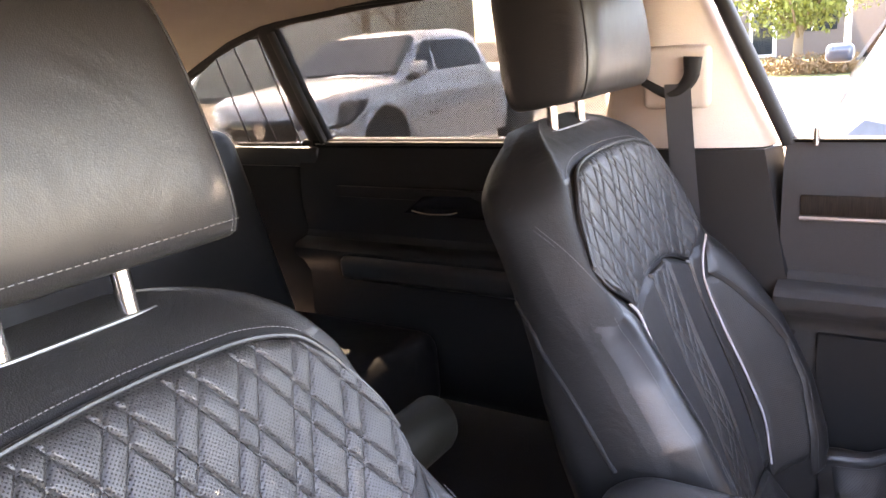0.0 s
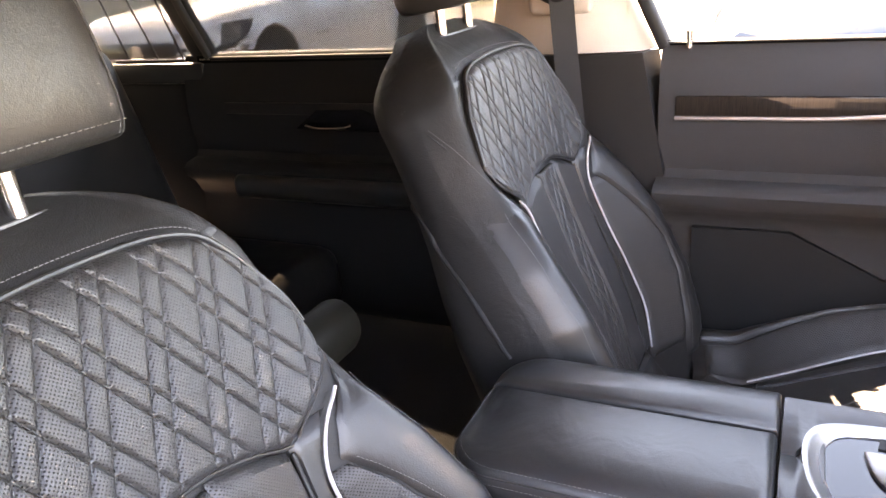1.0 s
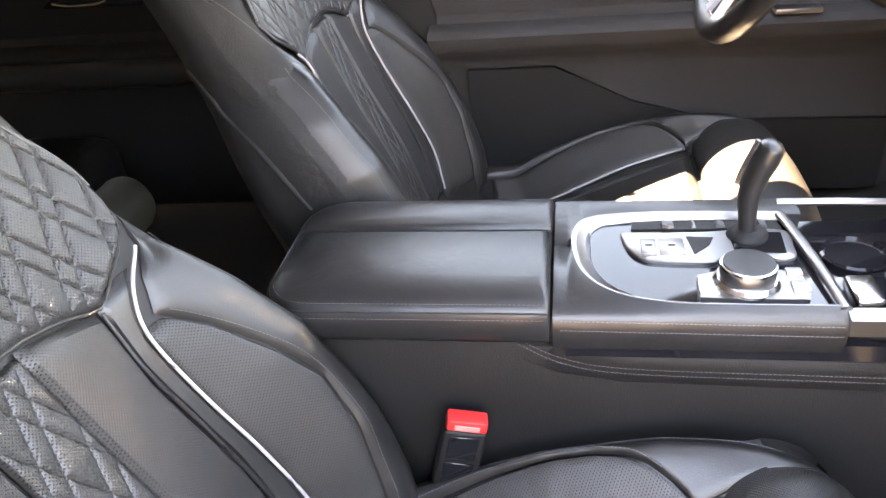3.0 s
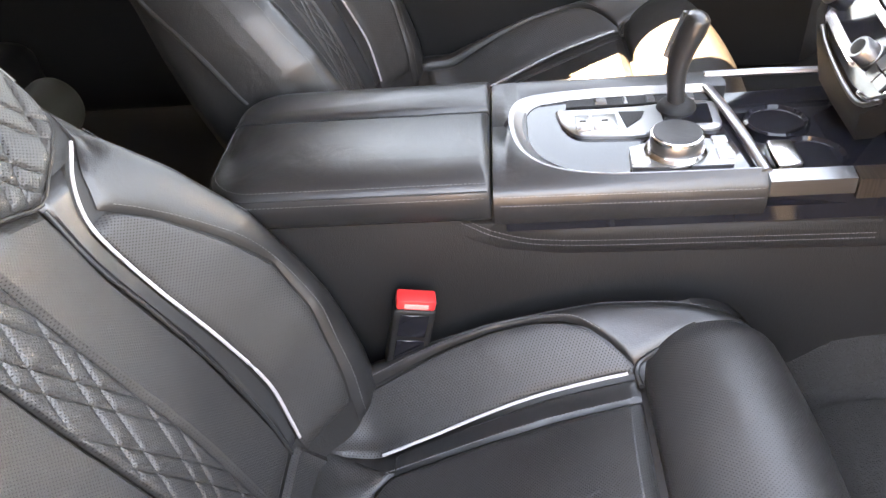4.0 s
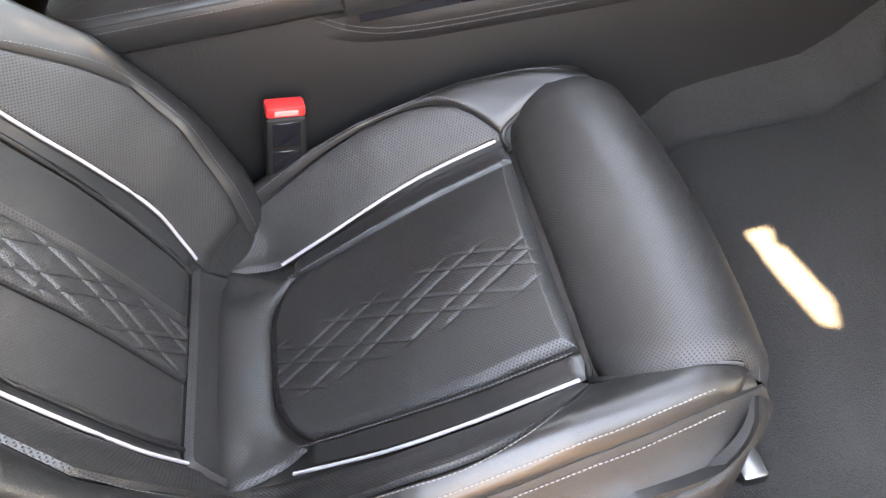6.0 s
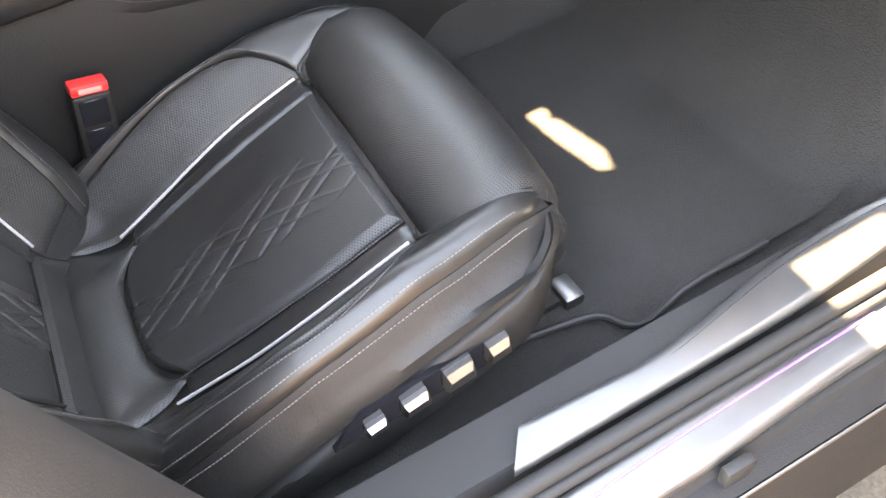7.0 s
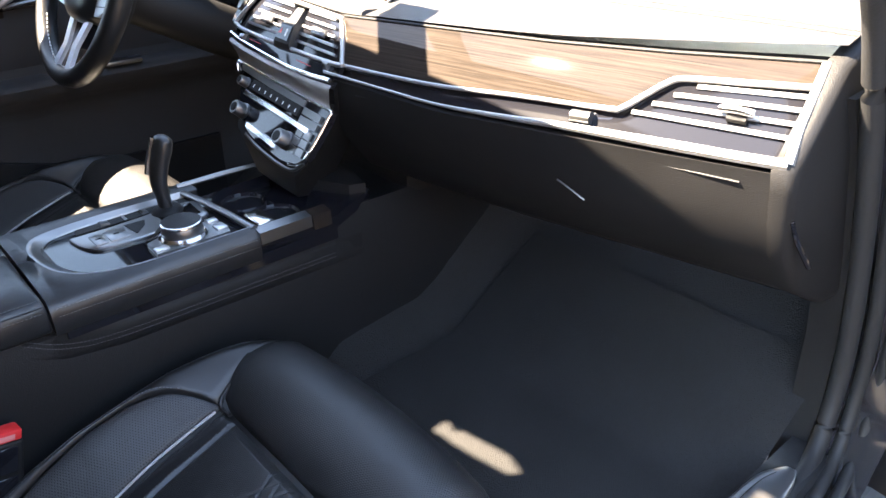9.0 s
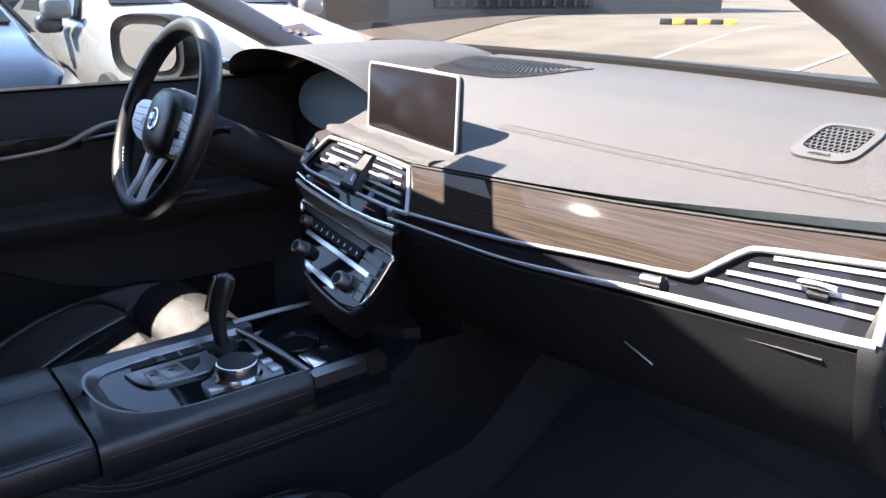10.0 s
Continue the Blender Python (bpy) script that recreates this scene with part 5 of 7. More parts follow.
# stitched flank of the console
fl = part("flank_shelf", loft([[(0.128, y, z), (0.1335 + d, y, z - 0.004), (0.1345 + d, y, z - 0.012), (0.1345 + d, y, z - 0.022), (0.1330 + d * 0.5, y, z - 0.030), (0.1290, y, z - 0.037), (0.126, y, z - 0.036)] for y, z, d in ((0.245, 0.684, -0.012), (0.265, 0.672, -0.008), (0.29, 0.662, -0.0045), (0.36, 0.652, -0.0025), (0.55, 0.648, -0.002), (0.70, 0.645, -0.003), (0.75, 0.645, -0.010))]), PLASTIC, con, angle=50)
for dz in (0, -0.007):
    part("stitching", stitches(catmull([(0.1290, 0.245, 0.672 + dz), (0.1295, 0.29, 0.648 + dz), (0.1312, 0.36, 0.636 + dz), (0.1315, 0.55, 0.632 + dz), (0.1305, 0.70, 0.629 + dz)], 5), radius=0.00034, lift=(0.001, 0, 0)), THREAD, con)
part("flank_trim", strip_along([(0.126, 0.652), (0.137, 0.656), (0.138, 0.676), (0.127, 0.680)], (0.295, 0.32, 0.45, 0.60, 0.70)), GLOSS_BLACK, con, "gloss black flank trim", angle=30)
part("flank_line", tube([(0.1385, 0.36, 0.677), (0.1385, 0.55, 0.677)], 0.0010, 6), SATIN, con, "thin chrome line")

buckle = thing("belt_buckle", "black seat belt buckle with a red release button", "seat belt buckle")
BK = Matrix.Translation((0.163, 0.176, 0.540)) @ Matrix.Rotation(radians(-14), 4, "X") @ Matrix.Rotation(radians(8), 4, "Z")
bb = box((-0.0125, -0.0245, -0.066), (0.0125, 0.0245, 0.036), 0.004, 3)
bmesh.ops.transform(bb, matrix=BK, verts=bb.verts)
hb = part("housing", bb, PLASTIC, buckle)
for z0, z1, h in ((-0.050, -0.012, 0.0140), (-0.006, 0.030, 0.0136)):
    bb = box((0.010, -0.017, z0), (h, 0.017, z1), 0.001, 1)
    bmesh.ops.transform(bb, matrix=BK, verts=bb.verts)
    part("face_plate", bb, GLOSS_BLACK, hb)
bb = box((-0.010, -0.023, 0.036), (0.0115, 0.023, 0.051), 0.003, 2)
bmesh.ops.transform(bb, matrix=BK, verts=bb.verts)
rb = part("release_button", bb, RED, buckle, "red push button")
bb = box((0.0118, -0.014, 0.040), (0.0132, 0.014, 0.047), 0.0005, 1)
bmesh.ops.transform(bb, matrix=BK, verts=bb.verts)
part("printed_bar", bb, material("pale_print", (0.72, 0.22, 0.20), 0.5), rb)
part("stalk", tube([BK @ Vector((0, 0, -0.055)), Vector((0.165, 0.14, 0.42)), Vector((0.17, 0.13, 0.38))], 0.009, 8), PLASTIC, buckle)

# ---- dashboard ----
def face(x, z, off=0.0):
    """A point of the sloping dashboard face; off stands out from it."""
    n = Vector((0.13, -0.77, 0.62))
    return Vector((x, 0.735 + 0.17 * (x - 0.12) + 0.80 * (z - 0.905), z)) + n * off


def lip_z(x):
    return interp(x, (-0.75, -0.2, 0.08, 0.24, 0.43, 0.58, 0.72, 0.78), (0.985, 0.985, 0.975, 0.977, 0.981, 0.988, 0.998, 1.0))


def under_z(x):
    return interp(x, (0.08, 0.32, 0.49, 0.58, 0.75), (0.905, 0.894, 0.899, 0.902, 0.908))


def st(x, z, off=0.0):
    """A point on the centre stack's sloping face."""
    return Vector((x, 0.733 + 0.76 * (z - 0.905), z)) + Vector((0, -0.796, 0.605)) * off


dash = thing("dashboard", "black leather dashboard with open-pore wood trim and satin chrome lines", "dashboard")


def top_z(x, y):
    z = interp(y, (0.70, 0.78, 0.85, 0.90, 0.95, 1.0, 1.08, 1.2, 1.4, 1.5), (0.968, 0.978, 0.988, 1.000, 1.021, 1.043, 1.067, 1.083, 1.091, 1.091))
    return z + 0.012 * smooth((x - 0.3) / 0.5) * smooth((0.98 - y) / 0.08)


def top_at(a, b):
    x0 = -0.196 - 0.104 * min(1.0, b * 1.6)
    x = x0 + (0.745 - x0) * a
    yt = max(face(x, lip_z(x)).y - 0.004, st(x, lip_z(x)).y - 0.004 if x < 0.1 else 0)
    y = yt + (1.46 - yt) * b ** 1.5
    return (x, y, top_z(x, y))


part("top_pad", sheet(top_at, 60, 40), DASH_LEATHER, dash, "grained black leather top pad")
part("pad_side", sheet(lambda a, b: Vector(top_at(0, a)) + Vector((0.012 * b, 0, -0.10 * b)), 30, 6), DASH_LEATHER, dash, "leather side of the pad")
# edge roll and lower body
body_rings = []
for x in np.linspace(0.095, 0.742, 26):
    l = face(x, lip_z(x))
    u = face(x, under_z(max(x, 0.08)) - 0.006)
    body_rings.append([l + Vector((0, 0.0, 0.004)), l + Vector((0, 0.006, -0.004)), face(x, lip_z(x) - 0.012, -0.010), face(x, under_z(max(x, 0.08)), -0.012), u + Vector((0, -0.002, 0)),
                       u + Vector((0, 0.004, -0.02)), Vector((x, u.y + 0.012, 0.845)), Vector((x, u.y + 0.030, 0.80)), Vector((x, u.y + 0.075, 0.74)), Vector((x, u.y + 0.16, 0.69)),
                       Vector((x, 1.2, 0.66)), Vector((x, 1.30, 0.95))])
part("lower_body", loft(body_rings), PLASTIC, dash, "black lower dashboard and glovebox")
part("glovebox_line", tube([face(x, 0.882 - 0.008 * (0.75 - x)) + Vector((0, 0.017, 0.002)) for x in np.linspace(0.16, 0.70, 16)], 0.0014, 6), RUBBER, dash)
part("glovebox_latch", tube(catmull([(0.487, 0.799, 0.832), (0.503, 0.803, 0.824), (0.522, 0.810, 0.812)], 4), 0.0013, 8), SATIN, dash, "thin silver latch edge")

wood_top = [(0.082, 0.971), (0.24, 0.974), (0.43, 0.978), (0.58, 0.985), (0.735, 0.995)]
wood_low = [(0.735, 0.976), (0.605, 0.966), (0.588, 0.961), (0.552, 0.930), (0.535, 0.927), (0.31, 0.917), (0.130, 0.917), (0.118, 0.925), (0.090, 0.965)]


def wood_sheet(a, b):
    x = 0.084 + 0.651 * a
    lowx = [p[0] for p in wood_low[::-1]]
    lowz = [p[1] for p in wood_low[::-1]]
    z0 = interp(x, lowx, lowz)
    z1 = interp(x, [p[0] for p in wood_top], [p[1] for p in wood_top])
    return face(x, z0 + (z1 - z0) * b, 0.003 + 0.0008 * math.sin(b * math.pi))


part("wood_trim", sheet(wood_sheet, 80, 10), WOOD, dash, "dark oak wood trim strip")
part("top_line", tube([face(x, interp(x, [p[0] for p in wood_top], [p[1] for p in wood_top]) + 0.001, 0.004) for x in np.linspace(0.085, 0.735, 30)], 0.0020, 8), RUBBER, dash, "thin dark line")
up_line = [face(x, z, 0.004) for x, z in ((0.110, 0.914), (0.22, 0.913), (0.31, 0.914), (0.42, 0.920), (0.535, 0.925), (0.553, 0.928), (0.572, 0.944), (0.589, 0.958), (0.606, 0.964), (0.67, 0.969), (0.735, 0.974))]
part("chrome_line", tube(catmull(up_line, 4), [0.0028] * 16 + [0.0036] * 25, 8), PALE_SATIN, dash, "satin chrome line over the vent")
lo_line = [face(x, z, 0.005) for x, z in ((0.10, 0.902), (0.22, 0.897), (0.32, 0.894), (0.42, 0.897), (0.50, 0.901), (0.60, 0.904), (0.70, 0.907), (0.742, 0.909))]
part("chrome_line", tube(catmull(lo_line, 4), [0.0022] * 9 + [interp(i, (0, 12), (0.0026, 0.0062)) for i in range(20)], 8), PALE_SATIN, dash, "satin chrome line under the vent")
part("chrome_line", tube([face(0.742, 0.909, 0.005), face(0.736, 0.94, 0.005), face(0.733, 0.974, 0.004), face(0.731, 0.994, 0.004)], 0.0055, 8), PALE_SATIN, dash, "satin chrome end of the trim")
part("black_band", sheet(lambda a, b: face(0.10 + 0.63 * a, under_z(0.10 + 0.63 * a) + (interp(0.10 + 0.63 * a, (0.10, 0.31, 0.535, 0.55, 0.59, 0.605, 0.735), (0.915, 0.914, 0.925, 0.927, 0.958, 0.964, 0.974)) - under_z(0.10 + 0.63 * a)) * b, -0.003 if b < 1 else 0), 50, 4),
     GLOSS_BLACK, dash, "black band behind the vents")

vent = thing("passenger_vent", "wide air vent with satin slats and a sliding tab", "air vent")
for k, (x0, z0) in enumerate(((0.620, 0.960), (0.600, 0.9495), (0.582, 0.9385), (0.565, 0.9275))):
    xa, xb = x0, 0.728
    za, zb = z0, z0 + 0.0065 - 0.001 * k
    part("slat", loft([[face(x, z - 0.002, 0.001), face(x, z + 0.0015, 0.0025), face(x, z + 0.002, -0.012), face(x, z - 0.001, -0.012)] for x, z in ((xa, za), (xa + 0.01, za + 0.0006), (xb, zb))]), PALE_SATIN, vent, "satin silver slat", angle=20)
tabm = bmesh.new()
add_tube(tabm, [face(0.655, 0.9435, 0.006), face(0.672, 0.9435, 0.009), face(0.690, 0.9435, 0.006)], 0.0042, 10)
part("tab", tabm, CHROME, vent, "silver sliding tab")
part("tab_body", tube([face(0.664, 0.939, 0.0), face(0.684, 0.939, 0.0)], 0.005, 8), PLASTIC, vent)
wheel_bm = bmesh.new()
add_tube(wheel_bm, [face(0.500, 0.9125, 0.002), face(0.524, 0.9135, 0.002)], 0.008, 18)
part("thumb_wheel", wheel_bm, SATIN, vent, "ribbed thumb wheel")

# closed end of the dashboard beside the door
end_pts = [(0.905, 0.998), (0.86, 0.94), (0.832, 0.905), (0.838, 0.88), (0.845, 0.845), (0.862, 0.80), (0.907, 0.74), (0.99, 0.69), (1.2, 0.66), (1.40, 0.90), (1.40, 1.085), (1.2, 1.078), (1.08, 1.062), (1.0, 1.038), (0.95, 1.02)]
part("end_cap", loft([[(x, 1.05 + (y - 1.05) * k, 0.90 + (z - 0.90) * k) for y, z in end_pts] for x, k in ((0.730, 1.000), (0.744, 0.996), (0.751, 0.975), (0.754, 0.94))]), PLASTIC, dash, "rounded black end of the dashboard", angle=60)
part("end_slit", tube([(0.752, 0.853, 0.85), (0.757, 0.862, 0.826), (0.766, 0.885, 0.79)], 0.003, 6), GLOSS_BLACK, dash)

# speaker grille near the windscreen pillar
spk = thing("dash_speaker", "rounded dashboard speaker grille with a honeycomb mesh", "speaker grille")


def on_top(x, y, off=0.0):
    z = top_z(x, y)
    zx = (top_z(x + 0.01, y) - top_z(x - 0.01, y)) / 0.02
    zy = (top_z(x, y + 0.01) - top_z(x, y - 0.01)) / 0.02
    return Vector((x, y, z)) + Vector((-zx, -zy, 1)).normalized() * off


def rounded(cx, cy, hx, hy, n=28, p=0.45, turn=0.0):
    out = []
    for t in np.linspace(0, math.tau, n, endpoint=False):
        a = hx * math.copysign(abs(math.cos(t)) ** p, math.cos(t))
        b = hy * math.copysign(abs(math.sin(t)) ** p, math.sin(t))
        out.append((cx + a * math.cos(turn) - b * math.sin(turn), cy + a * math.sin(turn) + b * math.cos(turn)))
    return out


SPX, SPY = 0.583, 1.044
ring_in = rounded(SPX, SPY, 0.031, 0.034)
ring_out = rounded(SPX, SPY - 0.003, 0.0395, 0.047)
part("rim", loft([[on_top(x, y, o) for x, y in r] for r, o in ((ring_out, -0.001), (ring_out, 0.004), (ring_in, 0.005), (ring_in, -0.002))], caps=False), material("grey_rim", (0.040, 0.039, 0.038), 0.5), spk, "dark grey rim")
part("backing", sheet(lambda a, b: on_top(SPX - 0.030 + 0.060 * a, SPY - 0.033 + 0.066 * b, 0.001), 6, 6), GLOSS_BLACK, spk)
GREY_MESH = material("grey_mesh", (0.035, 0.034, 0.033), 0.5)
for r in range(-4, 5):
    for c in range(-5, 6):
        cx, cy = SPX + (c + 0.5 * (r % 2)) * 0.0068, SPY + r * 0.0083
        if abs(cx - SPX) < 0.030 and abs(cy - SPY) < 0.033:
            o = [on_top(cx + 0.0038 * math.cos(t), cy + 0.0054 * math.sin(t), 0.0035) for t in np.linspace(math.pi / 6, math.tau + math.pi / 6, 6, endpoint=False)]
            i2 = [on_top(cx + 0.0029 * math.cos(t), cy + 0.0040 * math.sin(t), 0.0035) for t in np.linspace(math.pi / 6, math.tau + math.pi / 6, 6, endpoint=False)]
            d2 = [on_top(cx + 0.0029 * math.cos(t), cy + 0.0040 * math.sin(t), 0.0010) for t in np.linspace(math.pi / 6, math.tau + math.pi / 6, 6, endpoint=False)]
            part("mesh_cell", loft([o, i2, d2], caps=False), GREY_MESH, spk, smooth=False)
word = bpy.data.curves.new("lettering", "FONT")
word.body = "AIRBAG"
word.size = 0.0075
word.extrude = 0.0002
word.align_x = "CENTER"
wo = new("lettering", word)
wo.parent = spk
wo.matrix_world = Matrix.Translation(on_top(SPX, SPY - 0.0445, 0.0052)) @ Matrix.Rotation(radians(18), 4, "X")
word.materials.append(PLASTIC)
# stitched seam on the pad
for dy in (-0.006, 0.006):
    part("stitching", stitches([on_top(x, 0.945 - 0.01 * x + dy, 0.0012) for x in np.linspace(0.10, 0.743, 30)], radius=0.0006), RUBBER, dash)
part("seam", tube([on_top(x, 0.945 - 0.01 * x, 0.0) for x in np.linspace(0.10, 0.743, 30)], 0.0011, 6), RUBBER, dash)
# centre loudspeaker grille: curved ribs within a lens-shaped outline
def lens_y(x):
    t = (x + 0.17) / 0.205
    return 1.248 - 0.165 * max(0.0, 1 - t * t * t * t), 1.250 - 0.02 * t * t


cs = thing("centre_speaker", "dark lens-shaped speaker grille of fine curved ribs on the dashboard", "speaker grille")
part("backing", sheet(lambda a, b: on_top(-0.372 + 0.404 * a, lens_y(-0.372 + 0.404 * a)[0] + (lens_y(-0.372 + 0.404 * a)[1] - lens_y(-0.372 + 0.404 * a)[0]) * b, 0.0006), 24, 8), BLACK_SEAL, cs)
for k in range(38):
    x0 = -0.362 + k * 0.0102
    pts = []
    for b in np.linspace(0, 1, 12):
        x = min(0.03, max(-0.37, x0 + 0.016 * math.sin(b * math.tau) - 0.02 * (b - 0.5)))
        y0, y1 = lens_y(x)
        pts.append(on_top(x, y0 + (y1 - y0) * b, 0.0012))
    part("rib", tube(pts, 0.0024, 6, 0.5, (0, 0, 1)), PLASTIC, cs)

# centre stack
stack = thing("centre_stack", "centre stack with twin air vents and a silver climate panel", "centre stack")


def s2(x, z, off=0.0):
    """A point on the climate panel, set back under the vents."""
    return st(x, z, off - 0.022)


ST_N = (0, -0.796, 0.605)
part("stack_body", loft([[st(x, z, -0.004 + o) for x, z in r] + [st(x * 0.55 - 0.02, z, -0.12) + Vector((0, 0.02, 0)) for x, z in r[::-1]] for r, o in
                         (([(-0.190, 0.985), (-0.05, 0.982), (0.100, 0.975)], 0), ([(-0.205, 0.925), (-0.05, 0.921), (0.128, 0.915)], 0), ([(-0.200, 0.897), (-0.05, 0.890), (0.128, 0.886)], 0),
                          ([(-0.172, 0.886), (-0.05, 0.879), (0.122, 0.872)], -0.018), ([(-0.10, 0.80), (0.0, 0.797), (0.116, 0.795)], -0.022), ([(-0.06, 0.783), (0.0, 0.779), (0.095, 0.776)], -0.028), ([(-0.05, 0.76), (0.0, 0.757), (0.08, 0.755)], -0.06))]), PLASTIC, stack, angle=40)
frame_pts = [(-0.160, 0.976), (-0.07, 0.975), (0.070, 0.968), (0.086, 0.962), (0.124, 0.922), (0.120, 0.914), (0.0, 0.915), (-0.150, 0.920), (-0.192, 0.925), (-0.199, 0.931), (-0.172, 0.970), (-0.160, 0.976)]
part("vent_frame", tube(catmull([st(x, z, 0.004) for x, z in frame_pts], 6), 0.0036, 10), PALE_SATIN, stack, "satin silver vent frame")
part("vent_cavity", plate([st(x, z, -0.002) for x, z in frame_pts[:-1]], 0.03, ST_N), GLOSS_BLACK, stack, smooth=False)


def over_vents(a, b):
    x = -0.222 + 0.312 * a
    z0 = interp(x, (-0.222, -0.20, -0.17, -0.07, 0.09), (0.928, 0.934, 0.974, 0.976, 0.966))
    z1 = interp(x, (-0.222, -0.19, -0.05, 0.09), (0.978, 0.988, 0.986, 0.977))
    return st(x, z0 + (z1 - z0) * b, 0.002 - 0.05 * max(0.0, -0.195 - x))


part("wood_over_vents", sheet(over_vents, 60, 6), WOOD, stack, "dark oak wood above the vents")
start = Matrix.Translation(st(-0.209, 0.958, 0.001)) @ Vector((-0.25, -0.78, 0.58)).to_track_quat("Z", "Y").to_matrix().to_4x4()
part("start_button", lathe([(0.0155, 0.0), (0.0155, 0.004), (0.014, 0.0055), (0.012, 0.004), (0.008, 0.0038)], 28, start), SATIN, stack, "round silver start button")
for x0, x1 in ((-0.166, -0.056), (-0.010, 0.094)):
    for k in range(5):
        z = 0.928 + k * 0.0100
        sx = (z - 0.93) * 0.75
        a, b = (x0 + (sx if x0 < -0.1 else 0), x1 - (sx if x1 > 0.05 else 0))
        part("slat", loft([[st(x, z - 0.001 - (x + 0.03) * 0.035, 0.002), st(x, z + 0.0022 - (x + 0.03) * 0.035, 0.003), st(x, z + 0.003 - (x + 0.03) * 0.035, -0.012), st(x, z - 0.0005 - (x + 0.03) * 0.035, -0.012)] for x in (a, (a + b) / 2, b)]), RIM, stack, "grey air vent slat", angle=20)
    xm = (x0 + x1) / 2
    part("tab", loft([[st(xm + dx, 0.945 + dz, 0.003) for dx, dz in ((-w, -0.005), (w, -0.006), (w, 0.004), (-w, 0.005))] if o < 0.004 else [st(xm + dx, 0.945 + dz, o) for dx, dz in ((-w, -0.004), (w, -0.005), (w, 0.003), (-w, 0.004))] for w, o in ((0.018, 0.002), (0.018, 0.006), (0.013, 0.010))]), SATIN, stack, "silver vent tab", angle=30)
    part("thumb_wheel", tube([st(x1 - 0.005 if x1 > 0 else x0 + 0.002, 0.911, 0.0), st(x1 + 0.008 if x1 > 0 else x0 + 0.014, 0.9105, 0.0)], 0.008, 18), SATIN, stack, "ribbed thumb wheel")
hz = part("vent_divider", loft([[st(xa, z, o), st(xb, z, o), st(xb + 0.004, z, -0.01), st(xa - 0.004, z, -0.01)] for xa, xb, z, o in ((-0.053, -0.006, 0.912, 0.006), (-0.052, -0.007, 0.918, 0.012), (-0.048, -0.012, 0.942, 0.014), (-0.044, -0.018, 0.952, 0.008), (-0.042, -0.022, 0.968, 0.004))]), RUBBER, stack, "black divider with a warning light switch", angle=30)
part("warning_switch", plate([st(x, z, 0.0148) for x, z in ((-0.048, 0.922), (-0.012, 0.921), (-0.015, 0.940), (-0.045, 0.941))], 0.002, ST_N), GLOSS_BLACK, hz, "gloss black switch field", smooth=False)
part("warning_mark", plate([st(x, z, 0.0153) for x, z in ((-0.043, 0.929), (-0.036, 0.929), (-0.0395, 0.936))], 0.0006, ST_N), RED, hz, "small red triangle", smooth=False)
part("lock_mark", plate([st(x, z, 0.0153) for x, z in ((-0.025, 0.926), (-0.021, 0.926), (-0.022, 0.936), (-0.025, 0.936))], 0.0006, ST_N), WHITE, hz, smooth=False)
part("lower_rail", tube(catmull([st(x, z, 0.004) for x, z in ((-0.200, 0.912), (-0.15, 0.905), (-0.016, 0.8945), (0.06, 0.8925), (0.12, 0.894))], 5), 0.0032, 8), CHROME, stack, "chrome rail")
part("sensor_bar", plate([st(x, z, 0.001) for x, z in ((-0.197, 0.922), (-0.03, 0.916), (0.120, 0.912), (0.120, 0.895), (-0.016, 0.896), (-0.195, 0.912))], 0.006, ST_N), GLOSS_BLACK, stack, smooth=False)
for x, z in ((-0.12, 0.911), (0.035, 0.904)):
    part("printed_bar", plate([st(x + dx, z + dz, 0.0016) for dx, dz in ((-0.02, 0.0012), (0.02, -0.0006), (0.02, -0.0014), (-0.02, 0.0004))], 0.0005, ST_N), RED, stack, smooth=False)
# satin bezel stepping back from the rail to the climate panel
bez = [(-0.198, 0.906, -0.170, 0.884), (-0.15, 0.900, -0.13, 0.881), (-0.05, 0.8925, -0.04, 0.875), (0.06, 0.888, 0.06, 0.869), (0.126, 0.889, 0.124, 0.866)]
part("bezel", loft([[st(xa, za + 0.001, -0.004), st(xa, za, 0.002), st(xa, za - 0.005, 0.003), s2(xb, zb + 0.004, 0.012), s2(xb, zb, 0.006), s2(xb, zb - 0.001, -0.004)] for xa, za, xb, zb in bez], closed=False, caps=False),
     material("warm_satin_bezel", (0.30, 0.27, 0.26), 0.38, 0.8, vary=0.05), stack, "warm satin bezel", angle=50)
clim = [(-0.168, 0.883), (-0.05, 0.874), (0.060, 0.867), (0.124, 0.864), (0.126, 0.852), (0.120, 0.805), (0.108, 0.789), (0.06, 0.787), (-0.03, 0.795), (-0.062, 0.802), (-0.112, 0.826), (-0.130, 0.845), (-0.160, 0.868)]
part("climate_panel", plate([s2(x, z, 0.003) for x, z in clim], 0.012, ST_N), GLOSS_BLACK, stack, "gloss black climate panel", smooth=False)
part("panel_frame", tube(catmull([s2(x, z, 0.004) for x, z in ((-0.160, 0.868), (-0.168, 0.882), (-0.05, 0.874), (0.060, 0.867), (0.122, 0.864), (0.126, 0.852), (0.121, 0.810), (0.108, 0.791), (0.085, 0.787))], 6), 0.0026, 8), CHROME, stack, "chrome panel frame")
part("top_strip", plate([s2(x, z, 0.0055) for x, z in ((-0.158, 0.880), (-0.05, 0.872), (0.058, 0.8645), (0.058, 0.856), (-0.05, 0.863), (-0.150, 0.872))], 0.004, ST_N), SATIN, stack, "satin silver strip", smooth=False)


def row_z(x):
    return 0.8625 - 0.064 * (x + 0.05)


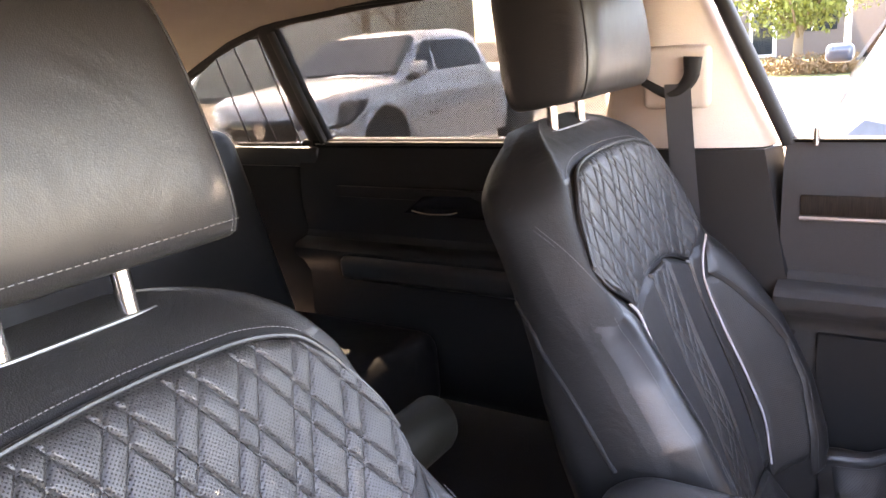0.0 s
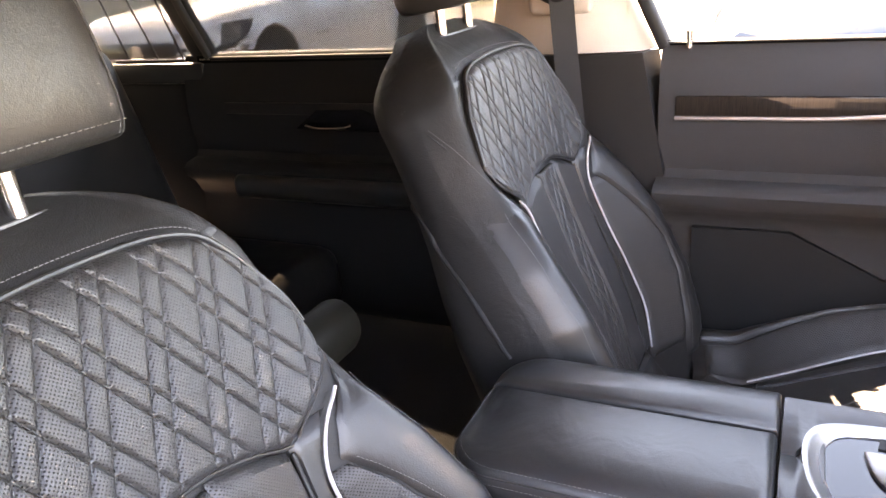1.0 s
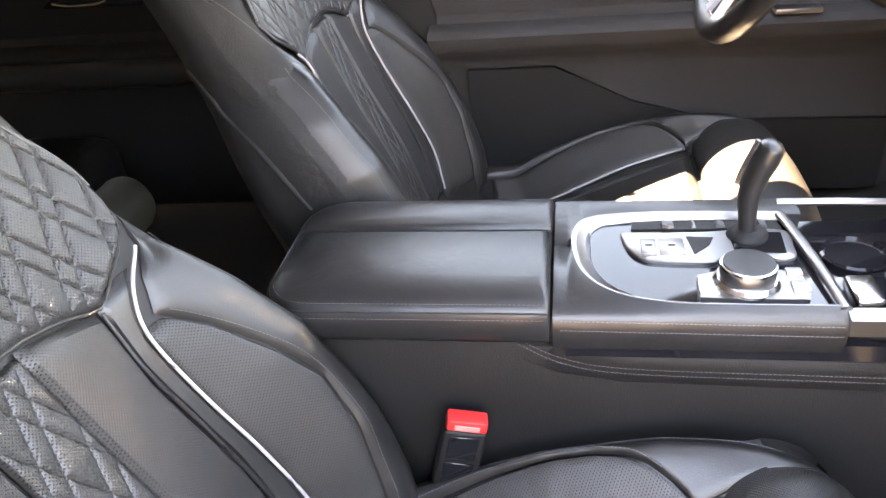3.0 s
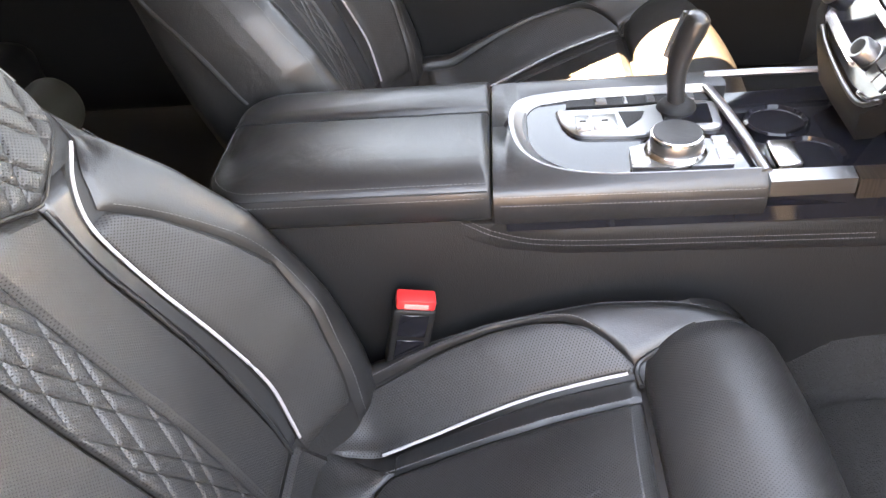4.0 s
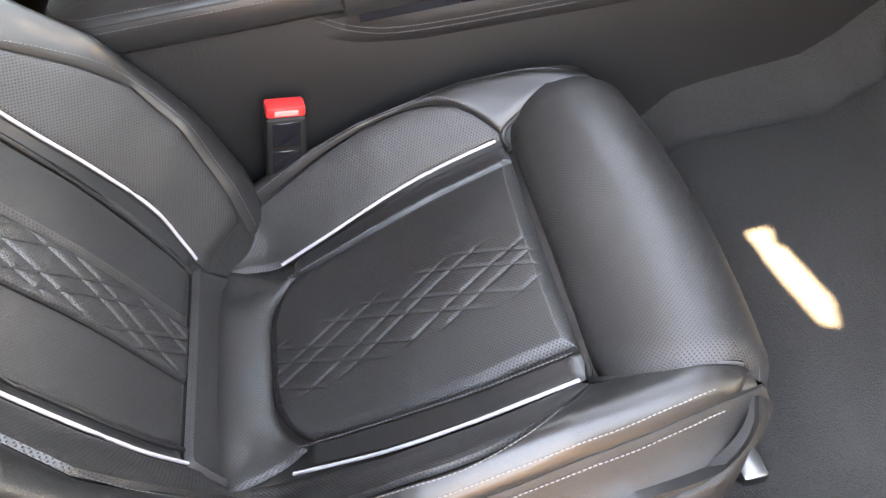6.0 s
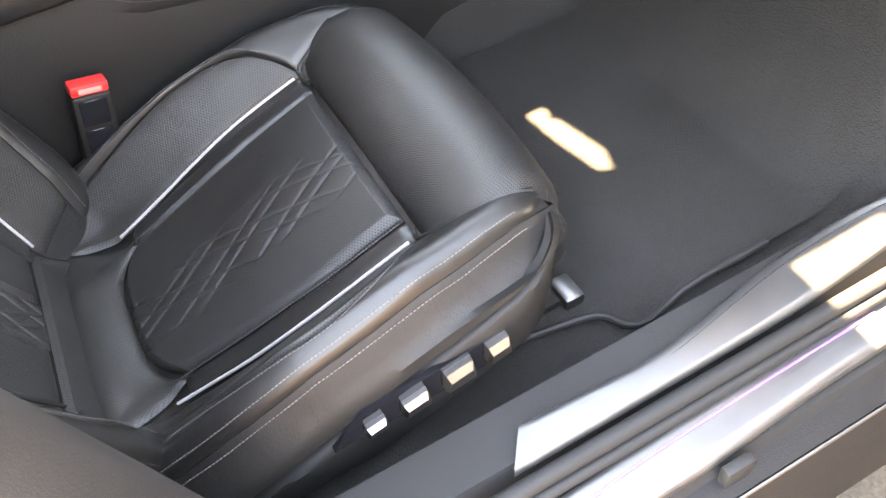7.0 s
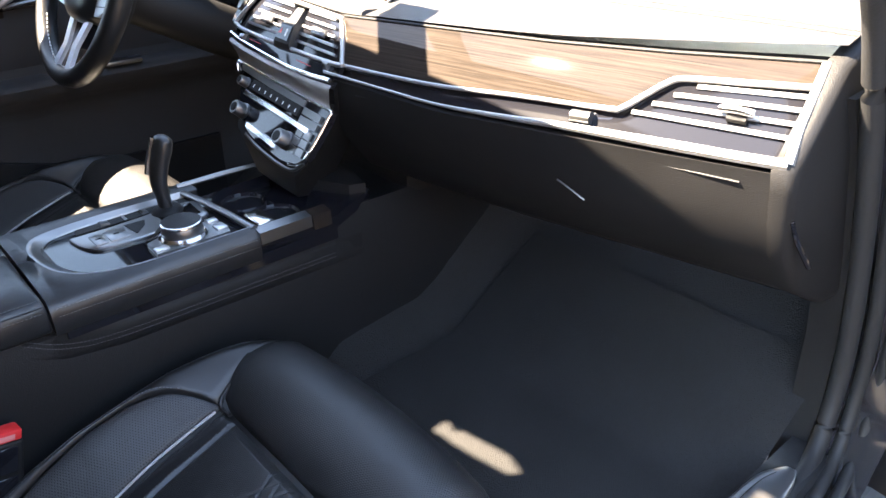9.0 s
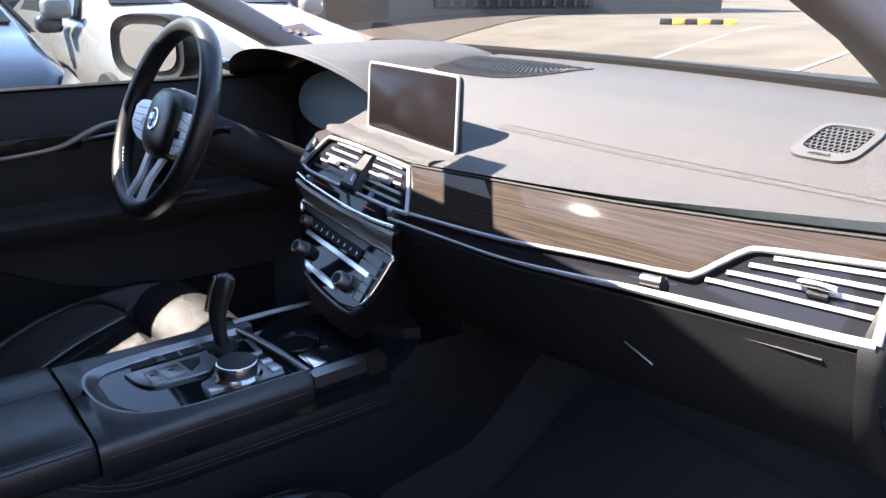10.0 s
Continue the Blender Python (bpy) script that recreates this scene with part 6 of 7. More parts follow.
for k in range(8):
    x = -0.100 + k * 0.0195
    z = row_z(x)
    bt = part("button", plate([s2(x, z, 0.0065), s2(x + 0.0185, z - 0.0012, 0.0065), s2(x + 0.0185, z - 0.0142, 0.0075), s2(x, z - 0.013, 0.0075)], 0.004, ST_N), PLASTIC, stack, smooth=False)
    part("printed_bar", plate([s2(x + dx, z - dz, 0.0078) for dx, dz in ((0.0085, 0.006), (0.0105, 0.006), (0.0105, 0.0105), (0.0085, 0.0105))], 0.0005, ST_N), WHITE, bt, smooth=False)
for z in (0.857, 0.846):
    part("button", plate([s2(x, z + dz, 0.007) for x, dz in ((0.064, 0.0), (0.114, -0.003), (0.113, -0.012), (0.064, -0.009))], 0.004, ST_N), SATIN, stack, "silver button", smooth=False)
part("chrome_rail", loft([[s2(x, z + 0.0045, 0.004), s2(x, z + 0.003, 0.009), s2(x, z - 0.003, 0.009), s2(x, z - 0.0045, 0.004)] for x, z in ((-0.108, 0.846), (-0.03, 0.841), (0.05, 0.835), (0.100, 0.831))]), CHROME, stack, "broad satin rail", angle=30)
part("chrome_rail", loft([[s2(x, z + 0.0045, 0.004), s2(x, z + 0.003, 0.009), s2(x, z - 0.003, 0.009), s2(x, z - 0.0045, 0.004)] for x, z in ((-0.060, 0.808), (-0.01, 0.803), (0.040, 0.799))]), CHROME, stack, "broad satin rail", angle=30)
part("lower_lip", tube(catmull([s2(x, z, 0.0) for x, z in ((-0.062, 0.797), (-0.02, 0.789), (0.05, 0.782), (0.095, 0.782), (0.115, 0.795))], 5), 0.0028, 8), SATIN, stack, "thin satin lower line")
for x in (0.072, 0.092):
    for z in (0.800, 0.811, 0.822):
        part("button", plate([s2(x, z, 0.007), s2(x + 0.018, z - 0.001, 0.007), s2(x + 0.018, z + 0.0085, 0.007), s2(x, z + 0.0095, 0.007)], 0.003, ST_N), SATIN, stack, smooth=False)


def knob_on(x, z, r, l):
    q = Vector(ST_N).to_track_quat("Z", "Y").to_matrix().to_4x4()
    m = Matrix.Translation(s2(x, z, 0.003)) @ q
    return lathe([(r * 1.1, 0.0), (r * 1.1, l * 0.2), (r, l * 0.25), (r * 0.95, l * 0.9), (r * 0.85, l), (r * 0.5, l)], 28, m)


for x, z, r, l in ((0.056, 0.811, 0.0135, 0.022), (-0.090, 0.822, 0.0125, 0.022), (-0.122, 0.858, 0.0085, 0.016)):
    k = part("dial", knob_on(x, z, r, l), SATIN, stack, "ribbed silver dial")
    part("dial_face", knob_on(x, z, r * 0.7, l + 0.001), PLASTIC, k)

part("stack_core", box((-0.19, 0.86, 0.60), (0.11, 1.25, 0.965), 0.02), PLASTIC, stack)

# screen
disp = thing("display_screen", "dark glossy freestanding display with a thin silver rim", "display")
SC = [Vector(p) for p in ((-0.163, 0.862, 0.988), (0.112, 0.843, 0.985), (0.090, 0.866, 1.100), (-0.188, 0.886, 1.100))]
cn = (SC[1] - SC[0]).cross(SC[3] - SC[0]).normalized()


def sc(a, b, off):
    p = (SC[0] * (1 - a) + SC[1] * a) * (1 - b) + (SC[3] * (1 - a) + SC[2] * a) * b
    return p + cn * off


def round_rect(m0, m1, n=6, r=0.05):
    out = []
    for cx, cy, a0 in ((1 - m0 - r * 0.45, 1 - m1 - r, 0), (m0 + r * 0.45, 1 - m1 - r, 90), (m0 + r * 0.45, m1 + r, 180), (1 - m0 - r * 0.45, m1 + r, 270)):
        for k in range(n):
            t = radians(a0 + 90 * k / (n - 1))
            out.append((cx + r * 0.45 * math.cos(t), cy + r * math.sin(t)))
    return out


part("housing", loft([[sc(a, b, o) for a, b in round_rect(m, m * 2)] for m, o in ((0.0, 0.0), (0.0, -0.008), (0.02, -0.014))]), PLASTIC, disp, angle=30)
part("glass", loft([[sc(a, b, o) for a, b in round_rect(m, m * 2)] for m, o in ((0.010, 0.0), (0.010, 0.0016), (0.014, 0.002))]), SCREEN, disp, "dark glossy screen glass", angle=30)
part("rim", tube([sc(a, b, 0.0005) for a, b in round_rect(0.003, 0.006)] + [sc(*round_rect(0.003, 0.006)[0], 0.0005)], 0.0028, 8), PALE_SATIN, disp, "thin silver rim")
part("foot", box((-0.09, 0.862, 0.95), (0.04, 0.885, 1.0), 0.005), PLASTIC, disp)
led = [(x, max(st(x, lip_z(x)).y, face(x, lip_z(x)).y) + 0.25 * max(0.0, -0.165 - x) ** 1.0, lip_z(x)) for x in np.linspace(-0.200, 0.12, 24)]
part("screen_ledge", loft([[(x, y - 0.007, z + 0.003), (x, y - 0.005, z + 0.008), (x, y + 0.002, z + 0.010), (x, y + 0.045, z + 0.006), (x, y + 0.045, z - 0.02), (x, y + 0.0, z - 0.006)] for x, y, z in led]), DASH_LEATHER, dash, "leather ledge under the screen", angle=50)

# instrument hood and column side of the dashboard
def hood(a, b):
    x = -0.76 + 0.572 * a
    k = math.sin(max(0, (a - 0.02) / 0.98) * math.pi * 0.985) ** 0.5
    y0 = 0.80 + 0.06 * (1 - k) + 0.05 * a
    z0 = 1.02 + 0.092 * k - 0.01 * a
    y = y0 + (1.46 - y0) * b
    return (x, y, z0 + 0.006 * math.sin(b * math.pi) - 0.02 * smooth((b - 0.5) * 2) * k - 0.07 * smooth((a - 0.75) * 4) * smooth(b * 2.5))


part("instrument_hood", sheet(hood, 36, 16), DASH_LEATHER, dash, "stitched leather hood over the instruments")
part("hood_side", sheet(lambda a, b: Vector(hood(1.0, a)) - Vector((-0.004 * b, 0, 0.13 * b)), 12, 6), DASH_LEATHER, dash)
part("stitching", stitches([Vector(hood(a, 0.03)) + Vector((0, 0, 0.002)) for a in np.linspace(0.03, 0.97, 40)], radius=0.0005), THREAD, dash)
part("instrument_cavity", sheet(lambda a, b: (-0.75 + 0.555 * a, 0.985 + 0.09 * math.sin(b * math.pi * 0.5) * math.sin(max(0.0, min(1.0, a)) * math.pi) ** 0.4, 0.86 + (hood(a * 0.97 + 0.017, 0.25)[2] - 0.863) * b), 30, 12), RUBBER, dash, "dark instrument recess")
glass_pts = [(-0.400 + 0.205 * math.copysign(abs(math.cos(t)) ** 0.7, math.cos(t)), 0.995 + 0.062 * math.sin(t)) for t in np.linspace(0, math.tau, 40, endpoint=False)]
part("instrument_glass", plate([(x, 0.955 + 0.35 * (z - 0.99), z) for x, z in glass_pts], 0.006, (0, -1, 0)), material("smoked_cluster_glass", (0.05, 0.062, 0.072), 0.45, vary=0.05), dash, "smoked oval instrument glass", smooth=False)
part("column_side", loft([[(x, 0.99, 0.93), (x, 0.985, 0.90), (x, 0.995, 0.80), (x, 1.03, 0.68), (x, 1.1, 0.62), (x, 1.3, 0.86)] for x in (-0.765, -0.6, -0.4, -0.20)]), RUBBER, dash, angle=60)

# ---- steering wheel ----
wheel = thing("steering_wheel", "black leather steering wheel with silver spokes", "steering wheel")
WH = Matrix.Translation((-0.393, 0.573, 1.003)) @ Matrix.Rotation(radians(66), 4, "X")
RW = 0.172
rim = [WH @ Vector((RW * 1.02 * math.cos(t), RW * math.sin(t), 0)) for t in np.linspace(0, math.tau, 64, endpoint=False)]


def ring_tube(R, r, m, n=64, k=14, sx=1.0):
    bm = bmesh.new()
    rings = [[bm.verts.new(m @ Vector(((R * sx + r * math.cos(b)) * math.cos(a), (R + r * math.cos(b)) * math.sin(a), r * 1.15 * math.sin(b)))) for b in np.linspace(0, math.tau, k, endpoint=False)]
             for a in np.linspace(0, math.tau, n, endpoint=False)]
    for i in range(n):
        for j in range(k):
            bm.faces.new((rings[i][j], rings[i][(j + 1) % k], rings[(i + 1) % n][(j + 1) % k], rings[(i + 1) % n][j]))
    return bm


part("rim", ring_tube(RW, 0.0165, WH, sx=1.02), LEATHER, wheel, "black leather rim")
HB = WH @ Matrix.Translation((0, -0.008, -0.030))
hub = bmesh.new()
hp = [(0.070 * math.copysign(abs(math.cos(t)) ** 0.7, math.cos(t)), 0.004 + 0.062 * math.copysign(abs(math.sin(t)) ** 0.8, math.sin(t)) * (1 if math.sin(t) > 0 else 1.15)) for t in np.linspace(0, math.tau, 48, endpoint=False)]
loft([[HB @ Vector((x * k, y * k, z)) for x, y in hp] for k, z in ((0.90, -0.04), (0.98, -0.01), (1.0, 0.012), (0.98, 0.024), (0.92, 0.034), (0.80, 0.040), (0.6, 0.0435), (0.3, 0.045))], bm=hub)
h = part("hub", hub, LEATHER_SOFT, wheel, "black leather hub pad", angle=60)
part("badge", lathe([(0.022, 0.040), (0.022, 0.047), (0.019, 0.048), (0.017, 0.047)], 32, HB), CHROME, h, "round chrome badge")
for sx in (-1, 1):
    part("badge_field", plate([HB @ Vector((sx * 0.015 * math.cos(t), sx * 0.015 * math.sin(t), 0.0486)) for t in np.linspace(0, math.pi / 2, 8)] + [HB @ Vector((0, 0, 0.0486))], 0.0006, (0, 0, 1)), material("blue_enamel", (0.10, 0.28, 0.60), 0.3) if sx < 0 else bpy.data.materials["blue_enamel"], h, smooth=False)
for s in (-1, 1):
    seam = [HB @ Vector((s * (0.040 + 0.004 * math.cos(q * 2)), -0.052 + 0.112 * q, 0.0425 - 0.010 * abs(q - 0.5) ** 2 * 4)) for q in np.linspace(0, 1, 20)]
    part("stitching", stitches(seam, 0.003, 0.002, 0.0006), THREAD, h)
for s in (-1, 1):
    sp_ = part("spoke", loft([[WH @ Vector((s * x, y0, z)), WH @ Vector((s * x, y1, z)), WH @ Vector((s * x, y1, z - 0.020)), WH @ Vector((s * x, y0, z - 0.020))] for x, y0, y1, z in ((0.055, -0.052, 0.030, -0.012), (0.11, -0.050, 0.020, -0.006), (0.165, -0.030, 0.010, 0.004))]), GLOSS_BLACK, wheel, "side spoke with buttons", angle=30)

    def on_plate(x, y, o, s=s):
        return WH @ Vector((s * x, y, interp(x, (0.055, 0.165), (-0.010, 0.004)) + o))
    part("button_plate", loft([[on_plate(x, y0, 0.004), on_plate(x, y1, 0.004), on_plate(x, y1, -0.004), on_plate(x, y0, -0.004)] for x, y0, y1 in ((0.066, -0.056, 0.022), (0.10, -0.052, 0.022), (0.125, -0.042, 0.018), (0.140, -0.026, 0.006))]), material("pale_silver_buttons", (0.62, 0.64, 0.68), 0.35, 0.4, vary=0.05) if s < 0 else bpy.data.materials["pale_silver_buttons"], sp_, "pale silver button plate", angle=30)
    for r in range(4):
        part("button_gap", plate([on_plate(x, y, 0.0046) for x, y in ((0.068, -0.040 + 0.016 * r), (0.134 - 0.004 * abs(r - 1.5), -0.036 + 0.013 * r), (0.134 - 0.004 * abs(r - 1.5), -0.0348 + 0.013 * r), (0.068, -0.0388 + 0.016 * r))], 0.001, WH.to_3x3() @ Vector((0, 0, 1))), PLASTIC, sp_, smooth=False)
    part("roller", loft([[on_plate(x, y, o) for x, y in ((0.074, -0.026), (0.092, -0.026), (0.092, -0.012), (0.074, -0.012))] for o in (0.003, 0.009)]), GLOSS_BLACK, sp_, "small black roller", angle=30)
part("lower_spoke", loft([[WH @ Vector((x0, y, z)), WH @ Vector((x1, y, z)), WH @ Vector((x1, y, z - 0.02)), WH @ Vector((x0, y, z - 0.02))] for x0, x1, y, z in ((-0.046, 0.046, -0.07, -0.012), (-0.030, 0.030, -0.115, -0.004), (-0.040, 0.040, -0.165, 0.004))]), GLOSS_BLACK, wheel, "dark lower spoke", angle=30)
for s in (-1, 1):
    part("spoke_inlay", loft([[WH @ Vector((s * x0, y, z + 0.004)), WH @ Vector((s * x1, y, z + 0.004)), WH @ Vector((s * x1, y, z - 0.003)), WH @ Vector((s * x0, y, z - 0.003))] for x0, x1, y, z in ((0.026, 0.047, -0.068, -0.010), (0.012, 0.032, -0.115, -0.002), (0.020, 0.041, -0.158, 0.006))]), bpy.data.materials["pale_silver_buttons"], wheel, "pale silver spoke inlay", angle=30)
part("stitching", stitches([WH @ Vector((0.157 * math.cos(t), 0.155 * math.sin(t), 0.006)) for t in np.linspace(-2.6, -0.5, 40)], 0.004, 0.005, 0.0012), WHITE, wheel)
part("column", tube([WH @ Vector((0, 0, -0.02)), WH @ Vector((0, -0.01, -0.12)), WH @ Vector((0, -0.02, -0.30))], [0.045, 0.046, 0.050], 20), PLASTIC, wheel)
for s in (-1, 1):
    part("stalk", tube([WH @ Vector((s * 0.04, 0.0, -0.075)), WH @ Vector((s * 0.09, 0.015, -0.075)), WH @ Vector((s * 0.145, 0.02, -0.07))], [0.006, 0.006, 0.008], 10), PLASTIC, wheel, "black column stalk")
    part("paddle", tube([WH @ Vector((s * 0.10, 0.05, -0.025)), WH @ Vector((s * 0.13, 0.03, -0.025)), WH @ Vector((s * 0.13, -0.03, -0.025))], 0.008, 8, 0.4), SATIN, wheel)

# stickers, darkened for shade and placed to fit the view; driver's mirror
SN = Vector((0.5, -0.7, 0.5)).normalized()
st1 = solo("inspection_sticker", plate([(-0.715, 0.965, 1.136), (-0.668, 1.007, 1.147), (-0.610, 1.030, 1.122), (-0.657, 0.992, 1.115)], 0.001, SN), material("blue_sticker", (0.002, 0.004, 0.040), 0.6, spec=0.1), "blue-edged inspection sticker at the windscreen's corner", "sticker", smooth=False)
part("printed_field", plate([Vector(p) + SN * 0.001 for p in ((-0.697, 0.9765, 1.1335), (-0.667, 1.0025, 1.1405), (-0.629, 1.0175, 1.1230), (-0.661, 0.993, 1.1205))], 0.0006, SN), material("pink_paper", (0.030, 0.025, 0.026), 0.8, spec=0.1), st1, smooth=False)
for k in range(3):
    a = Vector((-0.689 + 0.019 * k, 0.980 + 0.0095 * k, 1.1325 - 0.003 * k)) + SN * 0.002
    part("printed_bar", plate([a, a + Vector((0.008, 0.006, 0.001)), a + Vector((0.014, 0.006, -0.007)), a + Vector((0.006, 0, -0.007))], 0.0005, SN), RUBBER, st1, smooth=False)
solo("paper_sticker", plate([(-0.765, 0.931, 1.138), (-0.743, 0.950, 1.143), (-0.712, 0.964, 1.129), (-0.735, 0.942, 1.118)], 0.001, SN), material("tan_paper", (0.032, 0.021, 0.012), 0.8, spec=0.1), "tan paper sticker at the windscreen's corner", "sticker", smooth=False)
mir = thing("door_mirror", "black door mirror outside the driver's window", "mirror")
mp_ = [(0.118 * math.copysign(abs(math.cos(t)) ** 0.6, math.cos(t)), 0.074 * math.copysign(abs(math.sin(t)) ** 0.7, math.sin(t))) for t in np.linspace(0, math.tau, 40, endpoint=False)]
MM = Matrix.Translation((-0.945, 0.735, 1.085)) @ Matrix.Rotation(radians(24), 4, "Z") @ Matrix.Rotation(radians(90), 4, "X")
part("shell", loft([[MM @ Vector((x * k, y * k, z)) for x, y in mp_] for k, z in ((0.93, 0.0), (1.05, 0.008), (1.08, -0.01), (1.05, -0.05), (0.8, -0.09), (0.4, -0.105))]), RUBBER, mir, angle=60)
part("mirror_glass", plate([MM @ Vector((x * 0.80, y * 0.74, 0.004)) for x, y in mp_], 0.003, MM.to_3x3() @ Vector((0, 0, 1))), material("mirror_silver", (0.9, 0.9, 0.9), 0.02, 1.0, vary=0.0), mir, "mirror glass", smooth=False)
part("arm", tube([(-0.76, 0.86, 1.05), (-0.86, 0.86, 1.06)], 0.02, 10, 0.6), CAR_BLACK, mir)

# ---- outside ----
def ground_z(x, y):
    return -0.42 * smooth((-x - 1.5) / 9.0)


def ground():
    bm = bmesh.new()
    xs = sorted(set([-600, -200, -80, -40, -25, -18] + list(np.linspace(-14, 3, 18)) + [6, 12, 30, 100, 600]))
    ys = sorted(set([-600, -100, -30, -10, -4, 0, 4, 10, 20, 40, 80, 200, 600]))
    vs = [[bm.verts.new((x, y, ground_z(x, y))) for y in ys] for x in xs]
    for i in range(len(xs) - 1):
        for j in range(len(ys) - 1):
            bm.faces.new((vs[i][j], vs[i + 1][j], vs[i + 1][j + 1], vs[i][j + 1]))
    return bm


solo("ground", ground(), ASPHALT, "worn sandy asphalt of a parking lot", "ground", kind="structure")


def car_body(name, label, profile, width, paint, m, wheels, wheel_r, pieces=()):
    """A parked car: profile of (y, z) rows with half widths, lofted along its length (front towards +y)."""
    c = thing(name, label, "car")
    c.matrix_world = m
    rings = []
    for y, zl, zb, zt, wb, wt in profile:
        rings.append([(-wb, y, zl), (-wb * 1.0, y, (zl + zb) / 2), (-wb, y, zb), (-wt, y, zt - 0.06), (-wt * 0.88, y, zt), (0, y, zt + 0.02), (wt * 0.88, y, zt), (wt, y, zt - 0.06), (wb, y, zb), (wb, y, (zl + zb) / 2), (wb, y, zl)])
    part("body", loft(rings), paint, c, angle=50)
    for y in wheels:
        for s in (-1, 1):
            wm = Matrix.Translation((s * (width - 0.10), y, wheel_r)) @ Matrix.Rotation(radians(90), 4, "Y")
            w = part("wheel", lathe([(wheel_r * 0.6, -0.11), (wheel_r * 0.96, -0.11), (wheel_r, -0.07), (wheel_r, 0.07), (wheel_r * 0.96, 0.11), (wheel_r * 0.6, 0.11)], 30, wm), TYRE, c)
            part("rim", lathe([(wheel_r * 0.62, -0.10), (wheel_r * 0.62, 0.112), (wheel_r * 0.2, 0.10)], 20, wm), RIM, w)
    return c


def pickup():
    m = pose(-7.88, -5.92, -0.33, 0, 0, -90)
    c = thing("pickup_truck", "white four-door pickup truck parked outside", "truck")
    c.matrix_world = m
    W = 0.93
    # lower body with hood
    def ring(y, zl, zt, w, crown=0.03):
        return [(-w, y, zl), (-w - 0.01, y, (zl + zt) / 2), (-w + 0.01, y, zt - 0.08), (-w + 0.08, y, zt), (0, y, zt + crown), (w - 0.08, y, zt), (w - 0.01, y, zt - 0.08), (w + 0.01, y, (zl + zt) / 2), (w, y, zl)]
    part("body", loft([ring(y, zl, zt, w) for y, zl, zt, w in ((2.68, 0.45, 0.93, 0.70), (2.60, 0.38, 1.08, 0.84), (2.40, 0.36, 1.14, 0.91), (1.8, 0.36, 1.19, 0.93), (1.30, 0.36, 1.22, 0.93), (0.9, 0.36, 1.20, 0.93), (-1.0, 0.36, 1.17, 0.93), (-1.05, 0.36, 1.17, 0.93), (-2.6, 0.45, 1.17, 0.92), (-2.68, 0.5, 1.15, 0.90))]), CAR_WHITE, c, angle=50)

    def cab(y, zt, w):
        return [(-0.91, y, 1.10), (-0.90, y, 1.18), (-w, y, zt - 0.10), (-w + 0.10, y, zt), (0, y, zt + 0.02), (w - 0.10, y, zt), (w, y, zt - 0.10), (0.90, y, 1.18), (0.91, y, 1.10)]
    part("cab", loft([cab(y + 0.22, z, w) for y, z, w in ((1.12, 1.25, 0.86), (0.95, 1.34, 0.82), (0.40, 1.69, 0.70), (0.15, 1.74, 0.70), (-0.6, 1.74, 0.70), (-0.95, 1.68, 0.71), (-1.02, 1.58, 0.74))]), CAR_WHITE, c, "white cab", angle=50)
    part("windscreen", loft([[(-0.80, 1.31, 1.30), (0.80, 1.31, 1.30), (0.80, 1.24, 1.25), (-0.80, 1.24, 1.25)], [(-0.66, 0.72, 1.70), (0.66, 0.72, 1.70), (0.66, 0.62, 1.65), (-0.66, 0.62, 1.65)]]), CAR_GLASS, c, "dark windscreen", angle=20)
    for s in (-1, 1):
        for pts in (((1.05, 1.26), (0.55, 1.26), (0.44, 1.60), (0.54, 1.61)), ((0.47, 1.26), (-0.60, 1.26), (-0.64, 1.46), (-0.48, 1.60), (0.37, 1.61))):
            part("side_window", plate([(s * (0.905 - (z - 1.18) * 0.385), y, z) for y, z in pts], 0.02 * s, (1, 0, 0)), CAR_GLASS, c, "dark side window", smooth=False)
        part("door_mirror", box((s * 0.92 - 0.10 + 0.1 * s, 1.00, 1.22), (s * 0.92 + 0.10 + 0.1 * s, 1.15, 1.38), 0.05, 4), CAR_WHITE, c, "white door mirror")
        part("mirror_base", box((s * 0.92 - 0.07, 1.02, 1.18), (s * 0.92 + 0.07, 1.13, 1.24), 0.02), PLASTIC, c)
        part("headlamp", loft([[(s * 0.50, 2.68, 0.98), (s * 0.50, 2.70, 0.84)], [(s * 0.80, 2.60, 1.03), (s * 0.82, 2.61, 0.81)], [(s * 0.935, 2.34, 1.055), (s * 0.950, 2.36, 0.84)], [(s * 0.955, 2.02, 1.045), (s * 0.955, 2.10, 0.96)]], closed=False, caps=False), LAMP_LENS, c, "clear headlamp")
        part("lamp_frame", tube([(s * 0.50, 2.70, 0.835), (s * 0.82, 2.61, 0.805), (s * 0.952, 2.36, 0.835), (s * 0.957, 2.10, 0.955), (s * 0.957, 2.01, 1.05)], 0.02, 6), GLOSS_BLACK, c)
        for yw in (1.70, -1.53):
            arch = [(s * 0.945, yw + 0.50 * math.cos(t), 0.48 + 0.50 * math.sin(t)) for t in np.linspace(0, math.pi, 16)]
            part("wheel_arch", tube(arch, 0.045, 8), CAR_WHITE, c)
            part("arch_shade", lathe([(0.46, -0.02), (0.46, 0.02), (0.2, 0.02)], 28, Matrix.Translation((s * 0.925, yw, 0.48)) @ Matrix.Rotation(radians(90), 4, "Y")), RUBBER, c)
            wm = Matrix.Translation((s * 0.86, yw, 0.38)) @ Matrix.Rotation(radians(90), 4, "Y")
            w = part("wheel", lathe([(0.25, -0.12), (0.36, -0.12), (0.38, -0.08), (0.38, 0.08), (0.36, 0.12), (0.25, 0.12)], 30, wm), TYRE, c)
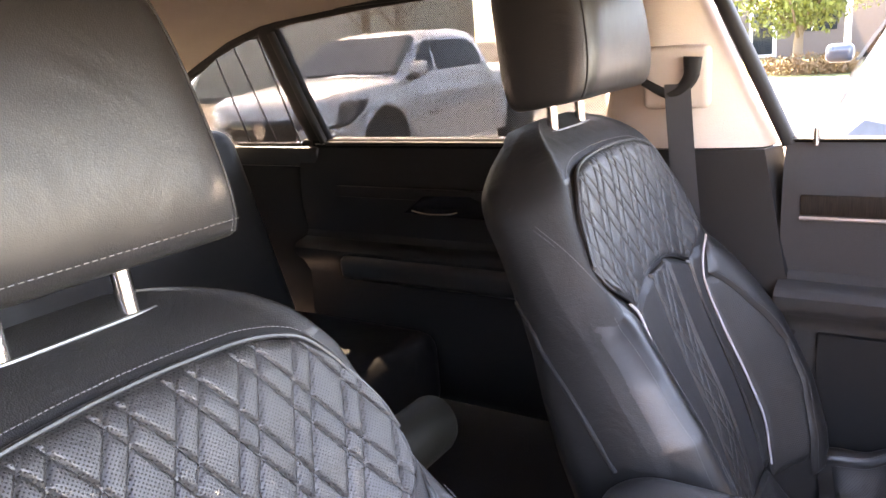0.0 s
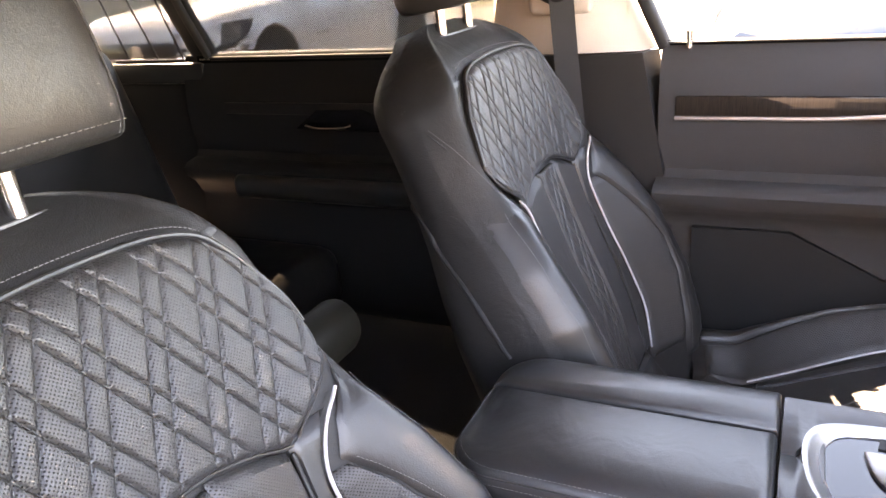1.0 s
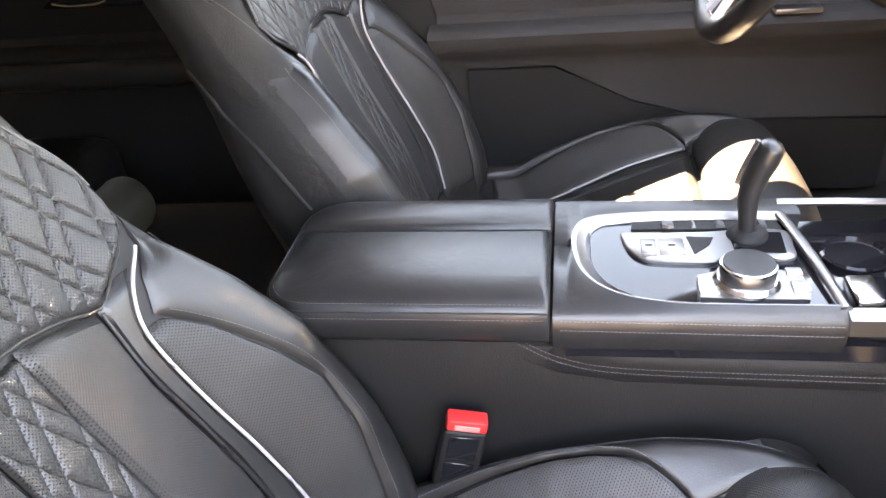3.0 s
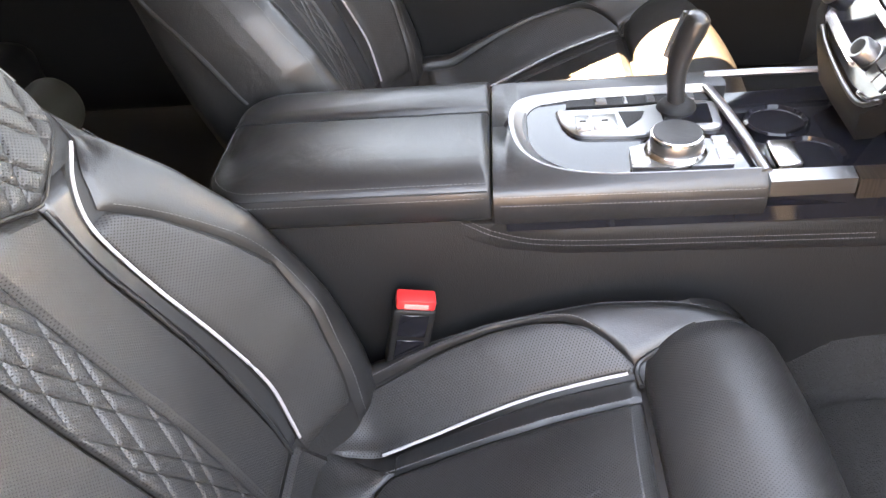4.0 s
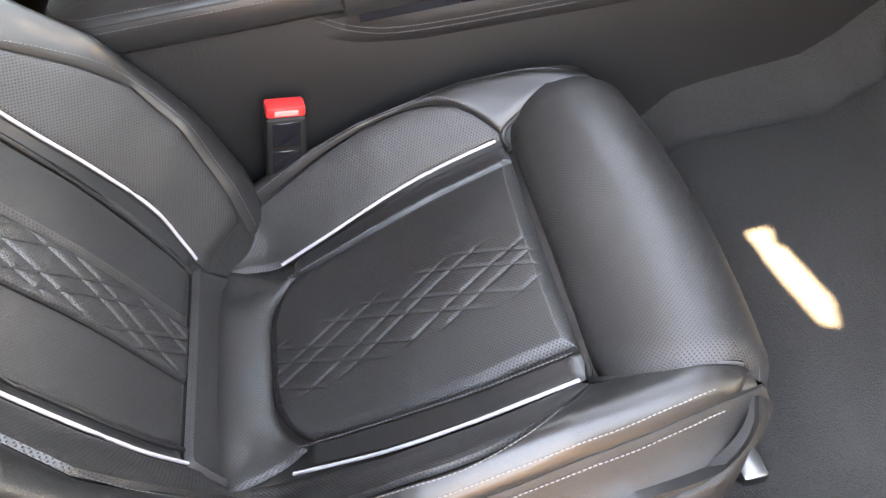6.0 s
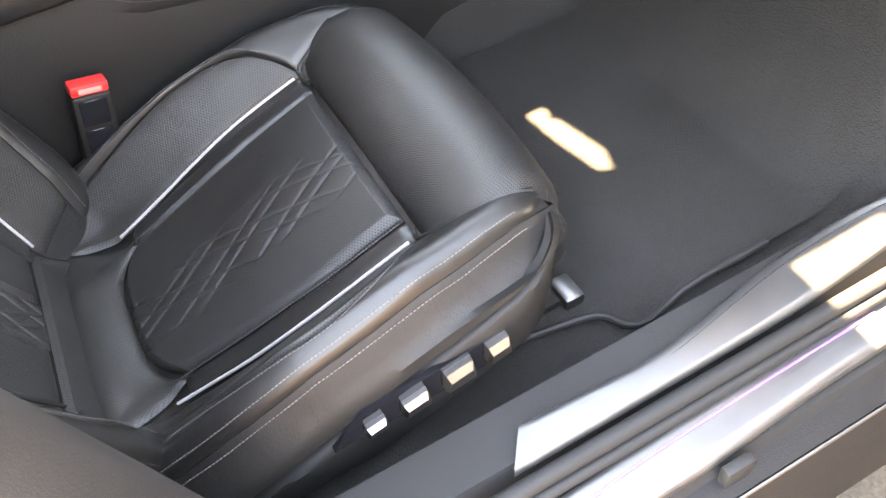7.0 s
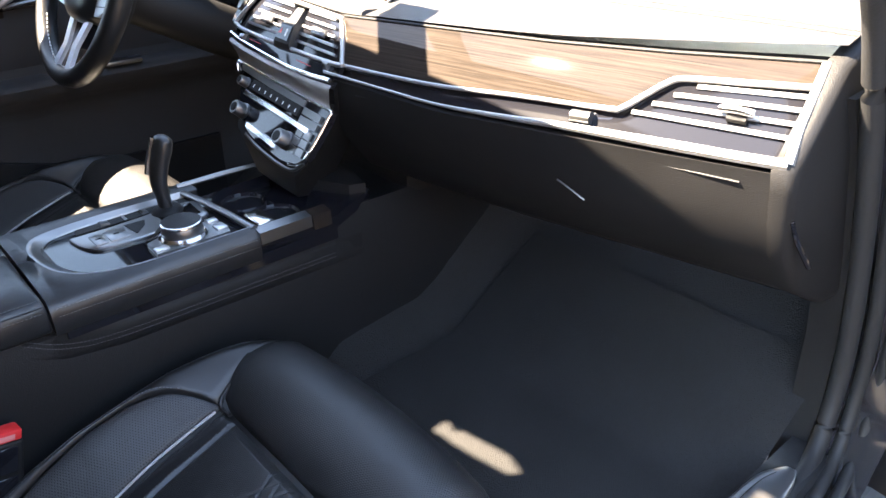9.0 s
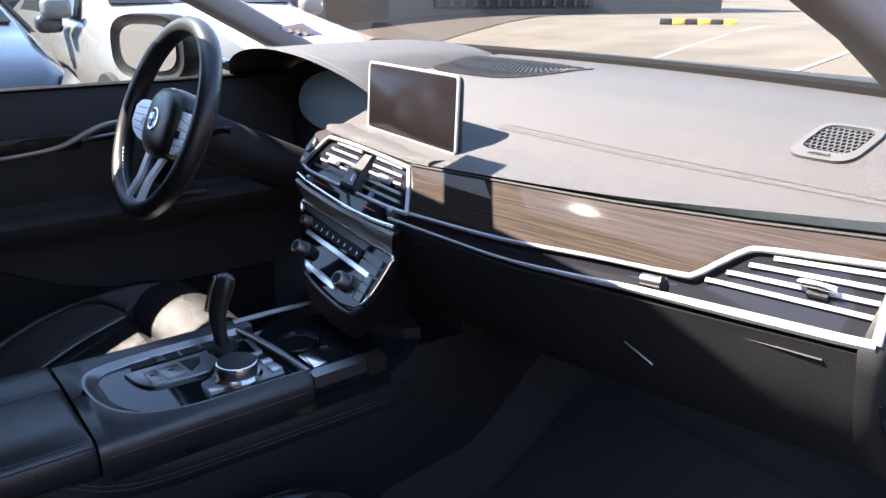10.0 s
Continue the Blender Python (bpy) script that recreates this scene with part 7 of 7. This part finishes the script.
            part("rim", lathe([(0.24, -0.11), (0.24, 0.115), (0.08, 0.10)], 20, wm), RIM, w)
        for yh in (0.25, -0.62):
            part("door_handle", box((s * 0.945 - 0.02, yh - 0.09, 1.00), (s * 0.945 + 0.02, yh + 0.07, 1.03), 0.01), CAR_WHITE, c)
        for yl in (1.04, 0.12, -0.78):
            part("door_gap", box((s * 0.937 - 0.004, yl - 0.004, 0.45), (s * 0.937 + 0.004, yl + 0.004, 1.14), 0.0), RUBBER, c)
        part("side_badge", box((s * 0.94 - 0.004, 0.55, 0.74), (s * 0.94 + 0.008, 0.85, 0.78), 0.002), GLOSS_BLACK, c)
    part("grille", box((-0.50, 2.60, 0.60), (0.50, 2.70, 0.92), 0.05, 3), GLOSS_BLACK, c, "dark grille")
    part("badge", lathe([(0.075, 0.0), (0.09, 0.0), (0.09, 0.015), (0.075, 0.015)], 24, Matrix.Translation((0, 2.705, 0.80)) @ Matrix.Rotation(radians(-90), 4, "X")), CHROME, c)
    part("bumper", box((-0.88, 2.50, 0.36), (0.88, 2.76, 0.60), 0.06, 3), CAR_WHITE, c)
    return c


pickup()

SEDAN = [(2.30, 0.35, 0.55, 0.60, 0.60, 0.55), (2.22, 0.25, 0.62, 0.76, 0.82, 0.66), (1.9, 0.22, 0.70, 0.90, 0.88, 0.74), (1.2, 0.20, 0.78, 1.00, 0.92, 0.78), (0.85, 0.20, 0.85, 1.06, 0.93, 0.80), (0.1, 0.20, 0.92, 1.44, 0.93, 0.64),
         (-0.6, 0.20, 0.94, 1.48, 0.93, 0.62), (-1.3, 0.20, 0.95, 1.34, 0.92, 0.66), (-1.75, 0.22, 0.95, 1.08, 0.90, 0.76), (-2.25, 0.30, 0.85, 1.00, 0.84, 0.74), (-2.35, 0.40, 0.60, 0.75, 0.70, 0.6)]


def parked(name, label, paint, m):
    c = car_body(name, label, SEDAN, 0.93, paint, m, (1.42, -1.40), 0.34)
    part("windscreen", loft([[(-0.70, 0.84, 1.085), (0.70, 0.84, 1.085), (0.68, 0.80, 1.07), (-0.68, 0.80, 1.07)], [(-0.56, 0.16, 1.435), (0.56, 0.16, 1.435), (0.54, 0.10, 1.42), (-0.54, 0.10, 1.42)]]), CAR_GLASS, c, "windscreen", angle=20)
    for s in (-1, 1):
        part("side_window", plate([(s * (0.92 - (z - 0.95) * 0.56), y, z) for y, z in ((0.62, 0.99), (-1.25, 1.0), (-1.05, 1.34), (-0.2, 1.41), (0.12, 1.38))], 0.03 * s, (1, 0, 0)), CAR_GLASS, c, smooth=False)
        part("door_mirror", box((s * 1.0 - 0.10, 0.55, 0.98), (s * 1.0 + 0.10, 0.70, 1.12), 0.05, 4), paint, c)
        part("headlamp", loft([[(s * 0.46, 2.30, 0.69), (s * 0.50, 2.34, 0.59)], [(s * 0.68, 2.25, 0.74), (s * 0.83, 2.26, 0.60)], [(s * 0.79, 1.95, 0.83), (s * 0.895, 1.93, 0.70)]], closed=False, caps=False), LAMP_LENS, c, "clear headlamp")
    part("grille", box((-0.35, 2.20, 0.40), (0.35, 2.34, 0.62), 0.04, 3), GLOSS_BLACK, c)
    return c


parked("parked_car", "pale blue sedan parked beside", CAR_BLUE, pose(-6.6, 0.55, -0.12, 0, 0, -90))
# Sedan shape enlarged so its hood fits the camera's view.
parked("parked_car", "white SUV-sized car parked beside the blue one", CAR_WHITE_LOW, pose(-6.5, 2.70, -0.12, 0, 0, -90) @ Matrix.Scale(1.12, 4))
parked("parked_car", "black sedan parked across the drive", CAR_BLACK, pose(-14.0, 3.0, -0.42, 0, 0, 0))


def leaf_cloud(rng, centre, radius, count, size):
    bm = bmesh.new()
    for _ in range(count):
        d = Vector((rng.gauss(0, 1), rng.gauss(0, 1), rng.gauss(0, 1))).normalized()
        p = Vector(centre) + Vector((d.x * radius[0], d.y * radius[1], d.z * radius[2])) * (rng.random() ** 0.4) * (0.75 + 0.35 * noise.noise(d * 2.3))
        t = Euler((rng.random() * 6, rng.random() * 6, rng.random() * 6)).to_matrix()
        s = size * (0.6 + 0.8 * rng.random())
        bm.faces.new([bm.verts.new(p + t @ Vector(q) * s) for q in ((-1, 0, 0), (0, -0.5, 0.1), (1, 0, 0), (0, 0.5, 0.1))])
    return bm


def tree(name, label, at, h, crown, seed, leaf=LEAF, count=2600, size=0.12):
    rng = random.Random(seed)
    t = thing(name, label, "tree", at)
    bm = bmesh.new()
    add_tube(bm, [(0, 0, -0.1), (0.03, 0, h * 0.25), (-0.04, 0.05, h * 0.5), (0.02, 0, h * 0.9)], [0.16, 0.13, 0.09, 0.03], 10)
    for k in range(9):
        a = k * 2.4
        z0 = h * (0.28 + 0.05 * k)
        l = crown[0] * (0.9 - 0.05 * k)
        add_tube(bm, [(0, 0, z0), (l * 0.5 * math.cos(a), l * 0.5 * math.sin(a), z0 + l * 0.35), (l * math.cos(a), l * math.sin(a), z0 + l * 0.6)], [0.06, 0.035, 0.012], 6)
    part("trunk", bm, BARK, t)
    cr = leaf_cloud(rng, (0, 0, h * 0.72), crown, count, size)
    part("crown", cr, leaf, t, smooth=False)
    return t


tree("tree", "young street tree with fresh green leaves", (-24.3, -3.5, -0.42), 3.4, (2.5, 2.5, 1.8), 3, count=8000, size=0.075)
tree("tree", "bare-looking tree behind the pickup", (-15.0, -11.0, -0.42), 7.0, (2.6, 2.6, 2.2), 5, material("dry_leaves", (0.22, 0.19, 0.10), 0.8, vary=0.4, vary_scale=3), 1500, 0.10)
tree("tree", "bare-looking tree behind the pickup", (-17.5, -14.0, -0.42), 7.5, (2.8, 2.8, 2.4), 8, bpy.data.materials["dry_leaves"], 1500, 0.10)

bed = thing("planting_bed", "planting bed with reddish shrubs and grass verge", "planting bed", kind="structure")
part("verge", box((-33, -16, -0.46), (-21.2, 10, -0.36), 0.03), material("grass_verge", (0.075, 0.09, 0.03), 0.9, grain=0.8, grain_scale=30, vary=0.4), bed)
part("kerb", box((-21.2, -16, -0.46), (-21.0, 10, -0.34), 0.02), CONCRETE, bed)
shr = leaf_cloud(random.Random(4), (-22.8, -2.5, -0.15), (1.0, 5.0, 0.42), 7000, 0.045)
tagged(part("shrubs", shr, SHRUB, None, smooth=False), "low reddish shrubs in the planting bed", "shrub", kind="stuff")
def lot_z(x, y):
    return ground_z(x, y) + 0.006 + 0.78 * smooth((y - 6.0) / 12.0)


def front_lot(a, b):
    x, y = -60 + 100 * a, 3.4 + 90 * b * b
    return (x, y, lot_z(x, y))


solo("pavement", sheet(front_lot, 40, 30), SANDY_LOT, "worn sandy concrete of the parking lot ahead", "pavement", kind="structure")


# Dark strip painted where the lot lies in shade, drawn as asphalt.
def shade_strip(a, b):
    y = 9.0 + 40 * b
    x = -13.0 - 0.422 * (y - 9.0) - 9.0 * a
    return (x, y, lot_z(x, y) + 0.02)


solo("road", sheet(shade_strip, 8, 24), ASPHALT, "dark asphalt-coloured strip for the shaded ground across the lot", "road", kind="structure")
for p, q in (((-7.5, 10.5), (-10.5, 24.0)), ((-4.5, 10.0), (-6.0, 26.0))):
    solo("marking", sheet(lambda a, b: (p[0] + (q[0] - p[0]) * b + 0.10 * a, p[1] + (q[1] - p[1]) * b, lot_z(p[0] + (q[0] - p[0]) * b, p[1] + (q[1] - p[1]) * b) + 0.012), 1, 24), material("faded_white_line", (0.17, 0.16, 0.145), 0.9, vary=0.6, vary_scale=4), "faded white parking line", "road marking", kind="structure")
solo("pavement", box((-21.0, -16, -0.45), (-8.6, 14, -0.405), 0.01), DRIVE, "bright concrete drive", "pavement", kind="structure")


def building(name, label, x, y0, y1, h, z0, wall, n):
    b = thing(name, label, "building")
    part("wall", box((x - 8, y0, z0), (x, y1, h), 0.05), wall, b)
    part("roof", box((x - 8.3, y0 - 0.3, h), (x + 0.4, y1 + 0.3, h + 0.5), 0.05), CONCRETE, b)
    step = (y1 - y0) / n
    for k in range(n):
        y = y0 + step * (k + 0.5)
        w = part("window", box((x - 0.02, y - 0.9, z0 + 1.0), (x + 0.05, y + 0.9, z0 + 2.4), 0.02), CAR_GLASS, b, "dark window")
        part("frame", box((x + 0.03, y - 0.04, z0 + 1.0), (x + 0.09, y + 0.04, z0 + 2.4), 0.01), WHITE, w)
    dr = part("door", box((x - 0.02, (y0 + y1) / 2 - 0.55, z0), (x + 0.06, (y0 + y1) / 2 + 0.55, z0 + 2.2), 0.02), WHITE, b, "white framed door")
    part("pane", box((x + 0.05, (y0 + y1) / 2 - 0.40, z0 + 0.15), (x + 0.08, (y0 + y1) / 2 + 0.40, z0 + 2.05), 0.01), CAR_GLASS, dr)
    return b


building("building", "low brown building across the drive", -35, -18, 5, 5.6, -0.45, BRICK_WALL, 6)
building("building", "long low building beyond the lot", -40, 6, 60, 5.0, -0.45, BRICK_WALL, 12)
barn = thing("building", "tan gabled building behind the pickup", "building")
part("wall", box((-34, -40, -0.45), (-24, -20, 4.2), 0.05), material("tan_siding", (0.45, 0.40, 0.33), 0.9), barn)
part("roof", loft([[(-34.5, y, 4.2), (-29, y, 7.0), (-23.5, y, 4.2)] for y in (-40.5, -19.5)]), CONCRETE, barn, angle=20)
solo("lamp_post", tube([(-24.0, -2.2, -0.42), (-24.0, -2.2, 6.0)], 0.09, 12), WHITE, "pale lamp post beside the drive", "lamp post")
depot = thing("building", "dark grey depot with a lattice screen beyond the lot", "building")
depot.matrix_world = pose(-20.4, 15.0, 0.0, 0, 0, 78)
part("wall", box((-12.0, 0.0, -0.2), (14.0, 6.0, 4.4), 0.05), DARK_SIDING, depot)
part("roof", box((-12.3, -0.4, 4.4), (14.3, 6.3, 4.7), 0.04), CONCRETE, depot)
part("opening", box((-2.5, -0.03, 0.1), (-0.4, 0.06, 3.0), 0.02), RUBBER, depot, "dark gateway")
screen_frame = part("screen_frame", box((1.2, -0.12, 0.55), (7.6, -0.02, 2.9), 0.02), RUBBER, depot, "dark lattice screen")
for k in range(14):
    part("slat", box((1.3 + 0.45 * k, -0.17, 0.6), (1.42 + 0.45 * k, -0.12, 2.85), 0.01), STEEL, screen_frame)
stop = thing("wheel_stop", "concrete wheel stop with black and yellow bands", "wheel stop", (-11.7, 17.05, lot_z(-11.7, 17.05) - 0.01))
stop.rotation_euler.z = radians(34)
for k in range(6):
    part("band", box((0.31 * k, -0.08, 0.0), (0.31 * (k + 1), 0.08, 0.15), 0.03), YELLOW if k % 2 else RUBBER, stop)
# Unseen wall, added to close the near side and cut low skylight.
building("building", "plain brown block, unseen, added to cut off the low sky", 24.0, -26, 22, 5.2, 0.0, BRICK_WALL, 10)
